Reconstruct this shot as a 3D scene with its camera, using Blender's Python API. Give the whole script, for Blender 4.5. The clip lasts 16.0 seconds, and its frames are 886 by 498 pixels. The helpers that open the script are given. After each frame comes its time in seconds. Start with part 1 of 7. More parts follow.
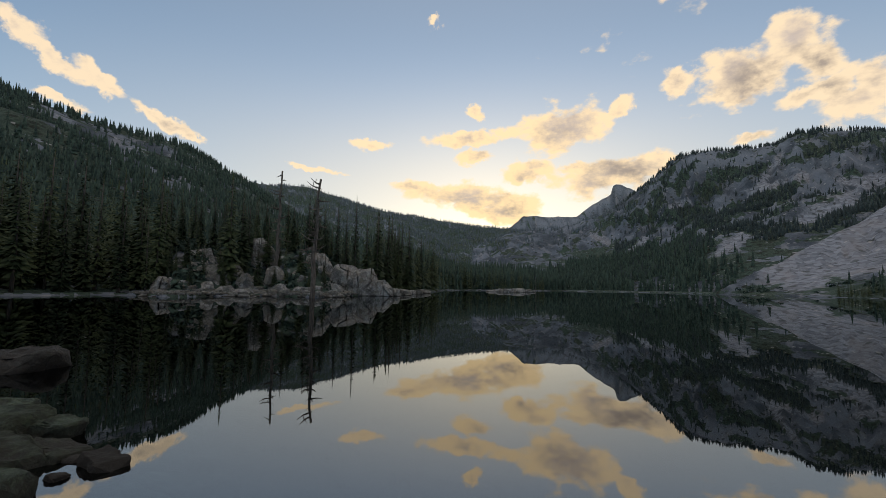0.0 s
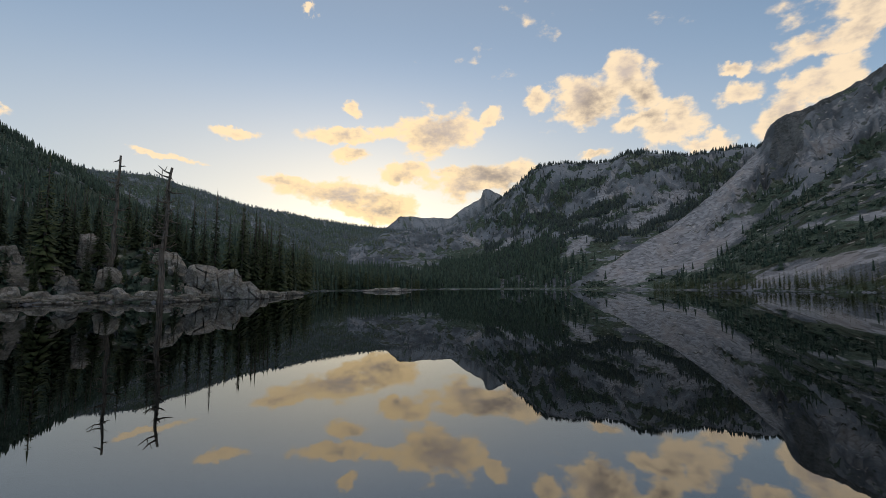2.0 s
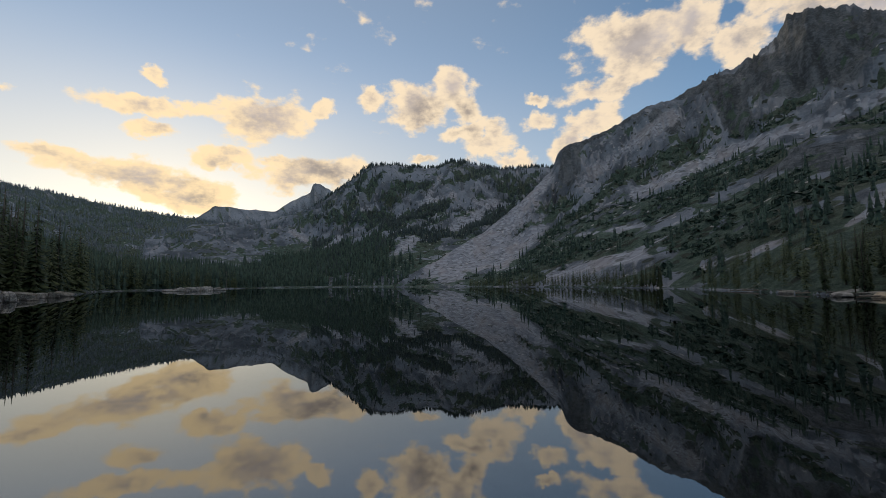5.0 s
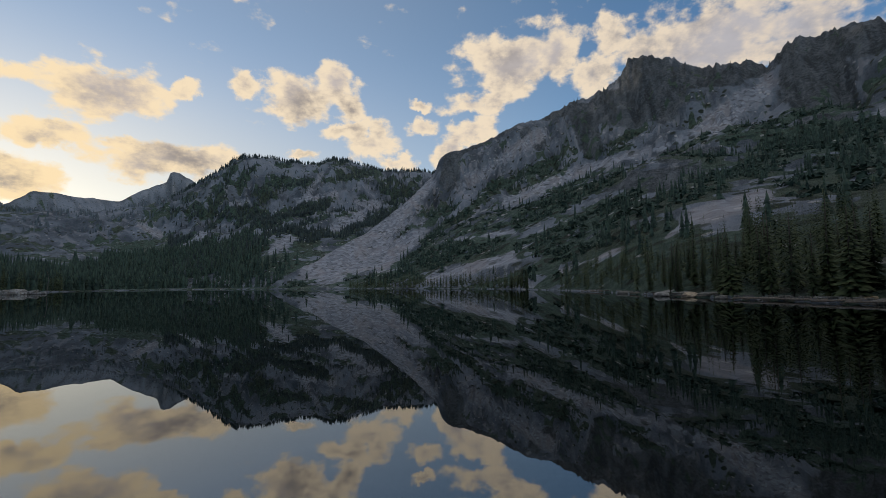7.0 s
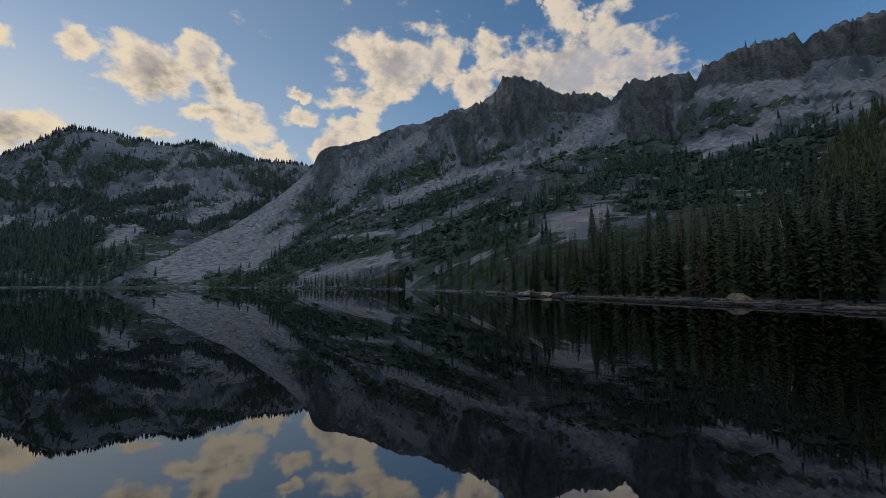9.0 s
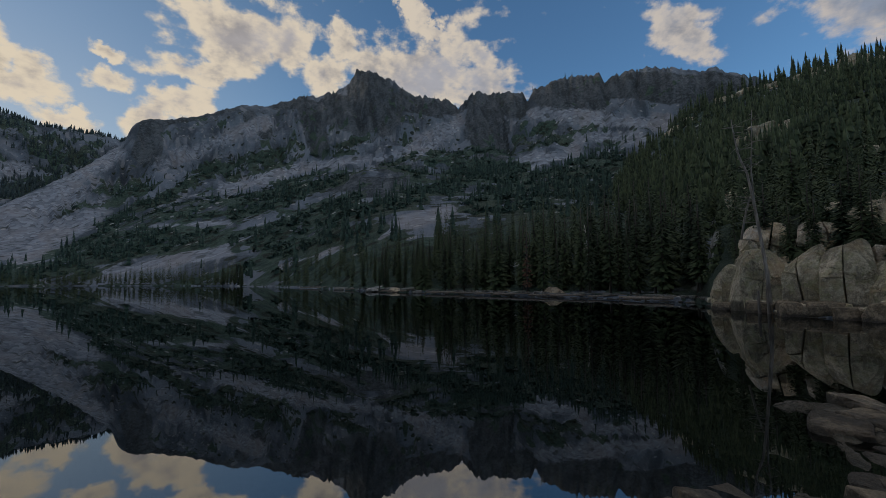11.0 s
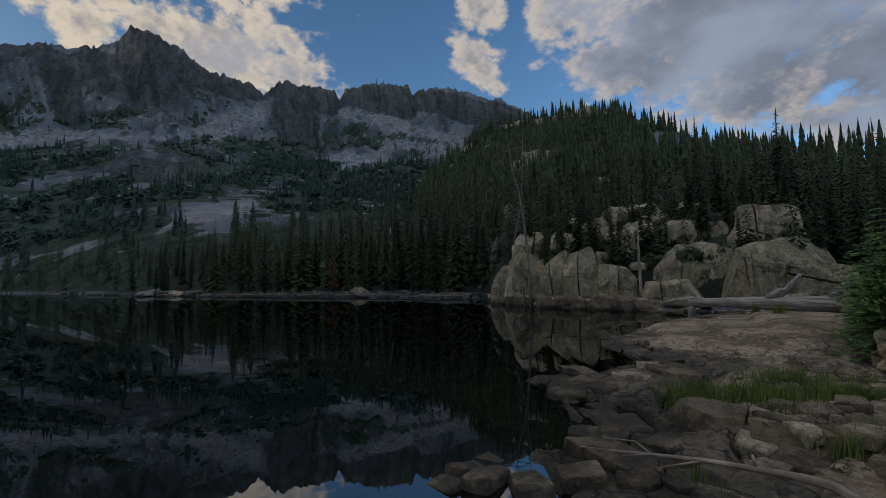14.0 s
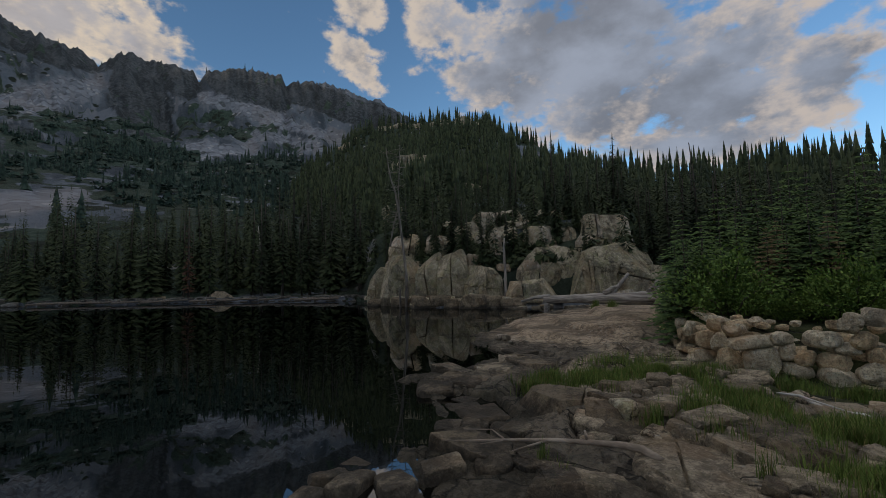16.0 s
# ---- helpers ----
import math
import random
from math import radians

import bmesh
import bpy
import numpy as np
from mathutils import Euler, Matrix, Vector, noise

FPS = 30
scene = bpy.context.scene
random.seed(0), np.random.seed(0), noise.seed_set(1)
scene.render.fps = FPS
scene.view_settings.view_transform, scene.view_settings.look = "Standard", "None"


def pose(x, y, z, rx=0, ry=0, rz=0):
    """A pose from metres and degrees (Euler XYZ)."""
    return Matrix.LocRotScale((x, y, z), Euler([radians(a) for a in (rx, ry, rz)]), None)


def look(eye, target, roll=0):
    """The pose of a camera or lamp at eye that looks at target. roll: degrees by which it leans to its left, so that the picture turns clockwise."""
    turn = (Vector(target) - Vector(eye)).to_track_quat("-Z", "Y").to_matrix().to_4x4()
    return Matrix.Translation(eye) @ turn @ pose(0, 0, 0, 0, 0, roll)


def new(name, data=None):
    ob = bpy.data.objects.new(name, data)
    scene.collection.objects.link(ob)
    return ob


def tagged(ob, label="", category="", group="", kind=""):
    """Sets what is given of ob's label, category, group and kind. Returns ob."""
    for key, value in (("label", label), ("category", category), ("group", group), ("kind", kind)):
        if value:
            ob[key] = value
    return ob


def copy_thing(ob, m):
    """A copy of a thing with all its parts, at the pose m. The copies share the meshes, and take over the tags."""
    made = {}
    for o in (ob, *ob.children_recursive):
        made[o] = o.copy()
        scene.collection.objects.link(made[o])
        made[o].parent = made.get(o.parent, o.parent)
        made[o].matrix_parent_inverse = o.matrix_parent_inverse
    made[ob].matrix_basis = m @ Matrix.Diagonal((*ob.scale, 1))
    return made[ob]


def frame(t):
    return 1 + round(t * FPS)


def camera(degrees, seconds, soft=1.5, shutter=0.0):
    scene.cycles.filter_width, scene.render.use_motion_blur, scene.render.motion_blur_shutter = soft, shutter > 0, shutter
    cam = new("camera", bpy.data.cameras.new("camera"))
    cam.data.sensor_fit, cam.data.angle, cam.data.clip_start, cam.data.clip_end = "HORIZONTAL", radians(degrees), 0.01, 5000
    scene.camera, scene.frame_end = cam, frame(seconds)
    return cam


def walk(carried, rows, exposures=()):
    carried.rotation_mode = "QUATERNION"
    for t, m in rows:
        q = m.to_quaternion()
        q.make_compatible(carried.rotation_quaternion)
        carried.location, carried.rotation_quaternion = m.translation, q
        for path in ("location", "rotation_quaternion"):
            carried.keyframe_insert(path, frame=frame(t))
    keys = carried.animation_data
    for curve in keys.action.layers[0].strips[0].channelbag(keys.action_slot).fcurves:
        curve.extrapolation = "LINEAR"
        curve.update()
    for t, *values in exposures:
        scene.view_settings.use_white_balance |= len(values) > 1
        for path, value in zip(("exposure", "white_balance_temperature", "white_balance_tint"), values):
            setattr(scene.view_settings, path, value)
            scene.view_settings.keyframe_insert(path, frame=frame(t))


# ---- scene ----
cam = camera(92.23, 16.0, soft=0.8)
EYE, ARM = 1.7, 0.32  # eye above the lake; the camera swings round its bearer at arm's length
ROWS = [
    (0.0, 0.00, 5.14, -0.88), (0.5, -3.60, 5.16, -0.63), (1.0, -7.33, 5.09, -0.31), (1.5, -11.80, 5.14, 0.03),
    (2.0, -16.40, 5.17, 0.26), (2.5, -19.72, 5.13, 0.29), (3.0, -23.36, 5.07, 0.32), (3.5, -27.15, 4.95, 0.37),
    (4.0, -31.45, 4.86, 0.46), (6.5, -50.27, 4.71, 0.69), (7.0, -54.89, 4.79, 0.66), (7.5, -59.39, 4.87, 0.53),
    (8.0, -63.19, 4.89, 0.35), (10.5, -85.77, 4.05, 0.37), (11.0, -91.14, 3.97, 0.43), (11.5, -95.55, 3.93, 0.54),
    (12.0, -99.62, 3.85, 0.70), (12.5, -103.27, 3.79, 0.74), (13.0, -107.41, 3.74, 0.75), (13.5, -111.90, 3.74, 0.73),
    (14.0, -116.49, 3.73, 0.83), (14.5, -120.85, 3.64, 0.93), (15.0, -124.46, 3.62, 1.02), (15.5, -128.40, 3.58, 1.21),
    (16.0, -132.77, 3.61, 1.40),
]
EXPOSURES = [(0.0, 0.03, 6750, 10), (4.0, 0.0, 6550, 10), (8.0, -0.2, 6050, 9), (11.0, -0.42, 5900, 8), (14.0, -0.42, 5900, 8), (16.0, -0.32, 6300, 9)]
walk(cam, [(t, pose(-ARM * math.sin(radians(yaw)), ARM * math.cos(radians(yaw)), EYE, 90 + pitch, roll, yaw))
           for t, yaw, pitch, roll in ROWS], EXPOSURES)


# bearings: degrees to the right of the y axis
def bearing(a, e=0.0):
    a, e = radians(a), radians(e)
    return Vector((math.sin(a) * math.cos(e), math.cos(a) * math.cos(e), math.sin(e)))


# ---- world: dusk sky with broken clouds ----
SUN_BEARING, SUN_HEIGHT = 6.5, 5.0
# each cloud: bearing, elevation, half width, half height, tilt, all in degrees
CLOUDS_LEFT = [(-46.8, 23.4, 2.2, 0.7, -25), (-44.2, 21.4, 3.2, 0.55, -28), (-40.1, 20.2, 2.8, 0.6, -32), (-43.5, 17.8, 2.0, 0.35, -12), (-34.3, 18.0, 4.2, 0.5, -24),
               (-31.4, 16.7, 1.8, 0.35, -20), (-1.8, 32.8, 1.3, 0.4, 0), (-9.9, 18.6, 2.1, 0.5, 0)]
CLOUDS_SUN = [(16.1, 20.1, 5.3, 2.1, 14), (23.1, 22.1, 1.6, 0.6, 20), (4.1, 19.7, 5.8, 0.8, 4), (4.5, 17.6, 2.8, 0.8, 8), (4.0, 22.6, 1.1, 0.6, 0),
              (-3.6, 13.4, 4.4, 0.7, -3), (3.4, 11.9, 9.1, 1.5, -5), (11.3, 15.2, 3.2, 1.0, 6), (17.6, 15.3, 2.0, 0.8, 10), (23.0, 14.2, 7.4, 1.9, 2),
              (8.7, 10.1, 4.4, 1.3, 0), (-17.1, 14.8, 4.1, 0.3, -5)]
CLOUDS_EAST = [(40.1, 25.3, 2.1, 1.5, 10), (36.2, 23.0, 4.4, 2.0, 18), (42.5, 22.7, 2.2, 1.8, 5), (29.8, 23.9, 2.0, 1.0, 0), (42.3, 19.8, 5.2, 0.8, 14), (45.1, 18.6, 3.7, 1.2, 4),
               (36.7, 16.6, 2.2, 0.6, 12), (46.4, 20.1, 1.9, 1.3, 12), (49.3, 16.4, 3.2, 0.8, -10)]
CLOUDS_MID = [(64.6, 27.8, 6.2, 2.1, 12), (61.9, 24.0, 5.7, 1.1, 8), (58.3, 19.4, 4.5, 1.2, 30), (52.2, 20.8, 2.2, 0.9, 4), (56.0, 17.7, 3.7, 1.3, 36), (70.3, 28.2, 2.8, 1.8, 20),
              (52.2, 23.8, 1.4, 0.5, 0), (78.2, 28.6, 2.8, 1.1, 8), (75.5, 25.3, 3.4, 1.3, 16), (88.3, 26.0, 8.8, 2.3, 14), (97.0, 27.8, 2.0, 1.5, 18),
              (97.3, 25.0, 5.5, 2.0, -6), (82.5, 25.9, 3.8, 1.8, 0), (91.1, 30.3, 1.8, 0.4, 48)]
CLOUDS_RIGHT = [(120.9, 27.8, 2.7, 1.4, -8), (122.7, 25.1, 2.7, 1.2, -20), (121.8, 33.0, 3.2, 1.4, -8), (139.3, 24.9, 7.3, 2.7, -10), (144.4, 22.4, 4.4, 3.0, -6), (135.1, 30.4, 6.0, 2.0, -10),
                (144.0, 27.1, 8.0, 2.9, -14), (154.5, 26.6, 11.0, 5.5, -10), (165.3, 19.2, 9.2, 4.2, 0), (171.6, 15.4, 3.5, 1.4, 14), (169.0, 23.3, 6.2, 3.1, 0),
                (176.2, 19.0, 4.8, 3.0, 0), (157.0, 19.0, 5.1, 1.6, -8), (152.0, 18.6, 8.0, 2.4, -8), (164.0, 14.6, 13.0, 2.6, -2), (190.0, 25.0, 9.0, 4.0, -10), (215.0, 22.0, 9.0, 3.0, 5)]
# unseen cloud deck above the view, added as fill light for the ground
CLOUDS_UNSEEN = [(160, 50, 24, 8, -10), (210, 48, 34, 16, 0), (265, 50, 30, 17, 10), (180, 74, 40, 20, 0), (60, 62, 28, 10, 0), (0, 75, 30, 12, 0)]


class Nodes:
    """Short hand for building a node tree."""

    def __init__(self, tree):
        self.tree = tree
        tree.nodes.clear()

    def add(self, kind, values=None, links=None):
        node = self.tree.nodes.new(kind)
        for key, value in (values or {}).items():
            node.inputs[key].default_value = value
        for key, source in (links or {}).items():
            self.tree.links.new(source, node.inputs[key])
        return node

    def math(self, op, a, b=0.0, c=0.0, clamp=False):
        node = self.tree.nodes.new("ShaderNodeMath")
        node.operation, node.use_clamp = op, clamp
        for k, v in enumerate((a, b, c)):
            if isinstance(v, (int, float)):
                node.inputs[k].default_value = v
            else:
                self.tree.links.new(v, node.inputs[k])
        return node.outputs[0]

    def noise(self, vector, scale, detail=3.0, rough=0.55, **more):
        node = self.add("ShaderNodeTexNoise", {"Scale": scale, "Detail": detail, "Roughness": rough}, {"Vector": vector} if vector else None)
        for key, value in more.items():
            node.inputs[key].default_value = value
        return node

    def ramp(self, fac, *stops):
        node = self.add("ShaderNodeValToRGB", None, {"Fac": fac})
        el = node.color_ramp.elements
        while len(el) < len(stops):
            el.new(0.5)
        for e, (p, c) in zip(el, stops):
            e.position = p
            e.color = (c, c, c, 1) if isinstance(c, (int, float)) else (*c, 1)
        return node.outputs[0]

    def mix(self, fac, a, b, blend="MIX"):
        node = self.tree.nodes.new("ShaderNodeMix")
        node.data_type, node.blend_type = "RGBA", blend
        for socket, v in ((node.inputs[0], fac), (node.inputs[6], a), (node.inputs[7], b)):
            if isinstance(v, (int, float)):
                socket.default_value = v
            elif isinstance(v, tuple):
                socket.default_value = (*v, 1)
            else:
                self.tree.links.new(v, socket)
        return node.outputs[2]

    def step(self, v, lo, hi):
        node = self.add("ShaderNodeMapRange", {"From Min": lo, "From Max": hi}, {"Value": v})
        node.interpolation_type = "SMOOTHSTEP"
        return node.outputs[0]

    def vec(self, op, a, b=None, scale=None):
        node = self.tree.nodes.new("ShaderNodeVectorMath")
        node.operation = op
        for k, v in enumerate((a, b)):
            if v is None:
                continue
            if isinstance(v, tuple):
                node.inputs[k].default_value = v
            else:
                self.tree.links.new(v, node.inputs[k])
        if scale is not None:
            node.inputs["Scale"].default_value = scale
        return node.outputs["Value"] if op in ("LENGTH", "DOT_PRODUCT") else node.outputs[0]


SKY_STRENGTH, CLOUD_LIGHT = 0.27, 1.0


def build_world():
    world = bpy.data.worlds.new("dusk")
    scene.world = world
    world.use_nodes = True
    n = Nodes(world.node_tree)
    way = n.add("ShaderNodeTexCoord").outputs["Generated"]
    sky = n.add("ShaderNodeTexSky")
    sky.sky_type, sky.sun_disc = "NISHITA", False
    sky.sun_elevation, sky.sun_rotation = radians(SUN_HEIGHT), radians(SUN_BEARING)
    sky.altitude, sky.air_density, sky.dust_density, sky.ozone_density = 2200.0, 1.0, 0.8, 1.6
    base = n.vec("SCALE", sky.outputs[0], None, SKY_STRENGTH)
    # clouds: soft ellipses on the sky, torn by noise at two scales
    big = n.noise(way, 9.0, 3.0)
    fine = n.noise(way, 34.0, 6.0, 0.62)
    shift = n.vec("SCALE", n.vec("SUBTRACT", big.outputs["Color"], (0.5, 0.5, 0.5)), None, 0.035)
    shift2 = n.vec("SCALE", n.vec("SUBTRACT", fine.outputs["Color"], (0.5, 0.5, 0.5)), None, 0.03)
    torn = n.vec("ADD", n.vec("ADD", way, shift), shift2)
    nearest, body = None, None
    for a, e, w, h, tilt in CLOUDS_LEFT + CLOUDS_SUN + CLOUDS_EAST + CLOUDS_MID + CLOUDS_RIGHT + CLOUDS_UNSEEN:
        c = bearing(a, e)
        right = bearing(a + 90)
        up = right.cross(c)
        t = radians(tilt)
        u, v = right * math.cos(t) + up * math.sin(t), up * math.cos(t) - right * math.sin(t)
        turn = Matrix((u, v, c)).transposed().to_euler()
        m = n.add("ShaderNodeMapping")
        m.vector_type = "TEXTURE"
        m.inputs["Location"].default_value, m.inputs["Rotation"].default_value = c, turn
        m.inputs["Scale"].default_value = (radians(w) * 1.15, radians(h) * 1.25, 0.5)
        n.tree.links.new(torn, m.inputs["Vector"])
        d = n.vec("LENGTH", m.outputs[0])
        nearest = d if nearest is None else n.math("SMOOTH_MIN", nearest, d, 0.12)
        deep = n.math("MULTIPLY_ADD", d, -h / 2.4, h / 2.4)
        body = deep if body is None else n.math("SMOOTH_MAX", body, deep, 0.1)
    depth = n.math("SUBTRACT", 1.0, nearest)
    flat = n.add("ShaderNodeMapping", {"Scale": (1.0, 1.0, 1.7)}, {"Vector": way}).outputs[0]
    tuft = n.noise(flat, 14.0, 7.0, 0.54)
    ragged = n.math("ADD", depth, n.math("MULTIPLY", n.math("SUBTRACT", tuft.outputs["Fac"], 0.5), 2.4))
    cover = n.step(ragged, 0.0, 0.45)
    # tufts are bright on the side that faces the low sun, grey in their depth
    lit = n.noise(n.vec("ADD", flat, tuple(bearing(SUN_BEARING, -12) * 0.014)), 14.0, 5.0, 0.54)
    puff = n.noise(flat, 30.0, 5.0, 0.55)
    puff_lit = n.noise(n.vec("ADD", flat, tuple(bearing(SUN_BEARING, -12) * 0.009)), 30.0, 5.0, 0.55)
    facing = n.math("ADD", n.math("SUBTRACT", tuft.outputs["Fac"], lit.outputs["Fac"]), n.math("MULTIPLY", n.math("SUBTRACT", puff.outputs["Fac"], puff_lit.outputs["Fac"]), 0.4))
    thick = n.step(n.math("ADD", n.math("ADD", body, n.math("MULTIPLY", ragged, 0.25)), n.math("MULTIPLY", facing, -2.2)), 0.15, 1.1)
    sun = bearing(SUN_BEARING, SUN_HEIGHT + 3)
    toward = n.vec("DOT_PRODUCT", way, tuple(sun))
    glow = n.step(toward, -0.9, 0.9)
    near = n.math("POWER", n.math("MAXIMUM", toward, 0.0), 16.0)
    rim = n.mix(glow, (0.66, 0.57, 0.51), (0.98, 0.79, 0.56))
    rim = n.mix(near, rim, (1.12, 0.84, 0.48))
    core = n.mix(glow, (0.27, 0.31, 0.39), (0.43, 0.375, 0.35))
    fold = n.noise(flat, 5.0, 6.0, 0.55)
    core = n.mix(n.step(fold.outputs["Fac"], 0.34, 0.66), n.vec("SCALE", core, None, 0.72), n.vec("SCALE", core, None, 1.35))
    cloud = n.vec("SCALE", n.mix(n.math("MULTIPLY", thick, 0.92), rim, core), None, CLOUD_LIGHT)
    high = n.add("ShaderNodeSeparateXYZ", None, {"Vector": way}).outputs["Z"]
    cloud = n.mix(n.step(high, 0.62, 0.95), cloud, (1.06, 0.99, 0.92))  # added cloud overhead, out of view, brightened to light the ground
    # the warm afterglow over the ridge where the sun went down
    veil = n.mix(n.math("POWER", n.math("MAXIMUM", toward, 0.0), 10.0), (0, 0, 0), (0.34, 0.24, 0.09))
    wide = n.mix(n.math("POWER", n.math("MAXIMUM", toward, 0.0), 2.5), (0, 0, 0), (0.16, 0.115, 0.06))
    veil = n.vec("ADD", veil, wide)
    low = n.add("ShaderNodeSeparateXYZ", None, {"Vector": way}).outputs["Z"]
    veil = n.mix(n.math("SUBTRACT", 1.0, n.step(low, 0.1, 0.55)), (0, 0, 0), veil)
    haze = n.math("MULTIPLY", n.math("MULTIPLY", n.step(toward, 0.2, 1.0), 0.7), n.math("SUBTRACT", 1.0, n.math("MULTIPLY", n.step(high, 0.18, 0.5), 0.55)))
    base = n.mix(haze, base, (0.475, 0.46, 0.435))
    base = n.vec("ADD", base, veil)
    base = n.mix(n.step(toward, -0.1, 0.75), n.mix(1.0, base, (0.90, 1.0, 1.10), "MULTIPLY"), base)  # deeper blue away from the glow
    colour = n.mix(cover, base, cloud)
    out = n.add("ShaderNodeBackground", {"Strength": 1.0}, {"Color": colour})
    n.add("ShaderNodeOutputWorld", None, {"Surface": out.outputs[0]})


build_world()
sun_lamp = new("sun", bpy.data.lights.new("sun", "SUN"))
sun_lamp.data.energy, sun_lamp.data.angle, sun_lamp.data.color = 2.0, radians(0.5), (1.0, 0.78, 0.55)
sun_lamp.matrix_world = look(bearing(SUN_BEARING, SUN_HEIGHT) * 100, (0, 0, 0))


# ---- materials ----
def material(name):
    m = bpy.data.materials.new(name)
    m.use_nodes = True
    return m, Nodes(m.node_tree)


def finish(n, colour, rough=0.8, bump=None, strength=0.3, distance=0.05, metal=0.0, specular=0.3):
    p = n.add("ShaderNodeBsdfPrincipled", {"Metallic": metal, "Specular IOR Level": specular}, {"Base Color": colour})
    if isinstance(rough, (int, float)):
        p.inputs["Roughness"].default_value = rough
    else:
        n.tree.links.new(rough, p.inputs["Roughness"])
    if bump is not None:
        b = n.add("ShaderNodeBump", {"Strength": strength, "Distance": distance}, {"Height": bump})
        n.tree.links.new(b.outputs[0], p.inputs["Normal"])
    n.add("ShaderNodeOutputMaterial", None, {"Surface": p.outputs[0]})


def foliage_material(name, dark, light, dry=(0.10, 0.06, 0.025), dry_share=0.0, island=False):
    m, n = material(name)
    place = n.add("ShaderNodeNewGeometry")
    spot = n.noise(place.outputs["Position"], 0.9, 4.0)
    if island:
        lot = place.outputs["Random Per Island"]
    else:
        lot = n.add("ShaderNodeObjectInfo").outputs["Random"]
    colour = n.mix(n.step(n.math("ADD", n.math("MULTIPLY", lot, 0.6), n.math("MULTIPLY", spot.outputs["Fac"], 0.8)), 0.3, 1.1), dark, light)
    if dry_share:
        colour = n.mix(n.math("GREATER_THAN", lot, 1.0 - dry_share), colour, dry)
    finish(n, colour, 0.75, specular=0.2)
    return m


def granite_material(name, pale=(0.40, 0.385, 0.37), grey=(0.24, 0.235, 0.23), lichen=0.3, wet=True, cracks=0.0, size=1.0, stain_shade=0.04):
    """size: metres over which the large blotches change."""
    m, n = material(name)
    g = n.add("ShaderNodeNewGeometry")
    at = g.outputs["Position"]
    speck = n.noise(at, 30.0 / size, 5.0, 0.75)
    mid = n.noise(at, 7.0 / size, 7.0, 0.72)
    blot = n.noise(at, 1.4 / size, 7.0, 0.68)
    colour = n.mix(n.step(blot.outputs["Fac"], 0.43, 0.57), grey, pale)
    colour = n.mix(n.math("MULTIPLY", n.step(mid.outputs["Fac"], 0.51, 0.59), 0.4), colour, tuple(0.45 * c for c in grey))
    colour = n.mix(n.math("MULTIPLY", n.step(mid.outputs["Fac"], 0.49, 0.40), 0.45), colour, tuple(min(0.8, 1.3 * c) for c in pale))
    colour = n.mix(n.math("MULTIPLY", n.step(speck.outputs["Fac"], 0.53, 0.60), 0.55), colour, (0.045, 0.042, 0.038))
    spots = n.noise(at, 16.0 / size, 5.0, 0.7)
    colour = n.mix(n.math("MULTIPLY", n.step(spots.outputs["Fac"], 0.58, 0.64), 0.55), colour, tuple(min(0.8, 1.6 * c) for c in pale))
    green = n.noise(at, 2.6 / size, 7.0, 0.7)
    colour = n.mix(n.math("MULTIPLY", n.step(green.outputs["Fac"], 0.51, 0.58), lichen), colour, (0.5 * pale[0], 0.58 * pale[1], 0.34 * pale[2]))
    dark = n.noise(n.add("ShaderNodeMapping", {"Scale": (1.0, 1.0, 0.22)}, {"Vector": at}).outputs[0], 2.4 / size, 6.0, 0.68)
    colour = n.mix(n.math("MULTIPLY", n.step(dark.outputs["Fac"], 0.53, 0.61), 0.45), colour, (0.05, 0.046, 0.042))
    rust = n.noise(at, 0.8 / size, 5.0, 0.62)
    colour = n.mix(n.math("MULTIPLY", n.step(rust.outputs["Fac"], 0.53, 0.62), 0.35), colour, (1.15 * grey[0], 0.86 * grey[1], 0.62 * grey[2]))
    if wet:  # dark band of lake stain; set higher, it also colours in undercut shade
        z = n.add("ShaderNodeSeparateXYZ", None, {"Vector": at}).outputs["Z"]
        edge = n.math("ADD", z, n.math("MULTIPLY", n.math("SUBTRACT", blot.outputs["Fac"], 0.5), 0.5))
        colour = n.mix(n.math("MULTIPLY", n.math("SUBTRACT", 1.0, n.step(edge, stain_shade, stain_shade + 0.18)), 0.8), colour, (0.035, 0.031, 0.026))
    tone = n.add("ShaderNodeObjectInfo").outputs["Random"]
    colour = n.mix(n.math("MULTIPLY", tone, 0.25), colour, tuple(0.6 * c for c in grey))
    relief = n.math("ADD", n.math("MULTIPLY", mid.outputs["Fac"], 1.0), n.math("MULTIPLY", speck.outputs["Fac"], 0.2))
    relief = n.math("ADD", relief, n.math("MULTIPLY", blot.outputs["Fac"], 2.5))
    if cracks:
        bent = n.vec("ADD", at, n.vec("SCALE", blot.outputs["Color"], None, 1.2 * size))
        split = n.add("ShaderNodeTexVoronoi", {"Scale": cracks}, {"Vector": bent})
        split.feature = "DISTANCE_TO_EDGE"
        gap = n.step(split.outputs["Distance"], 0.001, 0.009)
        relief = n.math("ADD", relief, n.math("MULTIPLY", gap, 1.0))
        colour = n.mix(n.math("MULTIPLY", n.math("SUBTRACT", 1.0, gap), 0.65), colour, (0.03, 0.027, 0.024))
    finish(n, colour, 0.85, relief, 1.0, 0.10 * size)
    return m


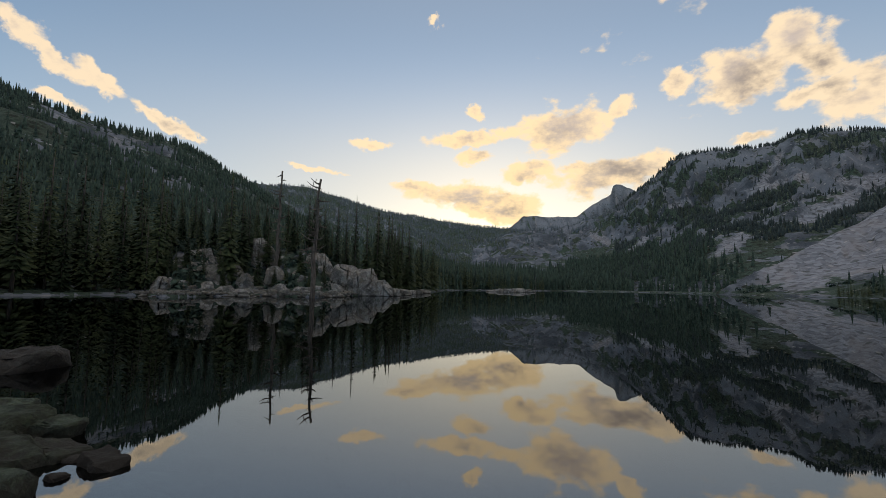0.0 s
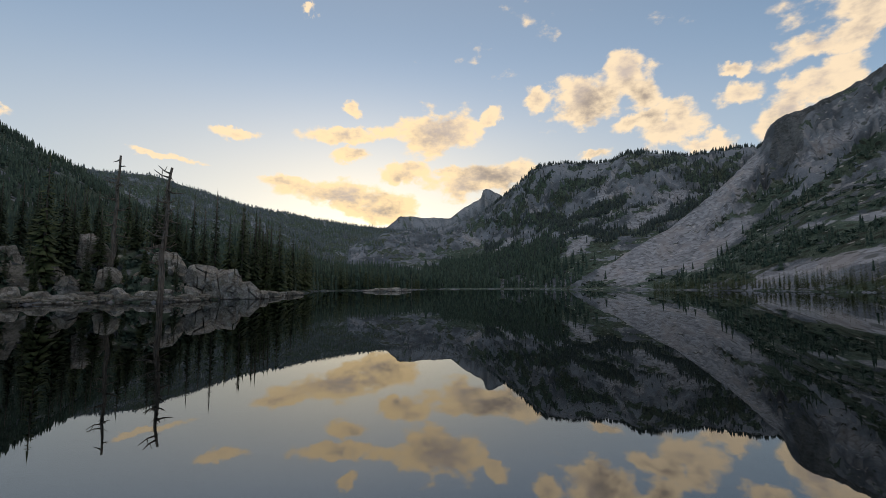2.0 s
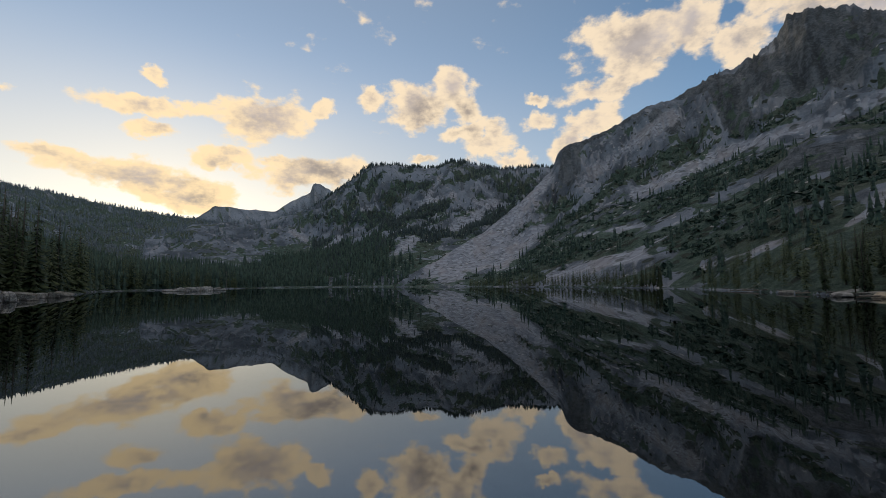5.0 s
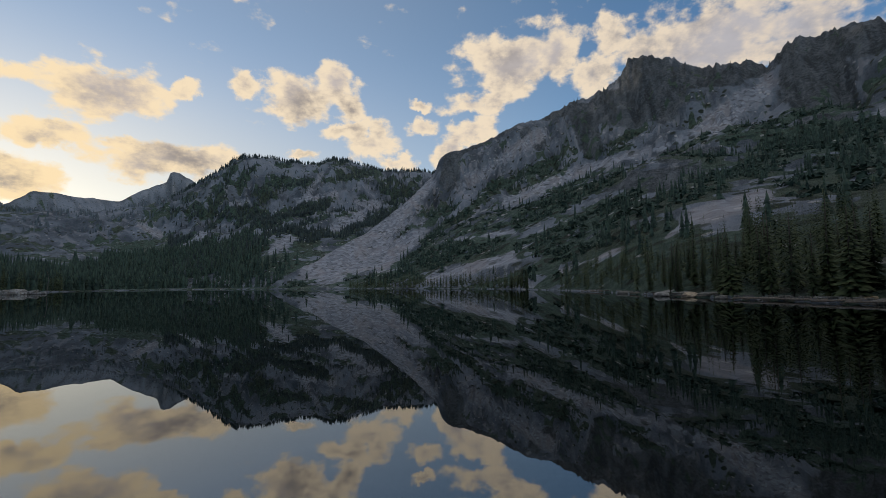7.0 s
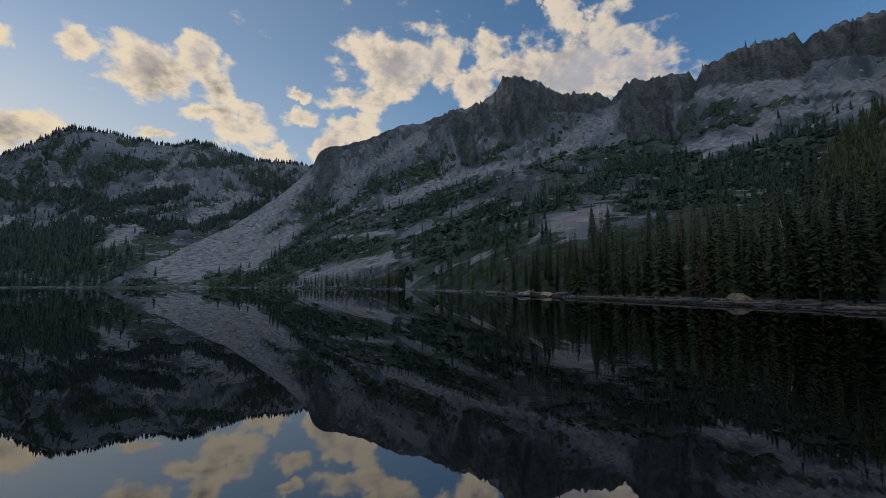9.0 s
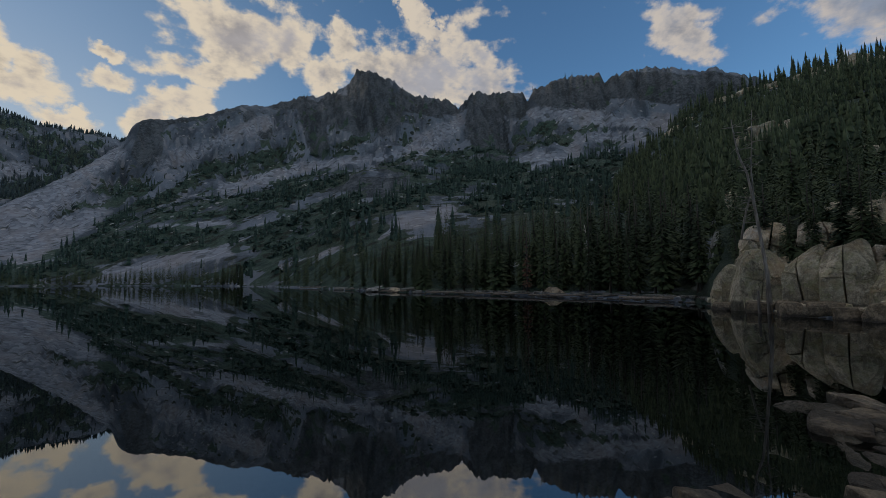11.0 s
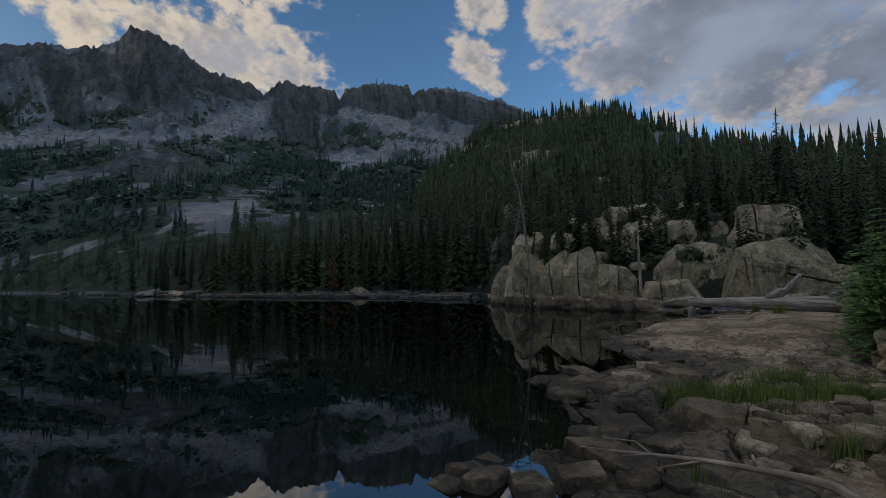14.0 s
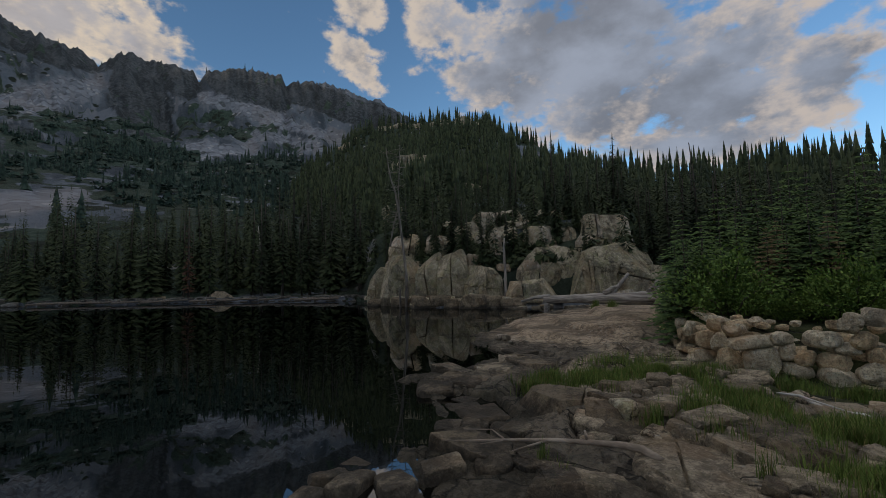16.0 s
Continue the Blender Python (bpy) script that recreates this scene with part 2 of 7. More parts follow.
def wood_material(name, pale, dark, scale=9.0, grain_along=(1, 1, 0.12)):
    m, n = material(name)
    at = n.add("ShaderNodeTexCoord").outputs["Object"]
    grain = n.noise(n.add("ShaderNodeMapping", {"Scale": grain_along}, {"Vector": at}).outputs[0], scale, 5.0, 0.6)
    spot = n.noise(at, 1.7, 3.0)
    colour = n.mix(n.step(grain.outputs["Fac"], 0.35, 0.65), dark, pale)
    colour = n.mix(n.math("MULTIPLY", n.step(spot.outputs["Fac"], 0.5, 0.7), 0.4), colour, dark)
    finish(n, colour, 0.85, grain.outputs["Fac"], 0.5, 0.02)
    return m


def ground_material():
    """Bedrock, talus, cliff, soil and meadow, told apart by the sheet's cover attribute (talus, plants, cliff)."""
    m, n = material("ground")
    at = n.add("ShaderNodeNewGeometry").outputs["Position"]
    cover = n.add("ShaderNodeAttribute")
    cover.attribute_name = "cover"
    part_of = n.add("ShaderNodeSeparateColor", None, {"Color": cover.outputs["Color"]})
    talus, plants, cliff = part_of.outputs[0], part_of.outputs[1], part_of.outputs[2]
    near = cover.outputs["Alpha"]
    wide = n.noise(at, 0.012, 5.0, 0.6)
    mid = n.noise(at, 0.09, 9.0, 0.72)
    block = n.noise(at, 0.35, 8.0, 0.75)
    fine = n.noise(at, 1.4, 6.0, 0.65)
    speck = n.noise(at, 26.0, 4.0, 0.7)
    tones = n.add("ShaderNodeAttribute")
    tones.attribute_name = "tone"
    tone_of = n.add("ShaderNodeSeparateColor", None, {"Color": tones.outputs["Color"]})
    rib, streak, scrub = tone_of.outputs[0], tone_of.outputs[1], tone_of.outputs[2]
    rough_mix = n.math("ADD", n.math("MULTIPLY", mid.outputs["Fac"], 0.5), n.math("MULTIPLY", block.outputs["Fac"], 0.5))
    rock_tone = n.math("ADD", n.math("MULTIPLY", rib, 0.6), n.math("MULTIPLY", rough_mix, 0.4))
    # blue cast of far rock, talus and crag: distance haze mixed into their colours
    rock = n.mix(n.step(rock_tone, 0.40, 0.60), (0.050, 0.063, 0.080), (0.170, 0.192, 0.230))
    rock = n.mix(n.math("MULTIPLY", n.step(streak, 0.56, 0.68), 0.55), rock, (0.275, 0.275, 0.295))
    stone = n.add("ShaderNodeTexVoronoi", {"Scale": 0.30, "Randomness": 1.0}, {"Vector": at})
    gaps = n.step(stone.outputs["Distance"], 0.62, 0.85)
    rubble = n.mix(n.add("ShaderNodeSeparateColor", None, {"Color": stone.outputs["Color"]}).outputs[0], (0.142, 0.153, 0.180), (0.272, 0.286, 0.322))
    rubble = n.mix(n.math("MULTIPLY", gaps, 0.7), rubble, (0.06, 0.062, 0.07))
    rubble = n.mix(n.math("MULTIPLY", n.step(rib, 0.5, 0.64), 0.4), rubble, (0.22, 0.195, 0.19))
    rubble = n.mix(n.math("MULTIPLY", n.step(block.outputs["Fac"], 0.56, 0.64), 0.4), rubble, (0.10, 0.096, 0.10))
    crag_tone = n.math("ADD", n.math("MULTIPLY", streak, 0.4), n.math("MULTIPLY", block.outputs["Fac"], 0.6))
    crag = n.mix(n.step(crag_tone, 0.42, 0.62), (0.024, 0.031, 0.037), (0.108, 0.120, 0.133))
    green = n.mix(n.step(block.outputs["Fac"], 0.40, 0.62), (0.021, 0.043, 0.033), (0.062, 0.096, 0.068))
    green = n.mix(n.math("MULTIPLY", n.step(wide.outputs["Fac"], 0.48, 0.64), 0.35), green, (0.06, 0.06, 0.036))
    broken = n.math("MULTIPLY", n.math("SUBTRACT", rough_mix, 0.5), 1.4)
    colour = n.mix(n.step(n.math("ADD", cliff, broken), 0.30, 0.50), rock, crag)
    edge = n.math("ADD", n.math("MULTIPLY", n.math("SUBTRACT", rough_mix, 0.5), 1.0), n.math("MULTIPLY", n.math("SUBTRACT", rib, 0.5), 1.2))
    colour = n.mix(n.step(n.math("ADD", n.math("ADD", talus, edge), n.math("MULTIPLY", n.math("SUBTRACT", scrub, 0.5), 1.2)), 0.2, 0.6), colour, rubble)
    edge2 = n.math("ADD", n.math("MULTIPLY", n.math("SUBTRACT", mid.outputs["Fac"], 0.5), 0.8), n.math("MULTIPLY", n.math("MULTIPLY", n.math("SUBTRACT", scrub, 0.5), 3.2), n.math("SUBTRACT", 1.0, n.math("MULTIPLY", talus, 0.85))))
    colour = n.mix(n.step(n.math("ADD", plants, edge2), 0.40, 0.52), colour, green)
    # dwarf shrubs between the stones, and single pale boulders
    shrub = n.add("ShaderNodeTexVoronoi", {"Scale": 0.16, "Randomness": 1.0}, {"Vector": at})
    pick = n.add("ShaderNodeSeparateColor", None, {"Color": shrub.outputs["Color"]}).outputs[1]
    bushy = n.math("MULTIPLY", n.step(shrub.outputs["Distance"], 0.46, 0.30), n.math("GREATER_THAN", pick, n.math("SUBTRACT", 0.90, n.math("MULTIPLY", plants, 0.9))))
    colour = n.mix(n.math("MULTIPLY", bushy, n.math("SUBTRACT", 1.0, n.math("MULTIPLY", n.math("ADD", n.math("MULTIPLY", talus, 0.6), cliff, clamp=True), 0.75))), colour, (0.016, 0.024, 0.014))
    lone = n.add("ShaderNodeTexVoronoi", {"Scale": 0.27, "Randomness": 1.0}, {"Vector": at})
    pick2 = n.add("ShaderNodeSeparateColor", None, {"Color": lone.outputs["Color"]}).outputs[2]
    pale = n.math("MULTIPLY", n.step(lone.outputs["Distance"], 0.42, 0.30), n.math("GREATER_THAN", pick2, 0.93))
    colour = n.mix(n.math("MULTIPLY", n.math("MULTIPLY", pale, 0.6), n.math("SUBTRACT", 1.0, cliff)), colour, (0.42, 0.40, 0.39))
    # bedrock and gravel of the near shore
    grain = n.noise(at, 9.0, 7.0, 0.72)
    close = n.mix(n.step(fine.outputs["Fac"], 0.43, 0.57), (0.171, 0.138, 0.0968), (0.473, 0.385, 0.277))
    smooth_rock = n.mix(n.step(fine.outputs["Fac"], 0.42, 0.58), (0.264, 0.195, 0.132), (0.572, 0.44, 0.304))
    close = n.mix(talus, close, smooth_rock)
    close = n.mix(n.math("MULTIPLY", n.step(grain.outputs["Fac"], 0.50, 0.58), 0.6), close, (0.066, 0.052, 0.0396))
    close = n.mix(n.math("MULTIPLY", n.step(grain.outputs["Fac"], 0.48, 0.40), 0.4), close, (0.572, 0.46, 0.352))
    close = n.mix(n.math("MULTIPLY", n.step(speck.outputs["Fac"], 0.52, 0.59), 0.5), close, (0.0495, 0.04, 0.0299))
    lichen = n.noise(at, 13.0, 6.0, 0.72)
    close = n.mix(n.math("MULTIPLY", n.step(lichen.outputs["Fac"], 0.57, 0.63), 0.6), close, (0.52, 0.49, 0.42))
    soil = n.noise(at, 0.55, 6.0, 0.65)
    close = n.mix(n.math("MULTIPLY", n.step(soil.outputs["Fac"], 0.52, 0.60), 0.5), close, (0.14, 0.115, 0.08))
    close = n.mix(n.step(n.math("ADD", plants, edge2), 0.4, 0.6), close, (0.05, 0.06, 0.02))
    black = n.step(n.math("ADD", cliff, n.math("MULTIPLY", n.math("SUBTRACT", soil.outputs["Fac"], 0.5), 1.2)), 0.3, 0.7)
    close = n.mix(n.math("MULTIPLY", black, 0.62), close, n.mix(n.step(grain.outputs["Fac"], 0.40, 0.62), (0.095, 0.087, 0.071), (0.034, 0.031, 0.026)))
    bent = n.vec("ADD", n.add("ShaderNodeMapping", {"Scale": (0.8, 1.5, 1.0), "Rotation": (0, 0, 0.5)}, {"Vector": at}).outputs[0], n.vec("SCALE", fine.outputs["Color"], None, 0.5))
    split = n.add("ShaderNodeTexVoronoi", {"Scale": 1.5}, {"Vector": bent})
    split.feature = "DISTANCE_TO_EDGE"
    crack = n.math("MULTIPLY", n.step(split.outputs["Distance"], 0.03, 0.008), n.math("SUBTRACT", 1.0, n.math("MULTIPLY", talus, 0.7)))
    close = n.mix(n.math("MULTIPLY", crack, 0.85), close, (0.02, 0.019, 0.016))
    z = n.add("ShaderNodeSeparateXYZ", None, {"Vector": at}).outputs["Z"]
    wet = n.math("SUBTRACT", 1.0, n.step(n.math("ADD", z, n.math("MULTIPLY", n.math("SUBTRACT", fine.outputs["Fac"], 0.5), 0.25)), 0.02, 0.16))
    close = n.mix(n.math("MULTIPLY", wet, 0.7), close, (0.035, 0.032, 0.022))
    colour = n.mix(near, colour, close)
    # silt over the bed of the lake
    colour = n.mix(n.step(n.math("ADD", z, n.math("MULTIPLY", n.math("SUBTRACT", fine.outputs["Fac"], 0.5), 0.5)), -0.15, -0.7), colour, (0.020, 0.022, 0.013))
    relief = n.math("ADD", n.math("MULTIPLY", mid.outputs["Fac"], 3.0), n.math("MULTIPLY", block.outputs["Fac"], 2.0))
    relief = n.math("MULTIPLY", relief, n.math("SUBTRACT", 1.0, n.math("MULTIPLY", talus, 0.92)))
    finish(n, colour, 0.88, n.mix(near, relief, n.math("ADD", n.math("MULTIPLY", fine.outputs["Fac"], 0.4), n.math("SUBTRACT", n.math("MULTIPLY", grain.outputs["Fac"], 0.18), n.math("MULTIPLY", crack, 0.10)))), 0.8, 1.0)
    return m


def water_material():
    """Dead calm water: a mirror at low angles, clear but dark looked down into."""
    m, n = material("lake_water")
    shine = n.add("ShaderNodeBsdfGlossy", {"Color": (0.84, 0.86, 0.87, 1), "Roughness": 0.0})
    clear = n.add("ShaderNodeBsdfTransparent", {"Color": (0.20, 0.25, 0.20, 1)})
    fresnel = n.add("ShaderNodeFresnel", {"IOR": WATER_IOR})
    mixed = n.add("ShaderNodeMixShader", None, {0: fresnel.outputs[0], 1: clear.outputs[0], 2: shine.outputs[0]})
    n.add("ShaderNodeOutputMaterial", None, {"Surface": mixed.outputs[0]})
    return m


WATER_IOR = 2.9
GROUND = ground_material()
WATER = water_material()
FIR = foliage_material("fir_needles", (0.014, 0.024, 0.011), (0.052, 0.069, 0.029), dry_share=0.0)
FIR_FAR = foliage_material("far_fir_needles", (0.018, 0.030, 0.014), (0.080, 0.100, 0.045), island=True)
FIR_SLOPE = foliage_material("slope_fir_needles", (0.016, 0.032, 0.026), (0.052, 0.085, 0.063), island=True)
# paler, bluer needles: distance haze painted into the base colour
FIR_HAZE_TINT = foliage_material("haze_tinted_fir_needles", (0.065, 0.085, 0.10), (0.12, 0.145, 0.16), island=True)
FIR_MID = foliage_material("mountain_fir_needles", (0.018, 0.030, 0.031), (0.045, 0.064, 0.064), island=True)
FIR_YOUNG = foliage_material("young_fir_needles", (0.028, 0.060, 0.018), (0.125, 0.185, 0.055), island=True)
FIR_DRY = foliage_material("dead_fir_needles", (0.06, 0.03, 0.018), (0.13, 0.065, 0.035))
GRASS = foliage_material("sedge_grass", (0.07, 0.115, 0.022), (0.20, 0.265, 0.062), dry=(0.26, 0.22, 0.09), dry_share=0.12, island=True)
BUSH = foliage_material("bush_leaves", (0.040, 0.088, 0.016), (0.19, 0.28, 0.062), island=True)
BARK = wood_material("bark", (0.13, 0.11, 0.095), (0.05, 0.042, 0.036))
DEADWOOD = wood_material("weathered_wood", (0.46, 0.42, 0.38), (0.22, 0.19, 0.17))
GREY_WOOD = wood_material("grey_snag_wood", (0.30, 0.27, 0.235), (0.13, 0.115, 0.10))
SNAG_WOOD = wood_material("snag_wood", (0.17, 0.145, 0.125), (0.06, 0.052, 0.045))
# band raised on the cliff: lake stain plus shade of the undercut, as colour
GRANITE_CLIFF = granite_material("cliff_granite", (0.66, 0.558, 0.407), (0.356, 0.3, 0.216), 0.4, cracks=0.4, size=1.3, stain_shade=0.45)
GRANITE = granite_material("granite", (0.739, 0.616, 0.448), (0.394, 0.325, 0.232), 0.35, cracks=0.45, size=1.3)
GRANITE_PALE = granite_material("pale_granite", (0.84, 0.705, 0.546), (0.49, 0.408, 0.313), 0.2, cracks=0.4, size=1.6)
GRANITE_MOSSY = granite_material("lichened_granite", (0.528, 0.465, 0.334), (0.286, 0.25, 0.176), 0.45, cracks=0.35)
GRANITE_TAN = granite_material("tan_granite", (0.76, 0.57, 0.36), (0.50, 0.365, 0.225), 0.12, wet=False, size=0.5)
GRANITE_DARK = granite_material("dark_granite", (0.259, 0.205, 0.141), (0.116, 0.092, 0.0634), 0.15, size=0.6)
GRANITE_LEDGE = granite_material("ledge_granite", (0.484, 0.395, 0.282), (0.231, 0.188, 0.134), 0.15, size=0.6)

GRANITE_BUFF = granite_material("buff_granite", (0.78, 0.66, 0.48), (0.53, 0.43, 0.305), 0.12, wet=False, size=0.5)
FIR_TIRED = foliage_material("browning_needles", (0.09, 0.07, 0.035), (0.2, 0.14, 0.07), island=True)
BLEACHED = wood_material("peeled_wood", (0.62, 0.6, 0.57), (0.42, 0.39, 0.35))
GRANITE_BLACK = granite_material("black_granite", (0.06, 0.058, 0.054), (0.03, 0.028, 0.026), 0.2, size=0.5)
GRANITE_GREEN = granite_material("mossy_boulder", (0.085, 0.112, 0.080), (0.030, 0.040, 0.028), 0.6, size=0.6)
GRANITE_GREY = granite_material("grey_granite", (0.36, 0.352, 0.338), (0.175, 0.171, 0.163), 0.2, cracks=0.35, size=2.0)
GRANITE_WET = granite_material("shore_granite", (0.22, 0.215, 0.20), (0.10, 0.098, 0.09), 0.3, size=1.2)
LOG_WOOD = wood_material("weathered_log", (0.44, 0.40, 0.36), (0.17, 0.15, 0.135), 16.0, (0.06, 1, 1))
STICK_WOOD = wood_material("driftwood", (0.40, 0.33, 0.265), (0.20, 0.16, 0.125), 16.0, (0.3, 0.3, 1))
DRIFT_WOOD = wood_material("stained_log", (0.24, 0.20, 0.165), (0.10, 0.085, 0.07), 16.0, (0.06, 1, 1))


# ---- the lie of the land: shorelines and crests by bearing ----
def lattice(ix, iy, seed):
    h = (ix.astype(np.int64) * 374761393 + iy.astype(np.int64) * 668265263 + seed * 1442695041) & 0xFFFFFFFF
    h = ((h ^ (h >> 13)) * 1274126177) & 0xFFFFFFFF
    return ((h ^ (h >> 16)) & 0xFFFF) / 65535.0


def vnoise(x, y, seed=0):
    x, y = np.asarray(x, float), np.asarray(y, float)
    ix, iy = np.floor(x), np.floor(y)
    fx, fy = x - ix, y - iy
    fx, fy = fx * fx * (3 - 2 * fx), fy * fy * (3 - 2 * fy)
    a, b = lattice(ix, iy, seed), lattice(ix + 1, iy, seed)
    c, d = lattice(ix, iy + 1, seed), lattice(ix + 1, iy + 1, seed)
    return (a + (b - a) * fx) * (1 - fy) + (c + (d - c) * fx) * fy


def fbm(x, y, octaves=4, seed=0, gain=0.5):
    total, weight, amp = 0.0, 0.0, 1.0
    for k in range(octaves):
        total = total + amp * vnoise(np.asarray(x) * 2 ** k + 17.3 * k, np.asarray(y) * 2 ** k - 9.1 * k, seed + k)
        weight += amp
        amp *= gain
    return total / weight  # 0..1


def ridged(x, y, octaves=4, seed=0):
    total, weight, amp = 0.0, 0.0, 1.0
    for k in range(octaves):
        total = total + amp * (1 - np.abs(2 * vnoise(np.asarray(x) * 2 ** k + 5.7 * k, np.asarray(y) * 2 ** k + 3.3 * k, seed + k) - 1))
        weight += amp
        amp *= 0.5
    return total / weight


def cells(x, y, seed=0):
    """Distances to the nearest and second nearest of scattered points, and the nearest one's own number 0..1."""
    ix, iy = np.floor(x), np.floor(y)
    f1, f2, own = np.full(np.shape(x), 9.0), np.full(np.shape(x), 9.0), np.zeros(np.shape(x))
    for dx in (-1, 0, 1):
        for dy in (-1, 0, 1):
            cx, cy = ix + dx, iy + dy
            d = np.hypot(cx + lattice(cx, cy, seed) - x, cy + lattice(cx, cy, seed + 7) - y)
            closer = d < f1
            f2 = np.where(closer, f1, np.minimum(f2, d))
            own = np.where(closer, lattice(cx, cy, seed + 13), own)
            f1 = np.where(closer, d, f1)
    return f1, f2, own


def smooth(v, lo, hi):
    t = np.clip((np.asarray(v) - lo) / (hi - lo), 0, 1)
    return t * t * (3 - 2 * t)


# far side of the lake: bearing, distance of the waterline
FAR_SHORE = [(-100, 0.1), (-80, 18), (-62, 45), (-48, 66), (-38, 72), (-34.5, 66), (-32, 61), (-27, 68), (-22, 70), (-16.4, 63), (-11, 76),
             (-6.5, 100), (-3, 125), (-1.2, 150), (0.0, 235), (3, 265), (6, 275), (12, 330), (16, 400), (24, 420), (28, 380),
             (33, 300), (42, 250), (53, 187), (59, 158), (66, 124), (70.4, 104), (74, 88), (79, 68), (84, 57), (89, 49), (97, 44),
             (104, 39.5), (111, 37), (118, 34), (121.5, 32.5), (123, 29), (126, 26.5), (130, 24.4), (134, 23.4), (141, 22.5), (150, 22), (158, 21.5), (165, 21)]
# the bearer's side, in plan
NEAR_SHORE = [(1.6, -0.2), (2.4, -1.4), (2.75, -2.3), (2.9, -2.73), (3.35, -3.09), (3.9, -3.53), (4.96, -4.26), (6.07, -5.0), (5.98, -5.55),
              (5.83, -5.99), (5.93, -6.58), (5.89, -7.23), (6.67, -7.61), (7.74, -7.99), (8.64, -9.64), (9.43, -11.68), (10.6, -15.3),
              (10.9, -17.0), (9.8, -18.2), (8.3, -19.5), (7.0, -21.0), (20.0, -70.0), (0.0, -300.0), (-300.0, -100.0), (-200.0, 60.0), (-30.0, 14.0),
              (-9.5, 7.5), (-6.2, 6.2), (-4.0, 4.4), (-3.4, 3.4), (-2.0, 1.5), (0.0, 1.3)]
# crests: bearing, elevation seen from the lake, distance
CREST_LEFT = [(-110, 10, 300), (-70, 19, 420), (-47.5, 17.6, 430), (-44.7, 17.1, 440), (-38.8, 16.2, 460), (-33.7, 15.9, 480), (-31.1, 15.1, 500),
              (-27.7, 13.4, 520), (-25, 12.2, 540), (-20, 9, 560), (-12, 6, 560), (-4, 3.5, 540), (4, 2, 520), (12, 0.3, 500)]
CREST_FAR = [(-40, 12, 1500), (-25, 12.5, 1500), (-22.5, 12.3, 1500), (-18.4, 12.6, 1500), (-14, 11.5, 1500), (-8, 10.0, 1500), (-3.5, 9.4, 1500),
             (3.4, 8.4, 1500), (8.7, 7.9, 1500), (12, 7.4, 1500), (18, 7.0, 1500), (26, 5.5, 1450), (36, 0, 1400)]
CREST_BLUE = [(5, 6, 2700), (9.1, 8.3, 2700), (10.6, 9.65, 2700), (13.1, 9.6, 2700), (17.4, 9.4, 2700), (19.5, 10.9, 2700), (21.6, 12.0, 2700),
              (22.0, 13.3, 2700), (23.0, 13.1, 2700), (24.6, 12.15, 2700), (26.5, 11.5, 2700), (34, 8, 2700)]
CREST_BACK = [(4, 5.5, 950), (8.7, 7.3, 950), (12, 7.6, 950), (17, 8.3, 950), (20, 9.3, 930), (22.5, 10.6, 920), (24.6, 12.0, 900), (26.8, 13.6, 900),
              (28.7, 15.5, 900), (30.4, 15.9, 900), (33.3, 15.8, 900), (36.4, 15.6, 900), (38.4, 15.5, 900), (40.3, 16.3, 900), (41.7, 16.3, 900),
              (44, 15.8, 900), (47.2, 15.1, 900), (51.5, 15.1, 900), (54.2, 14.9, 900), (60, 15, 950), (75, 14, 1000), (100, 8, 1000)]
CREST_MAIN = [(30, -0.6, 280), (33, 0.2, 310), (36, 2.0, 340), (40, 4.2, 390), (45, 7.2, 460), (50, 11.0, 540), (53.8, 14.7, 610), (54.6, 16.8, 620),
              (55.4, 17.3, 625), (58.3, 18.1, 630), (62.7, 19.5, 640), (64.8, 20.5, 640), (68.7, 21.2, 640), (72.6, 22.8, 640), (74.9, 22.9, 630),
              (78.8, 24.8, 610), (79.6, 26.4, 610), (81, 26.4, 605), (83.2, 25.7, 600), (85.9, 24.6, 595), (87.3, 23.6, 590), (88.6, 23.8, 590)]
CREST_MAIN_2 = [(91.9, 23.2, 580), (93.5, 22.3, 570), (95.2, 24.1, 565), (97.9, 23.9, 555), (102.2, 23.5, 545), (102.8, 22.2, 540), (103.8, 24.0, 535),
                (107, 24.9, 525), (112.2, 24.7, 505), (112.6, 23.3, 505), (113.3, 24.2, 500), (117.8, 24.6, 490), (119.8, 23.9, 485),
                (125.4, 22.4, 480), (130, 20, 480), (140, 14, 480), (160, 6, 480)]
CREST_RIGHT = [(78, 0.3, 130), (88, 2.0, 150), (95, 3.6, 170), (105, 7.2, 200), (112, 11.8, 215), (118, 16.2, 220), (122, 18.6, 220), (126, 20.0, 220),
               (132, 20.3, 215), (136, 20.2, 210), (140, 19.4, 200), (146, 16.4, 180), (150, 13.8, 150), (156, 11.4, 120), (165, 9.8, 105), (180, 8.4, 95),
               (210, 6.0, 90), (240, 6.0, 130), (260, 9, 250)]
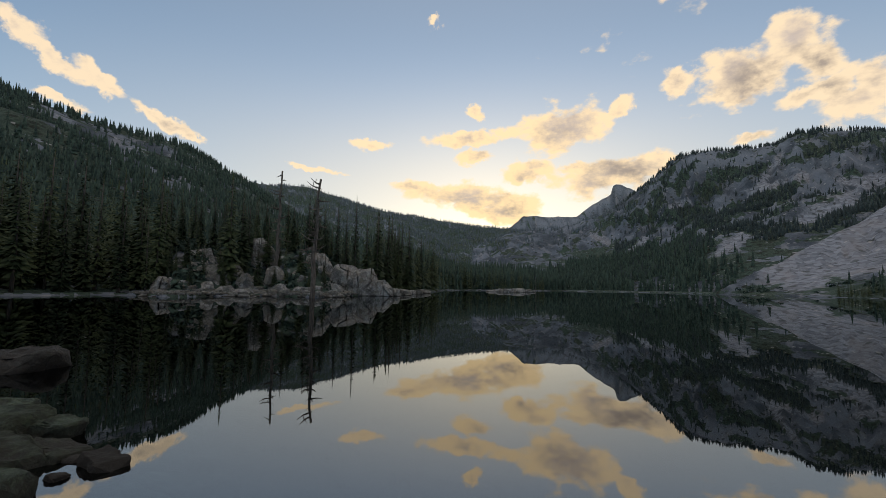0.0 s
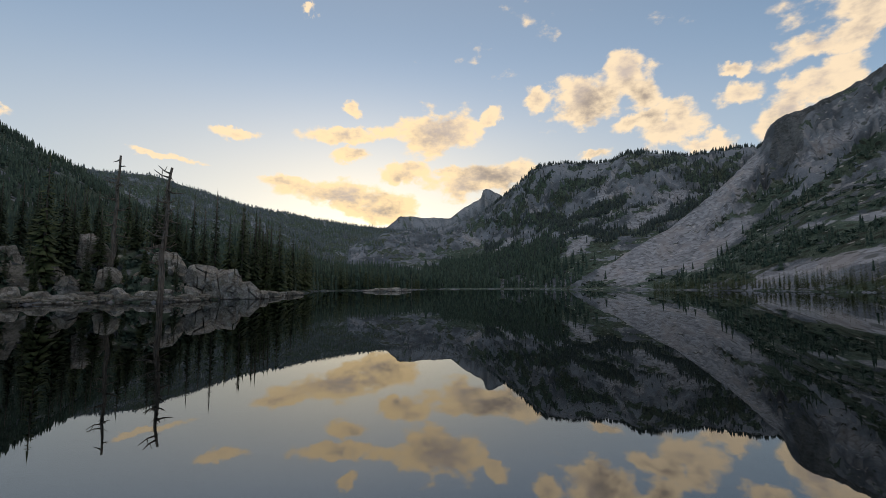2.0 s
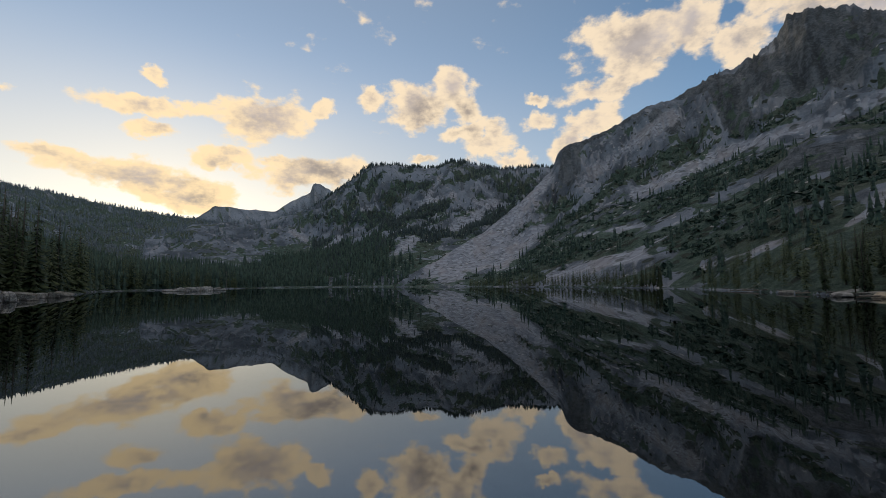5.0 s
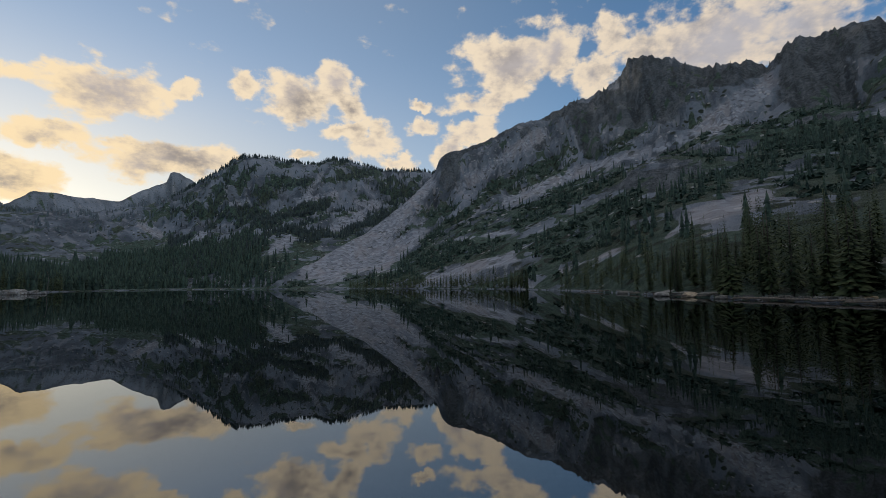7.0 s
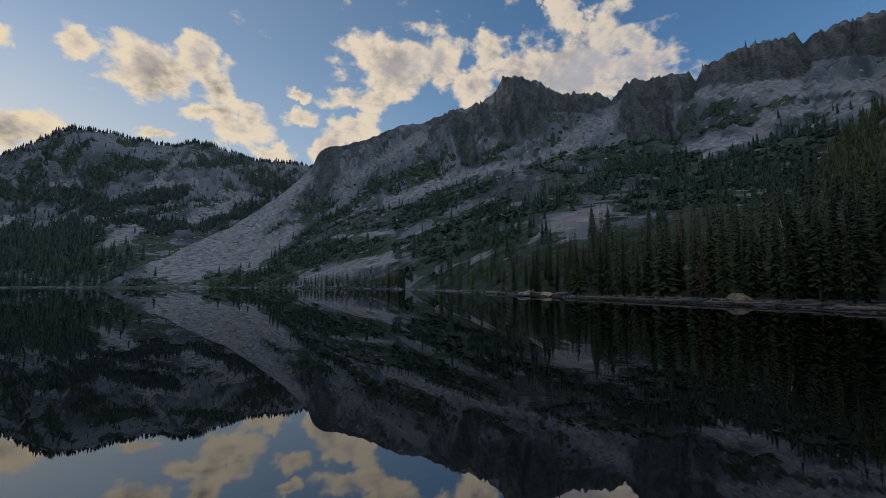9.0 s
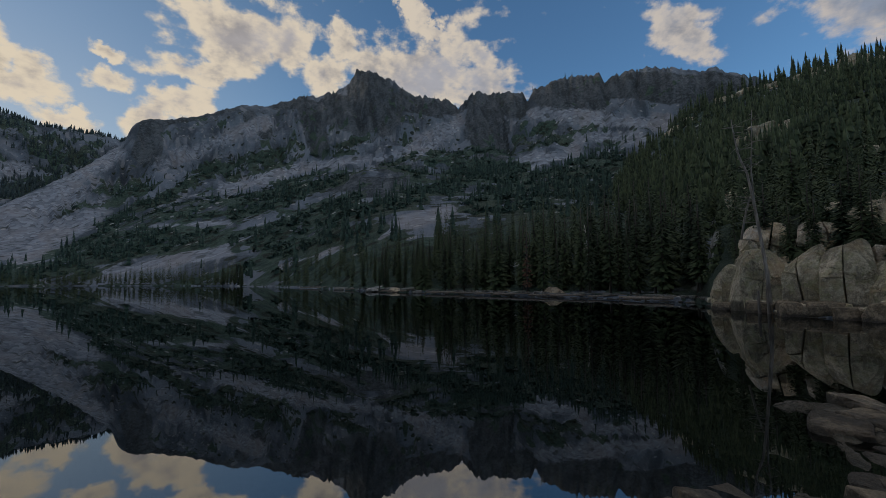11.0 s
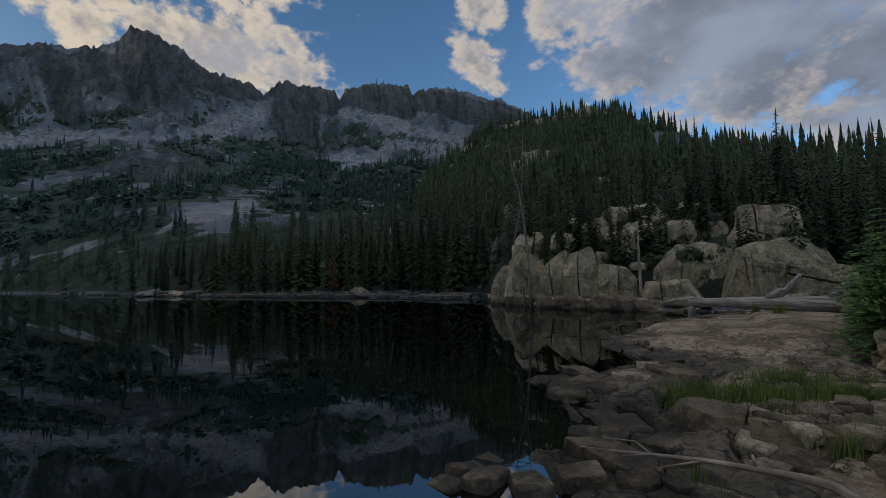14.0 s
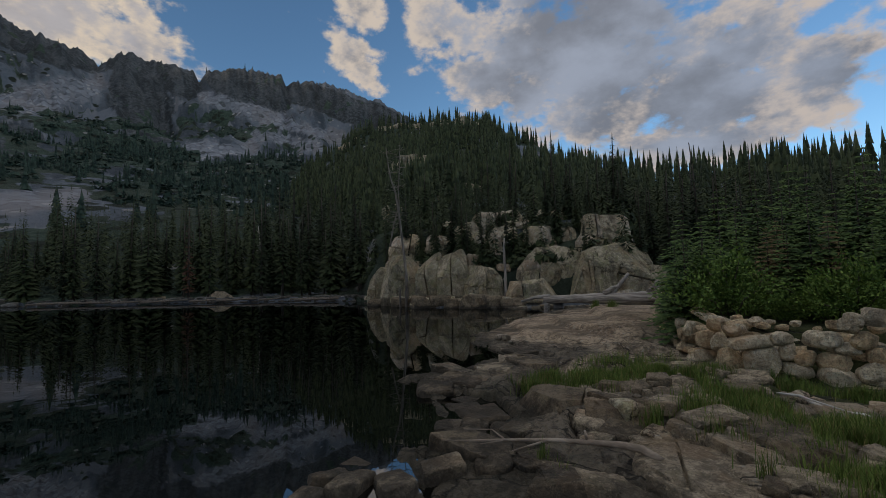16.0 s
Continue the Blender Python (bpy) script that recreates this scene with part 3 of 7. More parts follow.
# talus chutes and belts of brush across the slopes: bearing and elevation of both ends, half width
TALUS = [(53.4, 13.7, 48.7, 8.9, 0.8), (49.4, 9.2, 38.1, 1.9, 2.0), (47.3, 5.6, 39.4, 0.5, 2.4), (52.3, 7.6, 46.7, 2.7, 1.5), (64.5, 6.9, 56.8, 6.1, 0.7),
         (64.4, 3.6, 53.1, 0.9, 0.9), (91.4, 19.7, 85.2, 16.5, 1.0), (85.2, 16.5, 72.2, 14.2, 0.8), (72.2, 14.2, 63.7, 10.9, 0.9),
         (68.4, 19.4, 57.2, 12.9, 0.9), (92.1, 9.2, 85.5, 7.4, 1.1), (86.2, 7.6, 82.7, 5.3, 0.5), (77.8, 4.3, 70.5, 1.6, 0.5), (108.7, 16.3, 103.2, 14.5, 0.9),
         (93.4, 20.5, 88.1, 16.8, 1.0), (101.8, 15.5, 109.1, 15.9, 0.9), (103.8, 21.0, 120.3, 18.0, 1.0), (108.8, 17.7, 116.8, 16.8, 1.0)]
TALUS_BACK = [(35.9, 10.9, 40.7, 12.0, 0.5), (25.5, 6.3, 22.4, 3.6, 0.5), (35.2, 5.9, 32.6, 4.1, 0.8), (43.8, 9.2, 40.5, 7.4, 1.1), (19.5, 7.1, 21.2, 5.9, 0.5),
              (46.2, 10.6, 43.7, 11.1, 0.7), (39.0, 14.3, 37.1, 11.8, 0.5), (28.1, 9.9, 31.8, 10.6, 0.4)]
BRUSH = [(69.9, 15.9, 63.0, 13.3, 0.6), (63.0, 13.3, 52.4, 5.8, 0.8), (72.1, 11.4, 62.9, 6.9, 1.4), (62.9, 6.9, 53.1, 2.9, 1.4), (79.4, 10.4, 68.2, 4.9, 1.8),
         (83.4, 6.0, 70.5, 3.2, 0.9), (64.4, 4.3, 56.8, 3.8, 1.2), (93.6, 15.7, 86.5, 16.2, 0.8), (76.7, 16.1, 79.6, 16.5, 0.5), (88.8, 11.0, 75.0, 8.0, 1.5),
         (83.1, 6.9, 69.1, 3.7, 1.3), (103.3, 14.0, 93.4, 15.0, 1.4), (109.4, 13.8, 97.9, 11.1, 1.2), (101.1, 18.0, 105.8, 19.7, 0.7), (77.5, 13.3, 69.5, 9.3, 0.9),
         (74.2, 15.9, 80.2, 18.0, 0.4), (69.7, 1.8, 67.5, 1.4, 0.8)]
BRUSH_BACK = [(18.1, 3.8, 32.1, 3.5, 2.0), (37.4, 4.6, 32.1, 2.8, 1.1), (20.6, 8.4, 31.9, 8.8, 0.9), (31.9, 8.0, 39.7, 10.6, 0.9), (46.5, 12.8, 52.3, 12.0, 0.6),
              (48.7, 9.9, 41.1, 6.5, 0.7), (31.8, 12.2, 46.4, 14.9, 0.5), (28.4, 14.2, 26.5, 11.5, 0.5)]
# dark rock walls
WALLS = [(80.1, 25.9, 82.9, 21.6, 2.6), (85.8, 23.2, 92.6, 22.5, 1.2), (73.8, 21.1, 74.9, 16.8, 1.3), (94.6, 23.9, 101.5, 22.6, 1.6), (96.9, 20.5, 98.0, 17.0, 2.4),
         (105.1, 23.8, 111.5, 22.5, 1.8), (113.4, 23.5, 125.7, 20.2, 1.6), (68.2, 18.1, 66.5, 19.3, 0.8), (76.9, 12.2, 87.3, 12.8, 1.0), (88.8, 14.3, 83.0, 14.8, 0.8),
         (56.4, 17.4, 56.0, 13.9, 1.2), (64.6, 20.7, 56.8, 17.7, 0.6), (69.3, 21.4, 72.4, 22.3, 0.7), (79.5, 11.6, 85.7, 12.2, 1.1), (80.1, 21.0, 76.5, 21.5, 2.0)]


def along(points, a):
    p = np.array(points, float)
    return [np.interp(a, p[:, 0], p[:, k]) for k in range(1, p.shape[1])]


def band(segments, a, e, warp):
    """1 along the middle of the segments, 0 past their half widths."""
    best = np.zeros(np.shape(a))
    for a1, e1, a2, e2, w in segments:
        dx, dy = a2 - a1, e2 - e1
        t = np.clip(((a - a1) * dx + (e - e1) * dy) / (dx * dx + dy * dy), 0, 1)
        best = np.maximum(best, 1 - np.hypot(a - a1 - t * dx, e - e1 - t * dy) / (w * 1.35) + warp)
    return np.clip(best, 0, 1)


def inland(x, y):
    """Signed distance to the bearer's shore, positive on land."""
    p = np.array(NEAR_SHORE)
    best, inside = np.full(np.shape(x), 1e9), np.zeros(np.shape(x), bool)
    for (x1, y1), (x2, y2) in zip(p, np.roll(p, -1, 0)):
        dx, dy = x2 - x1, y2 - y1
        t = np.clip(((x - x1) * dx + (y - y1) * dy) / (dx * dx + dy * dy), 0, 1)
        best = np.minimum(best, np.hypot(x - x1 - t * dx, y - y1 - t * dy))
        cross = (y1 > y) != (y2 > y)
        inside ^= cross & (x < (x2 - x1) * (y - y1) / (y2 - y1 + 1e-12) + x1)
    return np.where(inside, best, -best)


WALL_LINE = [(9.0, -26.0), (6.2, -17.5), (4.8, -13.0), (3.9, -10.4), (3.1, -8.9), (2.45, -7.75), (1.9, -7.2), (1.2, -7.35), (0.5, -7.5), (-0.6, -7.6), (-2.5, -7.2), (-6, -6)]


def behind_wall(x, y):
    """How far a place lies behind the line of the dry stone bank."""
    p = np.array(WALL_LINE)
    best, side = np.full(np.shape(x), 1e9), np.zeros(np.shape(x))
    for (x1, y1), (x2, y2) in zip(p[:-1], p[1:]):
        dx, dy = x2 - x1, y2 - y1
        t = np.clip(((x - x1) * dx + (y - y1) * dy) / (dx * dx + dy * dy), 0, 1)
        d = np.hypot(x - x1 - t * dx, y - y1 - t * dy)
        s = dx * (y - y1) - dy * (x - x1)
        side = np.where(d < best, s, side)
        best = np.minimum(best, d)
    return np.where(side > 0, best, -best)


def land(a, d, masks=False):
    """Height of the ground at bearing a and distance d; with masks also talus, plants, cliff and near-shore shares."""
    a, d = np.broadcast_arrays(np.asarray(a, float), np.asarray(d, float))
    x, y = d * np.sin(np.radians(a)), d * np.cos(np.radians(a))
    (shore,) = along(FAR_SHORE, np.where(a > 200, a - 360, a))
    shore = shore + (fbm(x / 9, y / 9, 3, 5) - 0.5) * np.clip(shore * 0.06, 0, 8)
    far = np.where((a > 165) & (a < 262), -1.0, d - shore)
    nearby = np.where(d < 400, inland(x, y), -200.0)
    s = np.maximum(far, nearby)
    h = np.where(s > 0, 0.9 * (1 - np.exp(-np.clip(s, 0, 300) * 0.11)) + np.clip(s, 0, 400) * 0.012, np.maximum(s * 0.32, -3.5))
    # the bearer's side: low jointed bedrock, and a bank behind the dry stone wall
    ledge = nearby > far
    own = 0.03 + 0.20 * smooth(nearby, 0.0, 2.6) + 0.08 * smooth(nearby, 2.5, 6)
    back = behind_wall(x, y)
    own = own + 0.55 * smooth(back, 0.0, 0.6) + 0.35 * smooth(back, 1.0, 9.0)
    f1, f2, tone = cells(x * 0.95 + 0.35 * y, y * 1.5 - 0.4 * x, 3)
    g1, g2, tone2 = cells(x * 2.6, y * 3.4 + 0.8 * x, 11)
    steps = (tone - 0.45) * 0.16 - 0.07 * (1 - smooth(f2 - f1, 0.0, 0.12)) + (tone2 - 0.5) * 0.05 - 0.025 * (1 - smooth(g2 - g1, 0, 0.12))
    own = own + (steps + (fbm(x * 0.8, y * 0.8, 4, 21) - 0.5) * 0.18) * smooth(nearby, -0.3, 0.5) * (1 - smooth(back, -0.5, 0.5))
    # a smooth shelving slab beyond the grass, in thin sheets
    t1 = (x * 0.55 - y * 0.83 - 14.2) / 4.6
    t2 = (x * 0.83 + y * 0.55 + 1.0) / 3.6
    slab = 1 - smooth(np.hypot(t1 * 1.05, t2), 0.75, 1.15)
    rise_up = 0.10 + 0.48 * smooth(nearby, -0.2, 4.0) + 0.10 * (fbm(x * 0.5, y * 0.5, 4, 44) - 0.5)
    sheet = (rise_up + 0.035 * x - 0.012 * y + 0.05 * fbm(x * 0.3, y * 1.1, 3, 45)) * 6.5
    terr = (np.floor(sheet) + smooth(sheet - np.floor(sheet), 0.80, 1.0)) / 6.5 - 0.035 * x + 0.012 * y
    own = np.where(nearby > -0.2, own * (1 - slab) + (0.85 * terr + 0.15 * rise_up + (fbm(x * 1.7, y * 1.7, 4, 46) - 0.5) * 0.05) * slab, own)
    h = np.where(ledge & (nearby > 0), own, h)
    h = np.where(ledge & (nearby <= 0), np.maximum(nearby * 0.30, -3.0) + (fbm(x * 1.2, y * 1.2, 4, 31) - 0.5) * 0.25 + steps, h)
    # a bench of granite over the cliff on the right, and a knoll on the point at the left
    bench = (2.1 * smooth(far, 1.9, 3.0) + 2.9 * smooth(far, 3.4, 8.0)) * smooth(a, 121.2, 124.0) * (1 - smooth(a, 155.5, 159.0))
    knoll = 6.5 * smooth(far, 2, 26) * smooth(a, -36, -31) * (1 - smooth(a, -19, -9)) + 3.0 * smooth(far, 6, 40) * smooth(a, -60, -45) * (1 - smooth(a, -9, -4))
    h = np.where(far > 0, np.maximum(h, np.maximum(bench, knoll) + 0.3), h)
    plants, talus, cliff = np.zeros(np.shape(a)), np.zeros(np.shape(a)), np.zeros(np.shape(a))
    aw = np.where(a > 262, a - 360, a)
    which = np.zeros(np.shape(a), int)
    rise = np.zeros(np.shape(a))
    hills = ((CREST_LEFT, 1.25, 4, 0.0, 0.5), (CREST_FAR, 1.1, 500, 0.25, 0.35), (CREST_BLUE, 1.2, 1400, 0.25, 0.3), (CREST_BACK, 1.15, 30, 0.55, 0.5),
             (CREST_MAIN + CREST_MAIN_2, 1.2, 3, 0.5, 0.6), (CREST_RIGHT, 1.2, 5, 0.0, 0.3))
    for k, (crest, power, gap, jag, fall) in enumerate(hills):
        el, dist = along(crest, aw)
        lo, hi = crest[0][0], crest[-1][0]
        el = el + jag * (ridged(aw * 0.9, aw * 0 + k, 4, 40 + k) - 0.62)
        if k == 4:  # splintered crest
            el = el + 0.75 * smooth(aw, 62, 78) * (ridged(aw * 2.7, aw * 0 + 3, 4, 48) - 0.66)
        top = EYE + dist * np.tan(np.radians(el))
        mean = sum(along(crest, aw + off)[0] for off in (-4, -2.5, -1.2, 0, 1.2, 2.5, 4)) / 7
        low_top = EYE + dist * np.tan(np.radians(mean))
        foot = shore + gap if k != 5 else np.where(aw > 140, np.maximum(shore + gap, 26), shore + gap)
        u = np.clip((d - foot) / np.maximum(dist - foot, 5), 0, 1)
        shape = u ** power
        if k in (3, 4):  # talus below, a steeper headwall above
            shape = 0.72 * u ** 1.15 + 0.28 * smooth(u, 0.62, 1.0)
        bump = (fbm(x / 55, y / 55, 5, 60 + k) - 0.5) * (0.06 + 0.1 * smooth(u, 0.3, 0.6)) + (ridged(x / 34, y / 34, 5, 70 + k) - 0.6) * (0.10 * smooth(u, 0.4, 0.75) if k in (3, 4) else 0.03)
        if k in (3, 4):  # upright ribs and gullies in the headwall
            arc = np.radians(aw) * dist
            bump = bump + (ridged(arc / 17 + d / 160, d / 130, 4, 81 + k) - 0.62) * 0.15 * smooth(u, 0.5, 0.8) + (ridged(arc / 7, d / 90, 2, 84 + k) - 0.6) * 0.03 * smooth(u, 0.6, 0.85)
        top = low_top + (top - low_top) * smooth(u, 0.72, 0.97)
        v = top * (shape + bump * np.clip(u * (1 - u) * 5, 0, 1)) - np.clip(d - dist - 0.04 * dist, 0, None) * fall
        v = np.where((aw < lo) | (aw > hi) | (u <= 0), -99.0, v)
        higher = v > h
        h = np.where(higher, v, h)
        which = np.where(higher, k + 1, which)
        rise = np.where(higher, u, rise)
    if not masks:
        return h
    e = np.degrees(np.arctan2(h - EYE, d))
    warp = (fbm(x / 30, y / 30, 4, 90) - 0.5) * 0.9
    talus = np.where(which == 5, band(TALUS, aw, e, warp), np.where(which == 4, band(TALUS_BACK, aw, e, warp), 0))
    brush = np.clip(np.where(which == 4, band(BRUSH_BACK, aw, e, warp * 1.5), band(BRUSH, aw, e, warp * 1.5)) * 1.5, 0, 1)
    patchy = fbm(x / 60, y / 60, 5, 95)
    spotty = fbm(x / 20, y / 20, 5, 97)
    plants = np.where((which == 5) | (which == 4), np.maximum(brush, smooth(0.6 * patchy + 0.4 * spotty + 0.05 * smooth(aw, 70, 95), 0.42, 0.58) * (1 - smooth(rise, 0.6, 0.85)) * 0.9), plants)
    plants = np.where(which == 4, np.maximum(brush * 0.9, smooth(0.35 * patchy + 0.65 * spotty + 0.22 * (0.5 - rise), 0.46, 0.60)), plants)
    plants = np.where((which == 1) | (which == 6), smooth(0.5 * spotty + 0.5 * patchy, 0.40, 0.54) * 0.8, plants)
    plants = np.where(which == 2, smooth(spotty, 0.2, 0.5), plants)
    plants = np.where(which == 3, 0.1, plants)
    plants = plants * (1 - 0.8 * talus)
    cliff = np.where(which == 4, smooth(rise, 0.62, 0.78) * 0.28, 0)
    cliff = np.where(which == 5, np.clip(band(WALLS, aw, e, warp * 0.7) * 2.2, 0, 1), cliff)
    near = np.where(ledge & (which == 0), 1.0, 0.0)
    talus = np.where(near > 0.5, slab, talus)
    cliff = np.where(near > 0.5, (1 - smooth(nearby, 0.9, 2.6)) * (1 - slab), cliff)
    plants = np.where((which == 0) & ~ledge & (s > 0.4), 0.62, plants)
    return h, talus, plants, cliff, near, which, rise


def height(x, y):
    a = np.degrees(np.arctan2(x, y))
    a = np.where(a < -100, a + 360, a)
    return land(a, np.hypot(x, y))


def mesh_of(name, verts, faces, mat=None, soft=False):
    me = bpy.data.meshes.new(name)
    verts = np.asarray(verts, np.float32)
    faces = np.asarray(faces, np.int32)
    me.vertices.add(len(verts))
    me.vertices.foreach_set("co", verts.ravel())
    k = faces.shape[1]
    me.loops.add(faces.size)
    me.loops.foreach_set("vertex_index", faces.ravel())
    me.polygons.add(len(faces))
    me.polygons.foreach_set("loop_start", np.arange(0, faces.size, k, dtype=np.int32))
    me.polygons.foreach_set("loop_total", np.full(len(faces), k, np.int32))
    me.update(calc_edges=True)
    if soft:
        me.polygons.foreach_set("use_smooth", np.ones(len(faces), bool))
    if mat:
        me.materials.append(mat)
    return me


def part(name, me, parent, label=""):
    ob = new(name, me)
    ob.parent = parent
    return tagged(ob, label)


def build_ground():
    bearings = np.concatenate([np.arange(-52, 48, 0.32), np.arange(48, 126, 0.16), np.arange(126, 186, 0.22), np.arange(186, 308, 2.0)])
    rings = np.concatenate([[0.001, 0.4, 0.8], np.geomspace(1.2, 60, 190), np.geomspace(61, 1100, 240), np.geomspace(1120, 4700, 46)])
    a, d = np.meshgrid(bearings, rings, indexing="ij")
    a2 = np.where(a > 262, a - 360, a)
    h, talus, plants, cliff, near, which, rise = land(a2, d, True)
    x, y = d * np.sin(np.radians(a)), d * np.cos(np.radians(a))
    na, nr = a.shape
    i, j = np.meshgrid(np.arange(na), np.arange(nr - 1), indexing="ij")
    i2 = (i + 1) % na
    faces = np.stack([i * nr + j, i * nr + j + 1, i2 * nr + j + 1, i2 * nr + j], -1).reshape(-1, 4)
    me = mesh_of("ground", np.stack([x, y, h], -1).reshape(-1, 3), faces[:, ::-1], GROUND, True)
    layer = me.color_attributes.new("cover", "FLOAT_COLOR", "POINT")
    layer.data.foreach_set("color", np.stack([talus, plants, cliff, near], -1).astype(np.float32).ravel())
    # tones that run down the fall line: broad ribs, narrow streaks, clumps of scrub
    arc, wander = np.radians(a) * 600.0, (fbm(x / 45, y / 45, 3, 120) - 0.5) * 60
    ribs = 0.55 * fbm((arc + wander) / 16, d / 70, 5, 121) + 0.45 * fbm(x / 26, y / 26, 5, 122)
    streaks = 0.6 * fbm((arc + wander * 0.6) / 5, d / 45, 4, 123, 0.6) + 0.4 * fbm(x / 9, y / 9, 4, 124)
    scrub = 0.5 * fbm(x / 14, y / 14, 4, 125, 0.6) + 0.5 * fbm(x / 5, y / 5, 3, 126, 0.6)
    tone = me.color_attributes.new("tone", "FLOAT_COLOR", "POINT")
    tone.data.foreach_set("color", np.stack([ribs, streaks, scrub, scrub * 0 + 1], -1).astype(np.float32).ravel())
    tagged(new("ground", me), "granite lake basin with talus slopes, cliffs and bedrock shore", "ground", kind="structure")


def build_lake():
    rings = np.array([0.0, 30, 120, 600.0])
    a = np.radians(np.arange(0, 360, 10))
    verts = [(0, 0, 0)] + [(r * math.sin(t), r * math.cos(t), 0) for r in rings[1:] for t in a]
    m = len(a)
    bm = bmesh.new()
    vs = [bm.verts.new(v) for v in verts]
    for k in range(m):
        bm.faces.new((vs[0], vs[1 + (k + 1) % m], vs[1 + k]))
        for r in range(len(rings) - 2):
            p, q = 1 + r * m, 1 + (r + 1) * m
            bm.faces.new((vs[p + k], vs[p + (k + 1) % m], vs[q + (k + 1) % m], vs[q + k]))
    bmesh.ops.recalc_face_normals(bm, faces=bm.faces)
    if bm.faces[0].normal.z < 0:
        bmesh.ops.reverse_faces(bm, faces=bm.faces)
    me = bpy.data.meshes.new("water")
    bm.to_mesh(me)
    bm.free()
    me.materials.append(WATER)
    tagged(new("water", me), "still dark alpine lake mirroring the sky and slopes", "lake", kind="structure")


build_ground()
build_lake()


# ---- conifers ----
def fir_crown(seed, tall, wide, whorls, arms, bare=0.08):
    """A crown of drooping boughs, each a folded blade, in whorls up the stem."""
    rng = np.random.default_rng(seed)
    verts, faces = [], []
    for k in range(whorls):
        t = k / (whorls - 1)
        z = tall * (bare + (0.97 - bare) * t ** 0.95)
        reach = wide * ((1 - t) ** 0.75 * 0.93 + 0.05) * (0.55 + 0.45 * min(1, (t + 0.06) * 7))
        count = max(4, int(arms * (1 - 0.45 * t)))
        spin = rng.uniform(0, 6.28)
        for j in range(count):
            r = reach * rng.uniform(0.55, 1.2)
            if rng.random() < 0.08:
                continue
            ang = spin + 6.283 * j / count + rng.normal(0, 0.2)
            ux, uy = math.cos(ang), math.sin(ang)
            zz = z + rng.normal(0, 0.012) * tall
            drop = r * rng.uniform(0.25, 0.6) * (1 - 0.6 * t)
            w = r * rng.uniform(0.15, 0.26)
            b = len(verts)
            verts += [(0, 0, zz + 0.1 * r), (ux * r * 0.55, uy * r * 0.55, zz - drop * 0.35), (ux * r, uy * r, zz - drop),
                      (ux * r * 0.6 - uy * w, uy * r * 0.6 + ux * w, zz - drop * 0.6 - w * 0.75),
                      (ux * r * 0.6 + uy * w, uy * r * 0.6 - ux * w, zz - drop * 0.6 - w * 0.75)]
            faces += [(b, b + 1, b + 3), (b + 1, b + 2, b + 3), (b, b + 4, b + 1), (b + 1, b + 4, b + 2)]
    b = len(verts)  # leader
    verts += [(0.02 * wide * 3, 0, tall * 0.93), (-0.03 * wide * 1.5, 0.05 * wide, tall * 0.93), (-0.03 * wide * 1.5, -0.05 * wide, tall * 0.93), (0, 0, tall * 1.02)]
    faces += [(b, b + 1, b + 3), (b + 1, b + 2, b + 3), (b + 2, b, b + 3)]
    return np.array(verts), np.array(faces)


def tube(points, radii, sides=7, seed=0, wobble=0.06):
    """A tapering stem through points."""
    rng = np.random.default_rng(seed)
    pts = [Vector(p) for p in points]
    verts, faces = [], []
    for k, p in enumerate(pts):
        ahead = (pts[min(k + 1, len(pts) - 1)] - pts[max(k - 1, 0)]).normalized()
        side = ahead.cross(Vector((0.3, 0.1, 1)) if abs(ahead.z) < 0.8 else Vector((1, 0.2, 0))).normalized()
        other = ahead.cross(side)
        for j in range(sides):
            a = 6.283 * j / sides
            r = radii[k] * (1 + rng.normal(0, wobble))
            verts.append(p + side * math.cos(a) * r + other * math.sin(a) * r)
    m = len(pts)
    for k in range(m - 1):
        for j in range(sides):
            a, b = k * sides + j, k * sides + (j + 1) % sides
            faces.append((a, b, b + sides, a + sides))
    first, last = len(verts), len(verts) + 1
    verts += [pts[0], pts[-1]]
    for j in range(sides):
        faces.append((first, (j + 1) % sides, j, j))
        faces.append((last, (m - 1) * sides + j, (m - 1) * sides + (j + 1) % sides, (m - 1) * sides + (j + 1) % sides))
    return [tuple(v) for v in verts], faces


def tube_mesh(name, stems, mat):
    """One mesh of several stems (points, radii)."""
    bm = bmesh.new()
    for k, (points, radii) in enumerate(stems):
        verts, faces = tube(points, radii, 7, k)
        vs = [bm.verts.new(v) for v in verts]
        for f in faces:
            ids = []
            for i in f:
                if vs[i] not in ids:
                    ids.append(vs[i])
            if len(ids) > 2:
                try:
                    bm.faces.new(ids)
                except ValueError:
                    pass
    bmesh.ops.recalc_face_normals(bm, faces=bm.faces)
    me = bpy.data.meshes.new(name)
    bm.to_mesh(me)
    bm.free()
    for p in me.polygons:
        p.use_smooth = True
    me.materials.append(mat)
    return me


def fir(seed, tall, wide, mat=None, whorls=34, arms=9, bare=0.1):
    """A tree 1 thing: trunk and crown; returned at the origin."""
    root = new("fir_tree")
    v, f = fir_crown(seed, tall, wide, whorls, arms, bare)
    part("crown", mesh_of("crown", v, f, mat or FIR), root)
    trunk = tube_mesh("trunk", [([(0, 0, -0.6), (0.02, 0, tall * 0.3), (0, 0.02, tall * 0.7), (0, 0, tall * 0.97)],
                                 [tall * 0.016, tall * 0.012, tall * 0.007, tall * 0.002])], BARK)
    part("trunk", trunk, root)
    return root


def at_bearing(a, d, sink=0.0):
    p = bearing(a) * d
    return p.x, p.y, float(land(a, d)) - sink


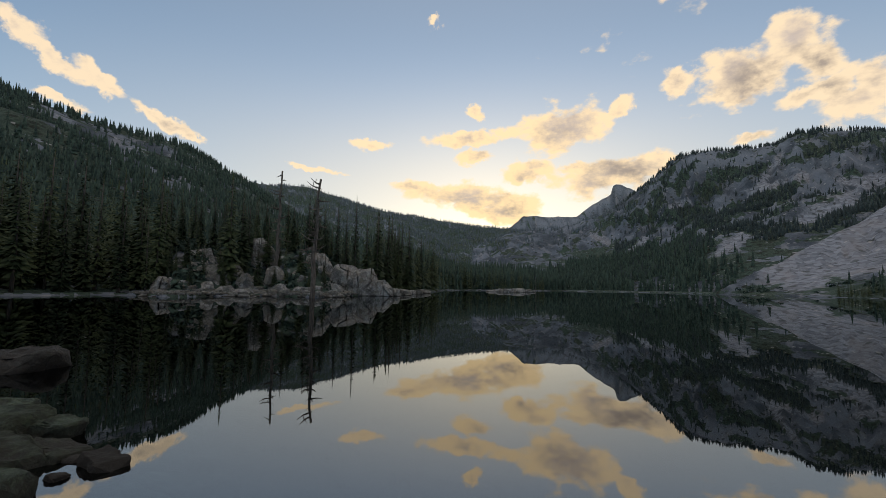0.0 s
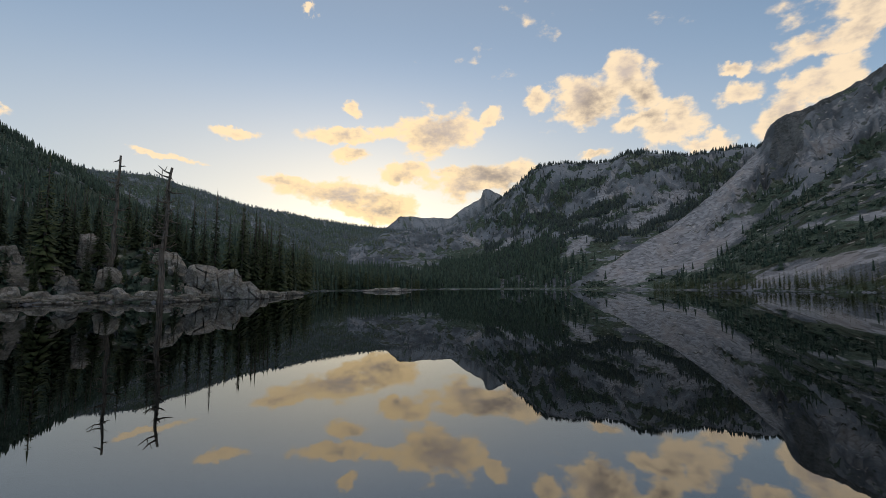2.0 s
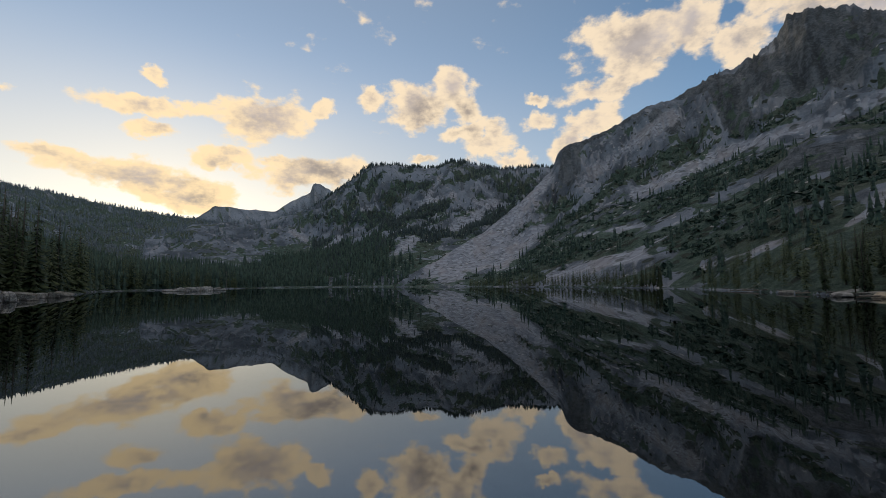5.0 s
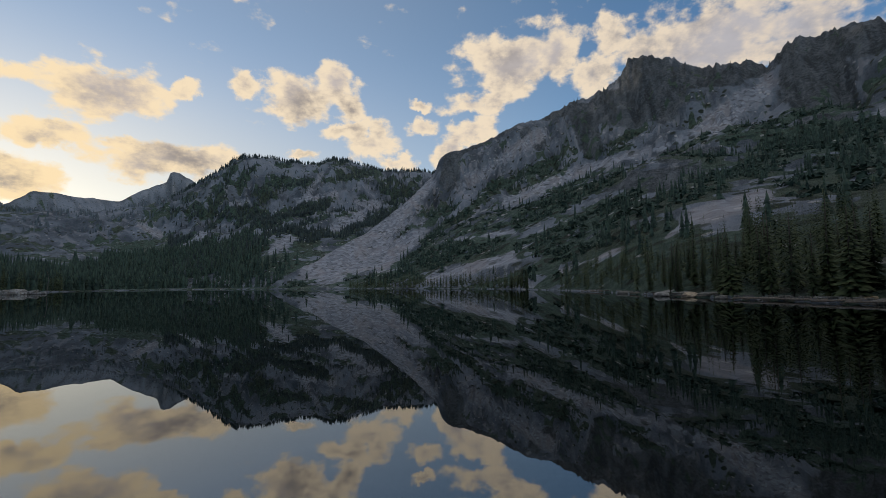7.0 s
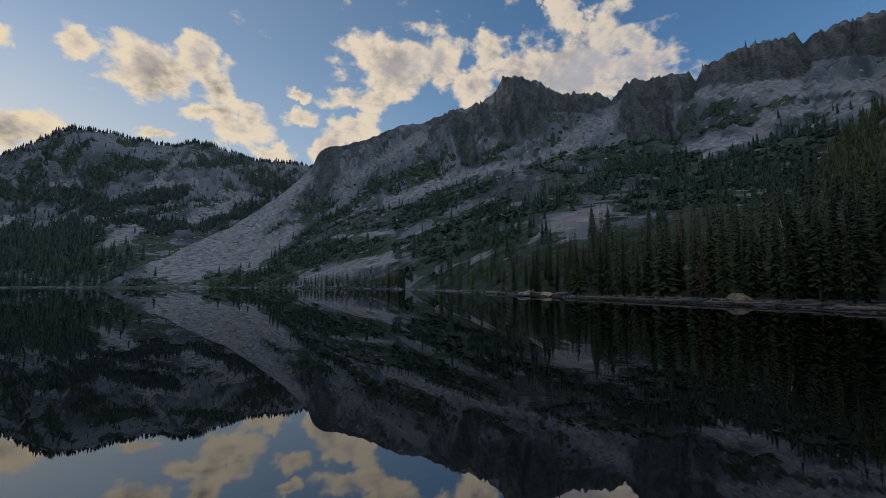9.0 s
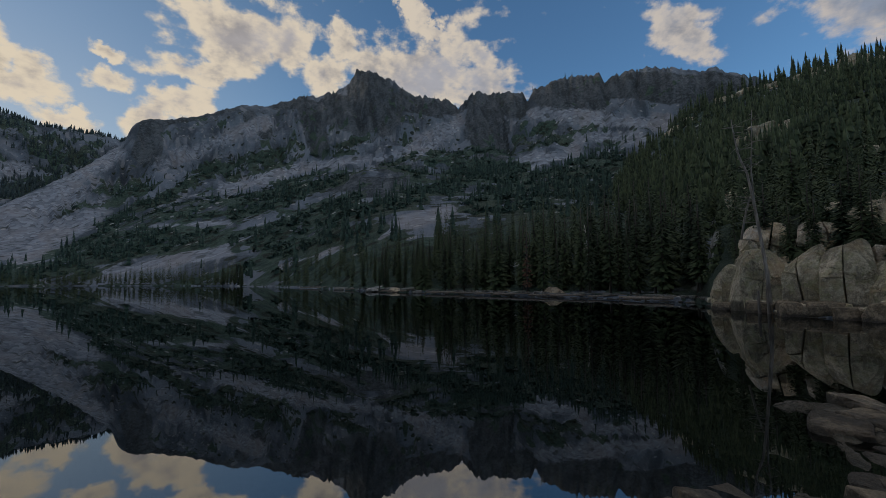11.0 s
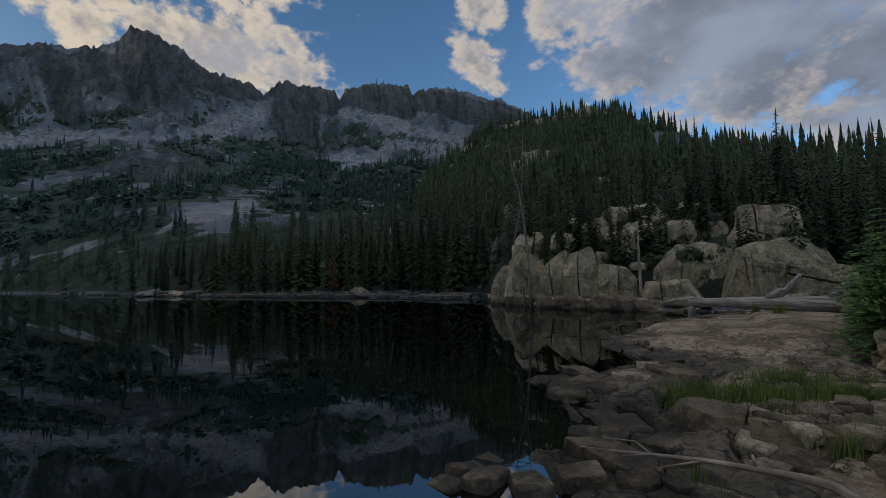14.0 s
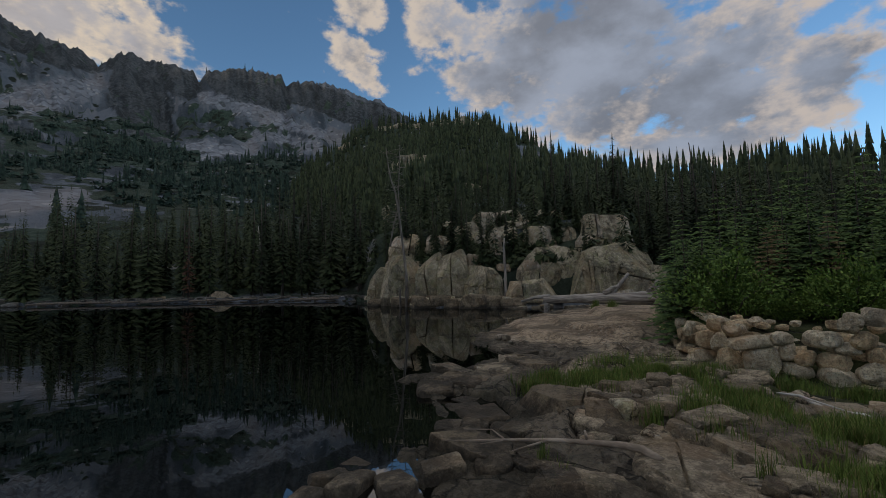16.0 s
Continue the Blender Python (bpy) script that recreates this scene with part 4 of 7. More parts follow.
def snag(name, tall, lean, limbs, seed, mat, thick=0.018, fork=False):
    """A dead standing stem with broken limbs."""
    rng = np.random.default_rng(seed)
    root = new(name)
    n = 9
    pts = [(lean[0] * t * tall + rng.normal(0, 0.012) * tall * t ** 0.5, lean[1] * t * tall + rng.normal(0, 0.008) * tall * t, -0.5 + (tall + 0.5) * t) for t in np.linspace(0, 1, n)]
    part("trunk", tube_mesh("trunk", [(pts, [thick * tall * (1 - 0.62 * t) for t in np.linspace(0, 1, n)])], mat), root)
    for k in range(limbs):
        t = rng.uniform(0.3, 0.98)
        i = t * (n - 1)
        p = Vector(pts[int(i)]).lerp(Vector(pts[min(int(i) + 1, n - 1)]), i % 1)
        ang = rng.uniform(0, 6.28)
        r = tall * rng.uniform(0.05, 0.14) * (1.25 - 0.45 * t)
        u = Vector((math.cos(ang), math.sin(ang), 0))
        bend = rng.uniform(-0.35, 0.5)
        limb = [p, p + u * r * 0.5 + Vector((0, 0, bend * r * 0.4 - 0.08 * r)), p + u * r + Vector((0, 0, bend * r))]
        twig = limb[1] + (u.cross(Vector((0, 0, 1))) * rng.choice((-1, 1)) * 0.35 + Vector((0, 0, 0.35))) * r
        w = thick * tall * 0.34
        part("limb", tube_mesh("limb", [(limb, [w, w * 0.6, w * 0.25]), ([limb[1], twig], [w * 0.4, w * 0.15])], mat), root)
    return root


def far_tree_shapes(tiers, sides, count, seed):
    rng = np.random.default_rng(seed)
    out = []
    for _ in range(count):
        verts, faces = [], []
        for k in range(tiers):
            t = k / tiers
            z0, z1 = 0.05 + 0.9 * t, min(1.0, 0.05 + 0.9 * t + max(1.9 / tiers, 0.3 * (1 - t)))
            r = (1 - t) ** 0.8 * rng.uniform(0.8, 1.2)
            b = len(verts)
            spin = rng.uniform(0, 6.28)
            for j in range(sides):
                rr = r * (1.0 if j % 2 else 0.62) * rng.uniform(0.8, 1.2)
                verts.append((rr * math.cos(spin + 6.283 * j / sides), rr * math.sin(spin + 6.283 * j / sides), z0 - 0.03 * (j % 2)))
            verts.append((0, 0, z1))
            faces += [(b + j, b + (j + 1) % sides, b + sides) for j in range(sides)]
        out.append((np.array(verts), np.array(faces)))
    return out


def clump_shapes(leaves, count, seed):
    """Low mounds of scattered sprays, for brush."""
    rng = np.random.default_rng(seed)
    out = []
    for _ in range(count):
        way = rng.normal(0, 1, (leaves, 3))
        way[:, 2] = np.abs(way[:, 2]) * 0.9
        way /= np.linalg.norm(way, axis=1, keepdims=True)
        mid = way * rng.uniform(0.35, 1.0, (leaves, 1)) * (1, 1, 0.9)
        u = rng.normal(0, 1, (leaves, 3))
        v = np.cross(way, u)
        v /= np.linalg.norm(v, axis=1, keepdims=True)
        u = np.cross(v, way) + way * rng.normal(0, 0.4, (leaves, 1))
        r = rng.uniform(0.2, 0.42, (leaves, 1))
        verts = np.stack([mid + u * r, mid - u * r * 0.6 + v * r * 0.8, mid - u * r * 0.6 - v * r * 0.8], 1).reshape(-1, 3)
        out.append((verts, np.arange(leaves * 3).reshape(-1, 3)))
    return out


def forest(name, label, xyz, tall, slim, mat, tiers, sides, seed):
    """A far wood as one mesh of many small trees."""
    rng = np.random.default_rng(seed)
    shapes = far_tree_shapes(tiers, sides, 6, seed) if sides else clump_shapes(tiers, 6, seed)
    pick = rng.integers(0, 6, len(xyz))
    verts, faces, base = [], [], 0
    for k, (v, f) in enumerate(shapes):
        idx = np.nonzero(pick == k)[0]
        if not len(idx):
            continue
        spin = rng.uniform(0, 6.28, len(idx))
        c, s = np.cos(spin)[:, None], np.sin(spin)[:, None]
        t = tall[idx][:, None]
        w = t * slim * rng.uniform(0.75, 1.25, len(idx))[:, None]
        x = (v[:, 0] * c - v[:, 1] * s) * w + xyz[idx, 0][:, None]
        y = (v[:, 0] * s + v[:, 1] * c) * w + xyz[idx, 1][:, None]
        z = v[:, 2] * t + xyz[idx, 2][:, None] - 0.03 * t
        verts.append(np.stack([x, y, z], -1).reshape(-1, 3))
        faces.append((f[None] + base + np.arange(len(idx))[:, None, None] * len(v)).reshape(-1, 3))
        base += len(idx) * len(v)
    me = mesh_of(name, np.concatenate(verts), np.concatenate(faces), mat)
    return tagged(new(name, me), label, "forest", kind="stuff")


def scatter(n, a_range, d_range, seed, keep):
    """Random places by bearing and distance that keep() lets stand: keep gets the ground's masks and gives a share."""
    rng = np.random.default_rng(seed)
    a = rng.uniform(*a_range, n)
    d = np.sqrt(rng.uniform(d_range[0] ** 2, d_range[1] ** 2, n))
    h, talus, plants, cliff, near, which, rise = land(a, d, True)
    ok = rng.random(n) < keep(a, d, h, talus, plants, cliff, which, rise)
    a, d, h = a[ok], d[ok], h[ok]
    return np.stack([d * np.sin(np.radians(a)), d * np.cos(np.radians(a)), h], -1), rng


def build_forests():
    p, r = scatter(1500, (122, 159), (25, 42), 30, lambda a, d, h, t, p, c, w, u: (h > 1.2) * smooth(fbm(a * 1.3, d * 0.8, 3, 31), 0.45, 0.6))
    forest("ledge_brush", "low dark brush in the gaps between granite ledges", p, r.uniform(0.3, 0.9, len(p)), 0.8, FIR_FAR, 44, 0, 31)
    p, r = scatter(5200, (-36, -8), (66, 120), 32, lambda a, d, h, t, p, c, w, u: (h > 1.0) * smooth(fbm(a * 1.1, d * 0.25, 3, 33), 0.45, 0.6))
    forest("point_brush", "low dark brush between granite blocks on the point", p, r.uniform(0.5, 1.5, len(p)), 0.8, FIR_SLOPE, 26, 0, 33)
    # the wooded hillside over the left shore
    clump = lambda a, d, s: fbm(d * np.sin(np.radians(a)) / 28, d * np.cos(np.radians(a)) / 28, 4, s)
    p, r = scatter(13000, (-54, -2), (95, 545), 1, lambda a, d, h, t, p, c, w, u: (w == 1) * (0.06 + 0.94 * smooth(clump(a, d, 3), 0.40, 0.58)) * (1 - 0.35 * smooth(u, 0.3, 0.9)) + (w == 1) * (u > 0.95) * 0.5)
    forest("hillside_forest", "dense dark conifers on a rocky hillside over the lake", p, r.uniform(4.5, 9.5, len(p)), 0.16, FIR_SLOPE, 5, 6, 2)
    # flat wood along the left shore to the head of the lake
    p, r = scatter(3800, (-10, 16), (110, 470), 4, lambda a, d, h, t, p, c, w, u: (h > 0.5) * (h < 60) * 0.9)
    forest("lakehead_forest", "dark conifer wood along the lake head", p, r.uniform(9, 18, len(p)), 0.12, FIR_SLOPE, 6, 6, 5)
    p, r = scatter(5200, (14, 37), (330, 640), 6, lambda a, d, h, t, p, c, w, u: (h > 1.2) * (p > 0.25) * 0.8 * (1 - smooth(a + 6.0 * fbm(d / 25, a * 0.7, 3, 55) + (d - 330) / 90, 32.5, 39)))
    forest("valley_forest", "dark conifers at the foot of the mountain", p, r.uniform(8, 14, len(p)), 0.17, FIR_SLOPE, 4, 5, 7)
    # far ridge, its distance haze put into the needle colour
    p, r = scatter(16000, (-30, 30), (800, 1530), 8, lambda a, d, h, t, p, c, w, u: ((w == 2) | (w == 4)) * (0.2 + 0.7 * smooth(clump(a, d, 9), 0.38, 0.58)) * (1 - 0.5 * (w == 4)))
    forest("ridge_forest", "distant conifers over a long ridge, tinted blue-grey for haze", p, r.uniform(6, 11, len(p)), 0.2, FIR_HAZE_TINT, 3, 5, 9)
    # scattered trees and brush over the right-hand mountains
    p, r = scatter(22000, (22, 56), (500, 930), 10, lambda a, d, h, t, p, c, w, u: (w == 4) * (0.02 + 0.55 * smooth(p, 0.4, 0.75) * (1 - 0.6 * smooth(u, 0.6, 0.9)) + 0.3 * (u > 0.97)))
    forest("mountain_trees", "scattered conifers on ledges of a grey mountain", p, r.uniform(5, 10, len(p)), 0.2, FIR_MID, 3, 5, 11)
    p, r = scatter(30000, (34, 128), (90, 640), 12, lambda a, d, h, t, p, c, w, u: (w == 5) * (1 - t) * (0.03 * (1 - smooth(u, 0.55, 0.75)) + 0.6 * smooth(p, 0.5, 0.95) * smooth(clump(a, d, 26), 0.40, 0.60) * (1 - 0.75 * smooth(u, 0.55, 0.8)) + 0.006 * (u > 0.97)))
    forest("slope_trees", "clumps of dark conifers between talus chutes", p, r.uniform(3.0, 8.0, len(p)), 0.15, FIR_SLOPE, 8, 6, 13)
    p, r = scatter(16000, (34, 128), (120, 620), 14, lambda a, d, h, t, p, c, w, u: (w == 5) * (1 - t) * 0.8 * smooth(p, 0.45, 0.9) * (1 - smooth(u, 0.6, 0.85)))
    forest("slope_brush", "low dark brush in belts across the slope", p, r.uniform(1.0, 2.6, len(p)), 1.1, FIR_SLOPE, 22, 0, 15)
    # the wooded hill on the right
    p, r = scatter(10500, (70, 156), (58, 225), 16, lambda a, d, h, t, p, c, w, u: (w == 6) * (0.2 + 0.8 * smooth(clump(a, d, 21), 0.34, 0.5)) * (1 - 0.82 * smooth(u, 0.6, 0.95)))
    forest("hill_forest", "dense dark spires of conifers on a steep hill", p, r.uniform(4.5, 9, len(p)), 0.14, FIR_FAR, 9, 7, 17)
    p, r = scatter(2300, (150, 262), (52, 150), 18, lambda a, d, h, t, p, c, w, u: (h > 0.8) * 0.75)
    forest("bank_forest", "conifer wood behind the bank", p, r.uniform(5, 9.5, len(p)), 0.13, FIR_FAR, 8, 7, 19)
    p, r = scatter(1500, (262, 306), (40, 250), 20, lambda a, d, h, t, p, c, w, u: (h > 0.8) * 0.7)
    forest("cove_forest", "conifer wood round the cove", p, r.uniform(6, 12, len(p)), 0.16, FIR_SLOPE, 5, 6, 21)


def plant_firs(kinds, places, label, group, keep=999):
    """Single trees as things; those past the first keep are joined into one wood of the same shapes."""
    rng = random.Random(len(places) * 7 + len(label))
    places = sorted(places, key=lambda p: math.hypot(p[0], p[1]))
    for x, y, z, tall in places[:keep]:
        kind = rng.choice(kinds)
        s = tall / 10.0
        tree = copy_thing(kind, pose(x, y, z, rng.uniform(-2, 2), rng.uniform(-2, 2), rng.uniform(0, 360)) @ Matrix.Diagonal((s * rng.uniform(0.85, 1.15), s * rng.uniform(0.85, 1.15), s, 1)))
        tagged(tree, label, "tree", group)
    verts, faces, base = [], [], 0
    for x, y, z, tall in places[keep:]:
        v, f = CROWNS[rng.randrange(len(CROWNS))]
        s, t, w = tall / 10.0, rng.uniform(0, 6.28), rng.uniform(0.85, 1.15)
        c, n = math.cos(t) * s * w, math.sin(t) * s * w
        verts.append(np.stack([v[:, 0] * c - v[:, 1] * n + x, v[:, 0] * n + v[:, 1] * c + y, v[:, 2] * s + z], -1))
        faces.append(f + base)
        base += len(v)
    if verts:
        me = mesh_of("shore_wood", np.concatenate(verts), np.concatenate(faces), FIR_FAR)
        tagged(new("shore_wood", me), label.replace("fir", "firs standing in a wood", 1), "forest", kind="stuff")


build_forests()
FIR_FORMS = ((1.25, 42, 0.05), (1.0, 44, 0.08), (1.45, 40, 0.04), (1.1, 38, 0.16), (0.85, 42, 0.1))
SHORE_FIRS = [fir(k, 10.0, w, whorls=n, arms=9, bare=b) for k, (w, n, b) in enumerate(FIR_FORMS)]
CROWNS = [fir_crown(50 + k, 10.0, w, n - 18, 6, b) for k, (w, n, b) in enumerate(FIR_FORMS)]
DRY_FIR = fir(31, 10.0, 0.9, FIR_DRY, 26, 6, 0.1)


def firs_along(seed, a_range, depth, spacing, tall, n, grow=0.0):
    """Places for trees in a belt behind the far shore; grow: how much taller they get along the belt."""
    rng = random.Random(seed)
    out = []
    tries = 0
    while len(out) < n and tries < n * 40:
        tries += 1
        a = rng.uniform(*a_range)
        (shore,) = along(FAR_SHORE, a)
        d = float(shore) + rng.uniform(*depth)
        p = bearing(a) * d
        if any(abs(p.x - q[0]) + abs(p.y - q[1]) < spacing for q in out):
            continue
        z = float(land(a, d))
        if z < 0.2:
            continue
        out.append((p.x, p.y, z - 0.1, rng.uniform(*tall) * (1 + grow * (a - a_range[0]) / (a_range[1] - a_range[0]))))
    return out


plant_firs(SHORE_FIRS, firs_along(1, (-50, -33), (3, 45), 2.6, (10, 17), 85), "dark narrow fir at the edge of the cove", "firs on the left shore", 18)
plant_firs(SHORE_FIRS, firs_along(2, (-33, -8), (26, 62), 2.4, (7, 13), 80), "dark fir among granite on the point", "firs on the left shore", 25)
plant_firs(SHORE_FIRS, firs_along(3, (-9, 3), (6, 50), 2.8, (13, 20), 100), "dark fir in the wood along the shore", "firs on the left shore", 15)
plant_firs(SHORE_FIRS, firs_along(13, (2, 13.5), (2, 60), 4.0, (14, 21), 110, -0.25), "dark fir in the wood at the lake head", "firs on the left shore", 0)
plant_firs(SHORE_FIRS, firs_along(9, (-33, -15), (6, 22), 2.2, (2.0, 6.5), 34), "small dark fir between granite slabs on the point", "firs on the left shore", 16)
plant_firs(SHORE_FIRS, firs_along(10, (127, 156), (2.6, 8), 0.9, (1.6, 4.6), 46), "small dark fir between granite blocks over the cliff", "firs on the cliff", 0)
plant_firs(SHORE_FIRS, firs_along(4, (42.6, 66), (1, 16), 1.3, (3, 7.5), 240), "small dark fir on the talus foot at the water", "firs on the far shore", 15)
plant_firs(SHORE_FIRS, firs_along(5, (70.3, 92), (2, 26), 1.5, (3.5, 6.0), 120, 0.35), "dark spire fir on the shore", "firs on the right shore", 30)
plant_firs(SHORE_FIRS, firs_along(6, (90, 122), (2, 34), 1.4, (5.5, 9), 210), "dark narrow spire fir close to the water", "firs on the right shore", 60)
plant_firs(SHORE_FIRS, firs_along(7, (123, 157), (3, 12), 1.2, (2.2, 5.0), 46), "slender fir growing on a granite ledge", "firs on the cliff", 24)
_bank = []
_r = random.Random(77)
for _k in range(70):
    _a, _d = 151 + 37 * (_k + _r.random()) / 70, _r.uniform(27, 50)
    _x, _y, _z = at_bearing(_a, _d, 0.1)
    _tip = EYE + _d * math.tan(radians(float(np.interp(_a, [149, 162, 173, 180], [15.6, 13.8, 12.2, 10.5])) * _r.uniform(0.72, 1.03)))
    _bank.append((_x, _y, _z, _tip - _z))
for _k in range(150):
    _a, _d = 149 + 39 * (_k + _r.random()) / 150, _r.uniform(44, 66)
    _x, _y, _z = at_bearing(_a, _d, 0.1)
    _tip = EYE + _d * math.tan(radians(float(np.interp(_a, [149, 162, 173, 180], [15.2, 13.2, 11.9, 10.6])) * _r.uniform(0.80, 0.98)))
    _bank.append((_x, _y, _z, _tip - _z))
plant_firs(SHORE_FIRS, _bank, "dark fir in the wood behind the stone bank", "firs behind the bank", 40)
plant_firs(SHORE_FIRS, firs_along(8, (121, 162), (11, 42), 1.5, (4.5, 8), 150), "dark fir on the slope over the cliff", "firs on the cliff", 10)
for _k, _tree in enumerate(SHORE_FIRS):
    _tree.matrix_world = Matrix.Translation(at_bearing(112 + 1.7 * _k, 44 + 1.5 * _k))
    tagged(_tree, "dark narrow spire fir close to the water", "tree", "firs on the right shore")
# bearing, distance, elevation of the tip
POINT_FIRS = ((-26.7, 77, 13.2), (-33.8, 80, 12.65), (-35.6, 82, 12.2), (-37.2, 80, 12.0), (-11.7, 88, 11.6), (-8.8, 92, 10.0), (-24.6, 86, 10.2), (-19.5, 92, 9.8), (-29.8, 84, 10.4), (-14.0, 92, 10.9), (-40.5, 84, 12.6),
              (-43.0, 80, 13.0), (-45.5, 84, 12.8), (-31.8, 90, 10.8), (-21.0, 84, 7.0), (-23.4, 76, 5.5), (-27.6, 76, 4.8), (-18.4, 78, 6.2), (-16.6, 96, 10.2), (-17.6, 94, 10.6), (-10.2, 94, 9.2), (-6.0, 104, 8.6), (-4.6, 108, 8.2),
              (-22.4, 84, 9.0), (-12.9, 96, 9.6), (-7.4, 98, 8.8), (-3.0, 140, 7.0), (-1.4, 160, 6.2), (-41.8, 78, 11.2), (-39.0, 78, 11.0), (-32.8, 84, 11.4), (-28.4, 88, 10.6), (-25.4, 82, 11.0))
for _k, (_a, _d, _e) in enumerate(POINT_FIRS):
    _x, _y, _z = at_bearing(_a, _d, 0.2)
    _h = EYE + _d * math.tan(radians(_e)) - _z
    tagged(copy_thing(SHORE_FIRS[_k % 5], pose(_x, _y, _z, 0, 0, _k * 57) @ Matrix.Diagonal((_h / 10.0, _h / 10.0, _h / 9.9, 1))), "tall dark fir standing out of the wood on the point", "tree", "firs on the left shore")
CLIFF_FIRS = ((138.0, 25.6, 2.0, 3.6), (136.1, 26.2, 2.4, 3.3), (142.2, 26.0, 2.2, 3.9), (151.3, 25.4, 2.3, 1.5), (131.6, 28.2, 3.0, 3.9), (125.4, 28.3, 1.0, 3.2), (145.0, 29.0, 3.4, 4.2),
              (149.0, 31.0, 4.2, 4.5), (154.0, 31.0, 4.4, 4.5), (157.5, 26.5, 2.6, 4.0), (130.0, 27.6, 2.9, 2.2), (128.0, 29.0, 3.0, 4.2), (140.0, 28.4, 3.2, 3.0))
for _k, (_a, _d, _z, _h) in enumerate(CLIFF_FIRS):
    _p = bearing(_a) * _d
    _tree = copy_thing(SHORE_FIRS[_k % 5], pose(_p.x, _p.y, _z - 0.4, 0, 0, _k * 77) @ Matrix.Diagonal((_h / 8.0, _h / 8.0, (_h + 0.4) / 10.0, 1)))
    tagged(_tree, "slender fir rooted between granite blocks", "tree", "firs on the cliff")
DRY_FIR.matrix_world = Matrix.Translation(at_bearing(102.2, 41.8)) @ Matrix.Diagonal((0.8, 0.8, 0.75, 1))
tagged(DRY_FIR, "dead rust-brown fir standing among green ones", "tree")


# ---- rocks ----
def rock_mesh(name, seed, size, mat, level=3, cuts=7, box=4.0, rough=0.05):
    """A weathered block: a rounded box, split along a few planes, with uneven faces."""
    rng = np.random.default_rng(seed)
    bm = bmesh.new()
    bmesh.ops.create_icosphere(bm, subdivisions=level, radius=1.0)
    p = np.array([v.co[:] for v in bm.verts])
    p = p / (np.abs(p) ** box).sum(1, keepdims=True) ** (1 / box)
    for _ in range(cuts):
        nrm = rng.normal(0, 1, 3)
        nrm /= np.linalg.norm(nrm)
        c = rng.uniform(0.62, 0.95) * np.abs(p @ nrm).max()
        over = np.clip(p @ nrm - c, 0, None)
        p = p - over[:, None] * nrm
    off = Vector(rng.uniform(0, 50, 3))
    size = np.array(size) * 0.5
    for k, v in enumerate(bm.verts):
        q = Vector(p[k] * size)
        s = 1.6 / max(size.max(), 0.2)
        d = noise.fractal(q * s * 2 + off, 0.8, 2.2, 4) * rough * 0.8 + noise.noise(q * s * 0.5 + off) * rough * 1.6
        v.co = Vector(p[k] * (1 + d) * size)
    me = bpy.data.meshes.new(name)
    bm.to_mesh(me)
    bm.free()
    for f in me.polygons:
        f.use_smooth = True
    me.set_sharp_from_angle(angle=radians(24))
    me.materials.append(mat)
    return me


def block_mesh(name, seed, size, mat, extra=7, wear=0.05, fine=1, rough=0.022, jitter=0.3, bevel=3):
    """An angular block: flat fracture faces meeting in worn edges."""
    rng = np.random.default_rng(seed)
    pts = [np.array((x, y, z)) * (1 - rng.uniform(0, jitter, 3)) for x in (-1, 1) for y in (-1, 1) for z in (-1, 1)]
    for _ in range(extra):
        p = rng.uniform(-1, 1, 3)
        k = rng.integers(0, 3)
        p[k] = math.copysign(rng.uniform(0.9, 1.12), p[k])
        p[(k + 1) % 3] *= 0.8
        pts.append(p)
    size = np.array(size) * 0.5
    bm = bmesh.new()
    for p in pts:
        bm.verts.new(p * size)
    hull = bmesh.ops.convex_hull(bm, input=bm.verts)
    bmesh.ops.delete(bm, geom=[g for g in hull["geom_interior"] if isinstance(g, bmesh.types.BMVert)], context="VERTS")
    bmesh.ops.dissolve_limit(bm, angle_limit=radians(9), verts=bm.verts, edges=bm.edges)
    bmesh.ops.bevel(bm, geom=list(bm.edges), offset=wear * size.min() * 2 * rng.uniform(0.7, 1.3), segments=bevel, profile=0.55, affect="EDGES", clamp_overlap=True)
    bmesh.ops.triangulate(bm, faces=bm.faces)
    for _ in range(fine):
        longest = size.max() * 0.3
        bmesh.ops.subdivide_edges(bm, edges=[e for e in bm.edges if e.calc_length() > longest], cuts=1)
        bmesh.ops.triangulate(bm, faces=bm.faces)
    bm.normal_update()
    off = Vector(rng.uniform(0, 50, 3))
    s = 2.2 / size.max()
    moves = [v.normal * (noise.fractal(v.co * s + off, 0.8, 2.2, 4) * rough * size.max() * 1.6) for v in bm.verts]
    for v, m in zip(bm.verts, moves):
        v.co += m
    me = bpy.data.meshes.new(name)
    bm.to_mesh(me)
    bm.free()
    for f in me.polygons:
        f.use_smooth = True
    me.set_sharp_from_angle(angle=radians(30))
    me.materials.append(mat)
    return me


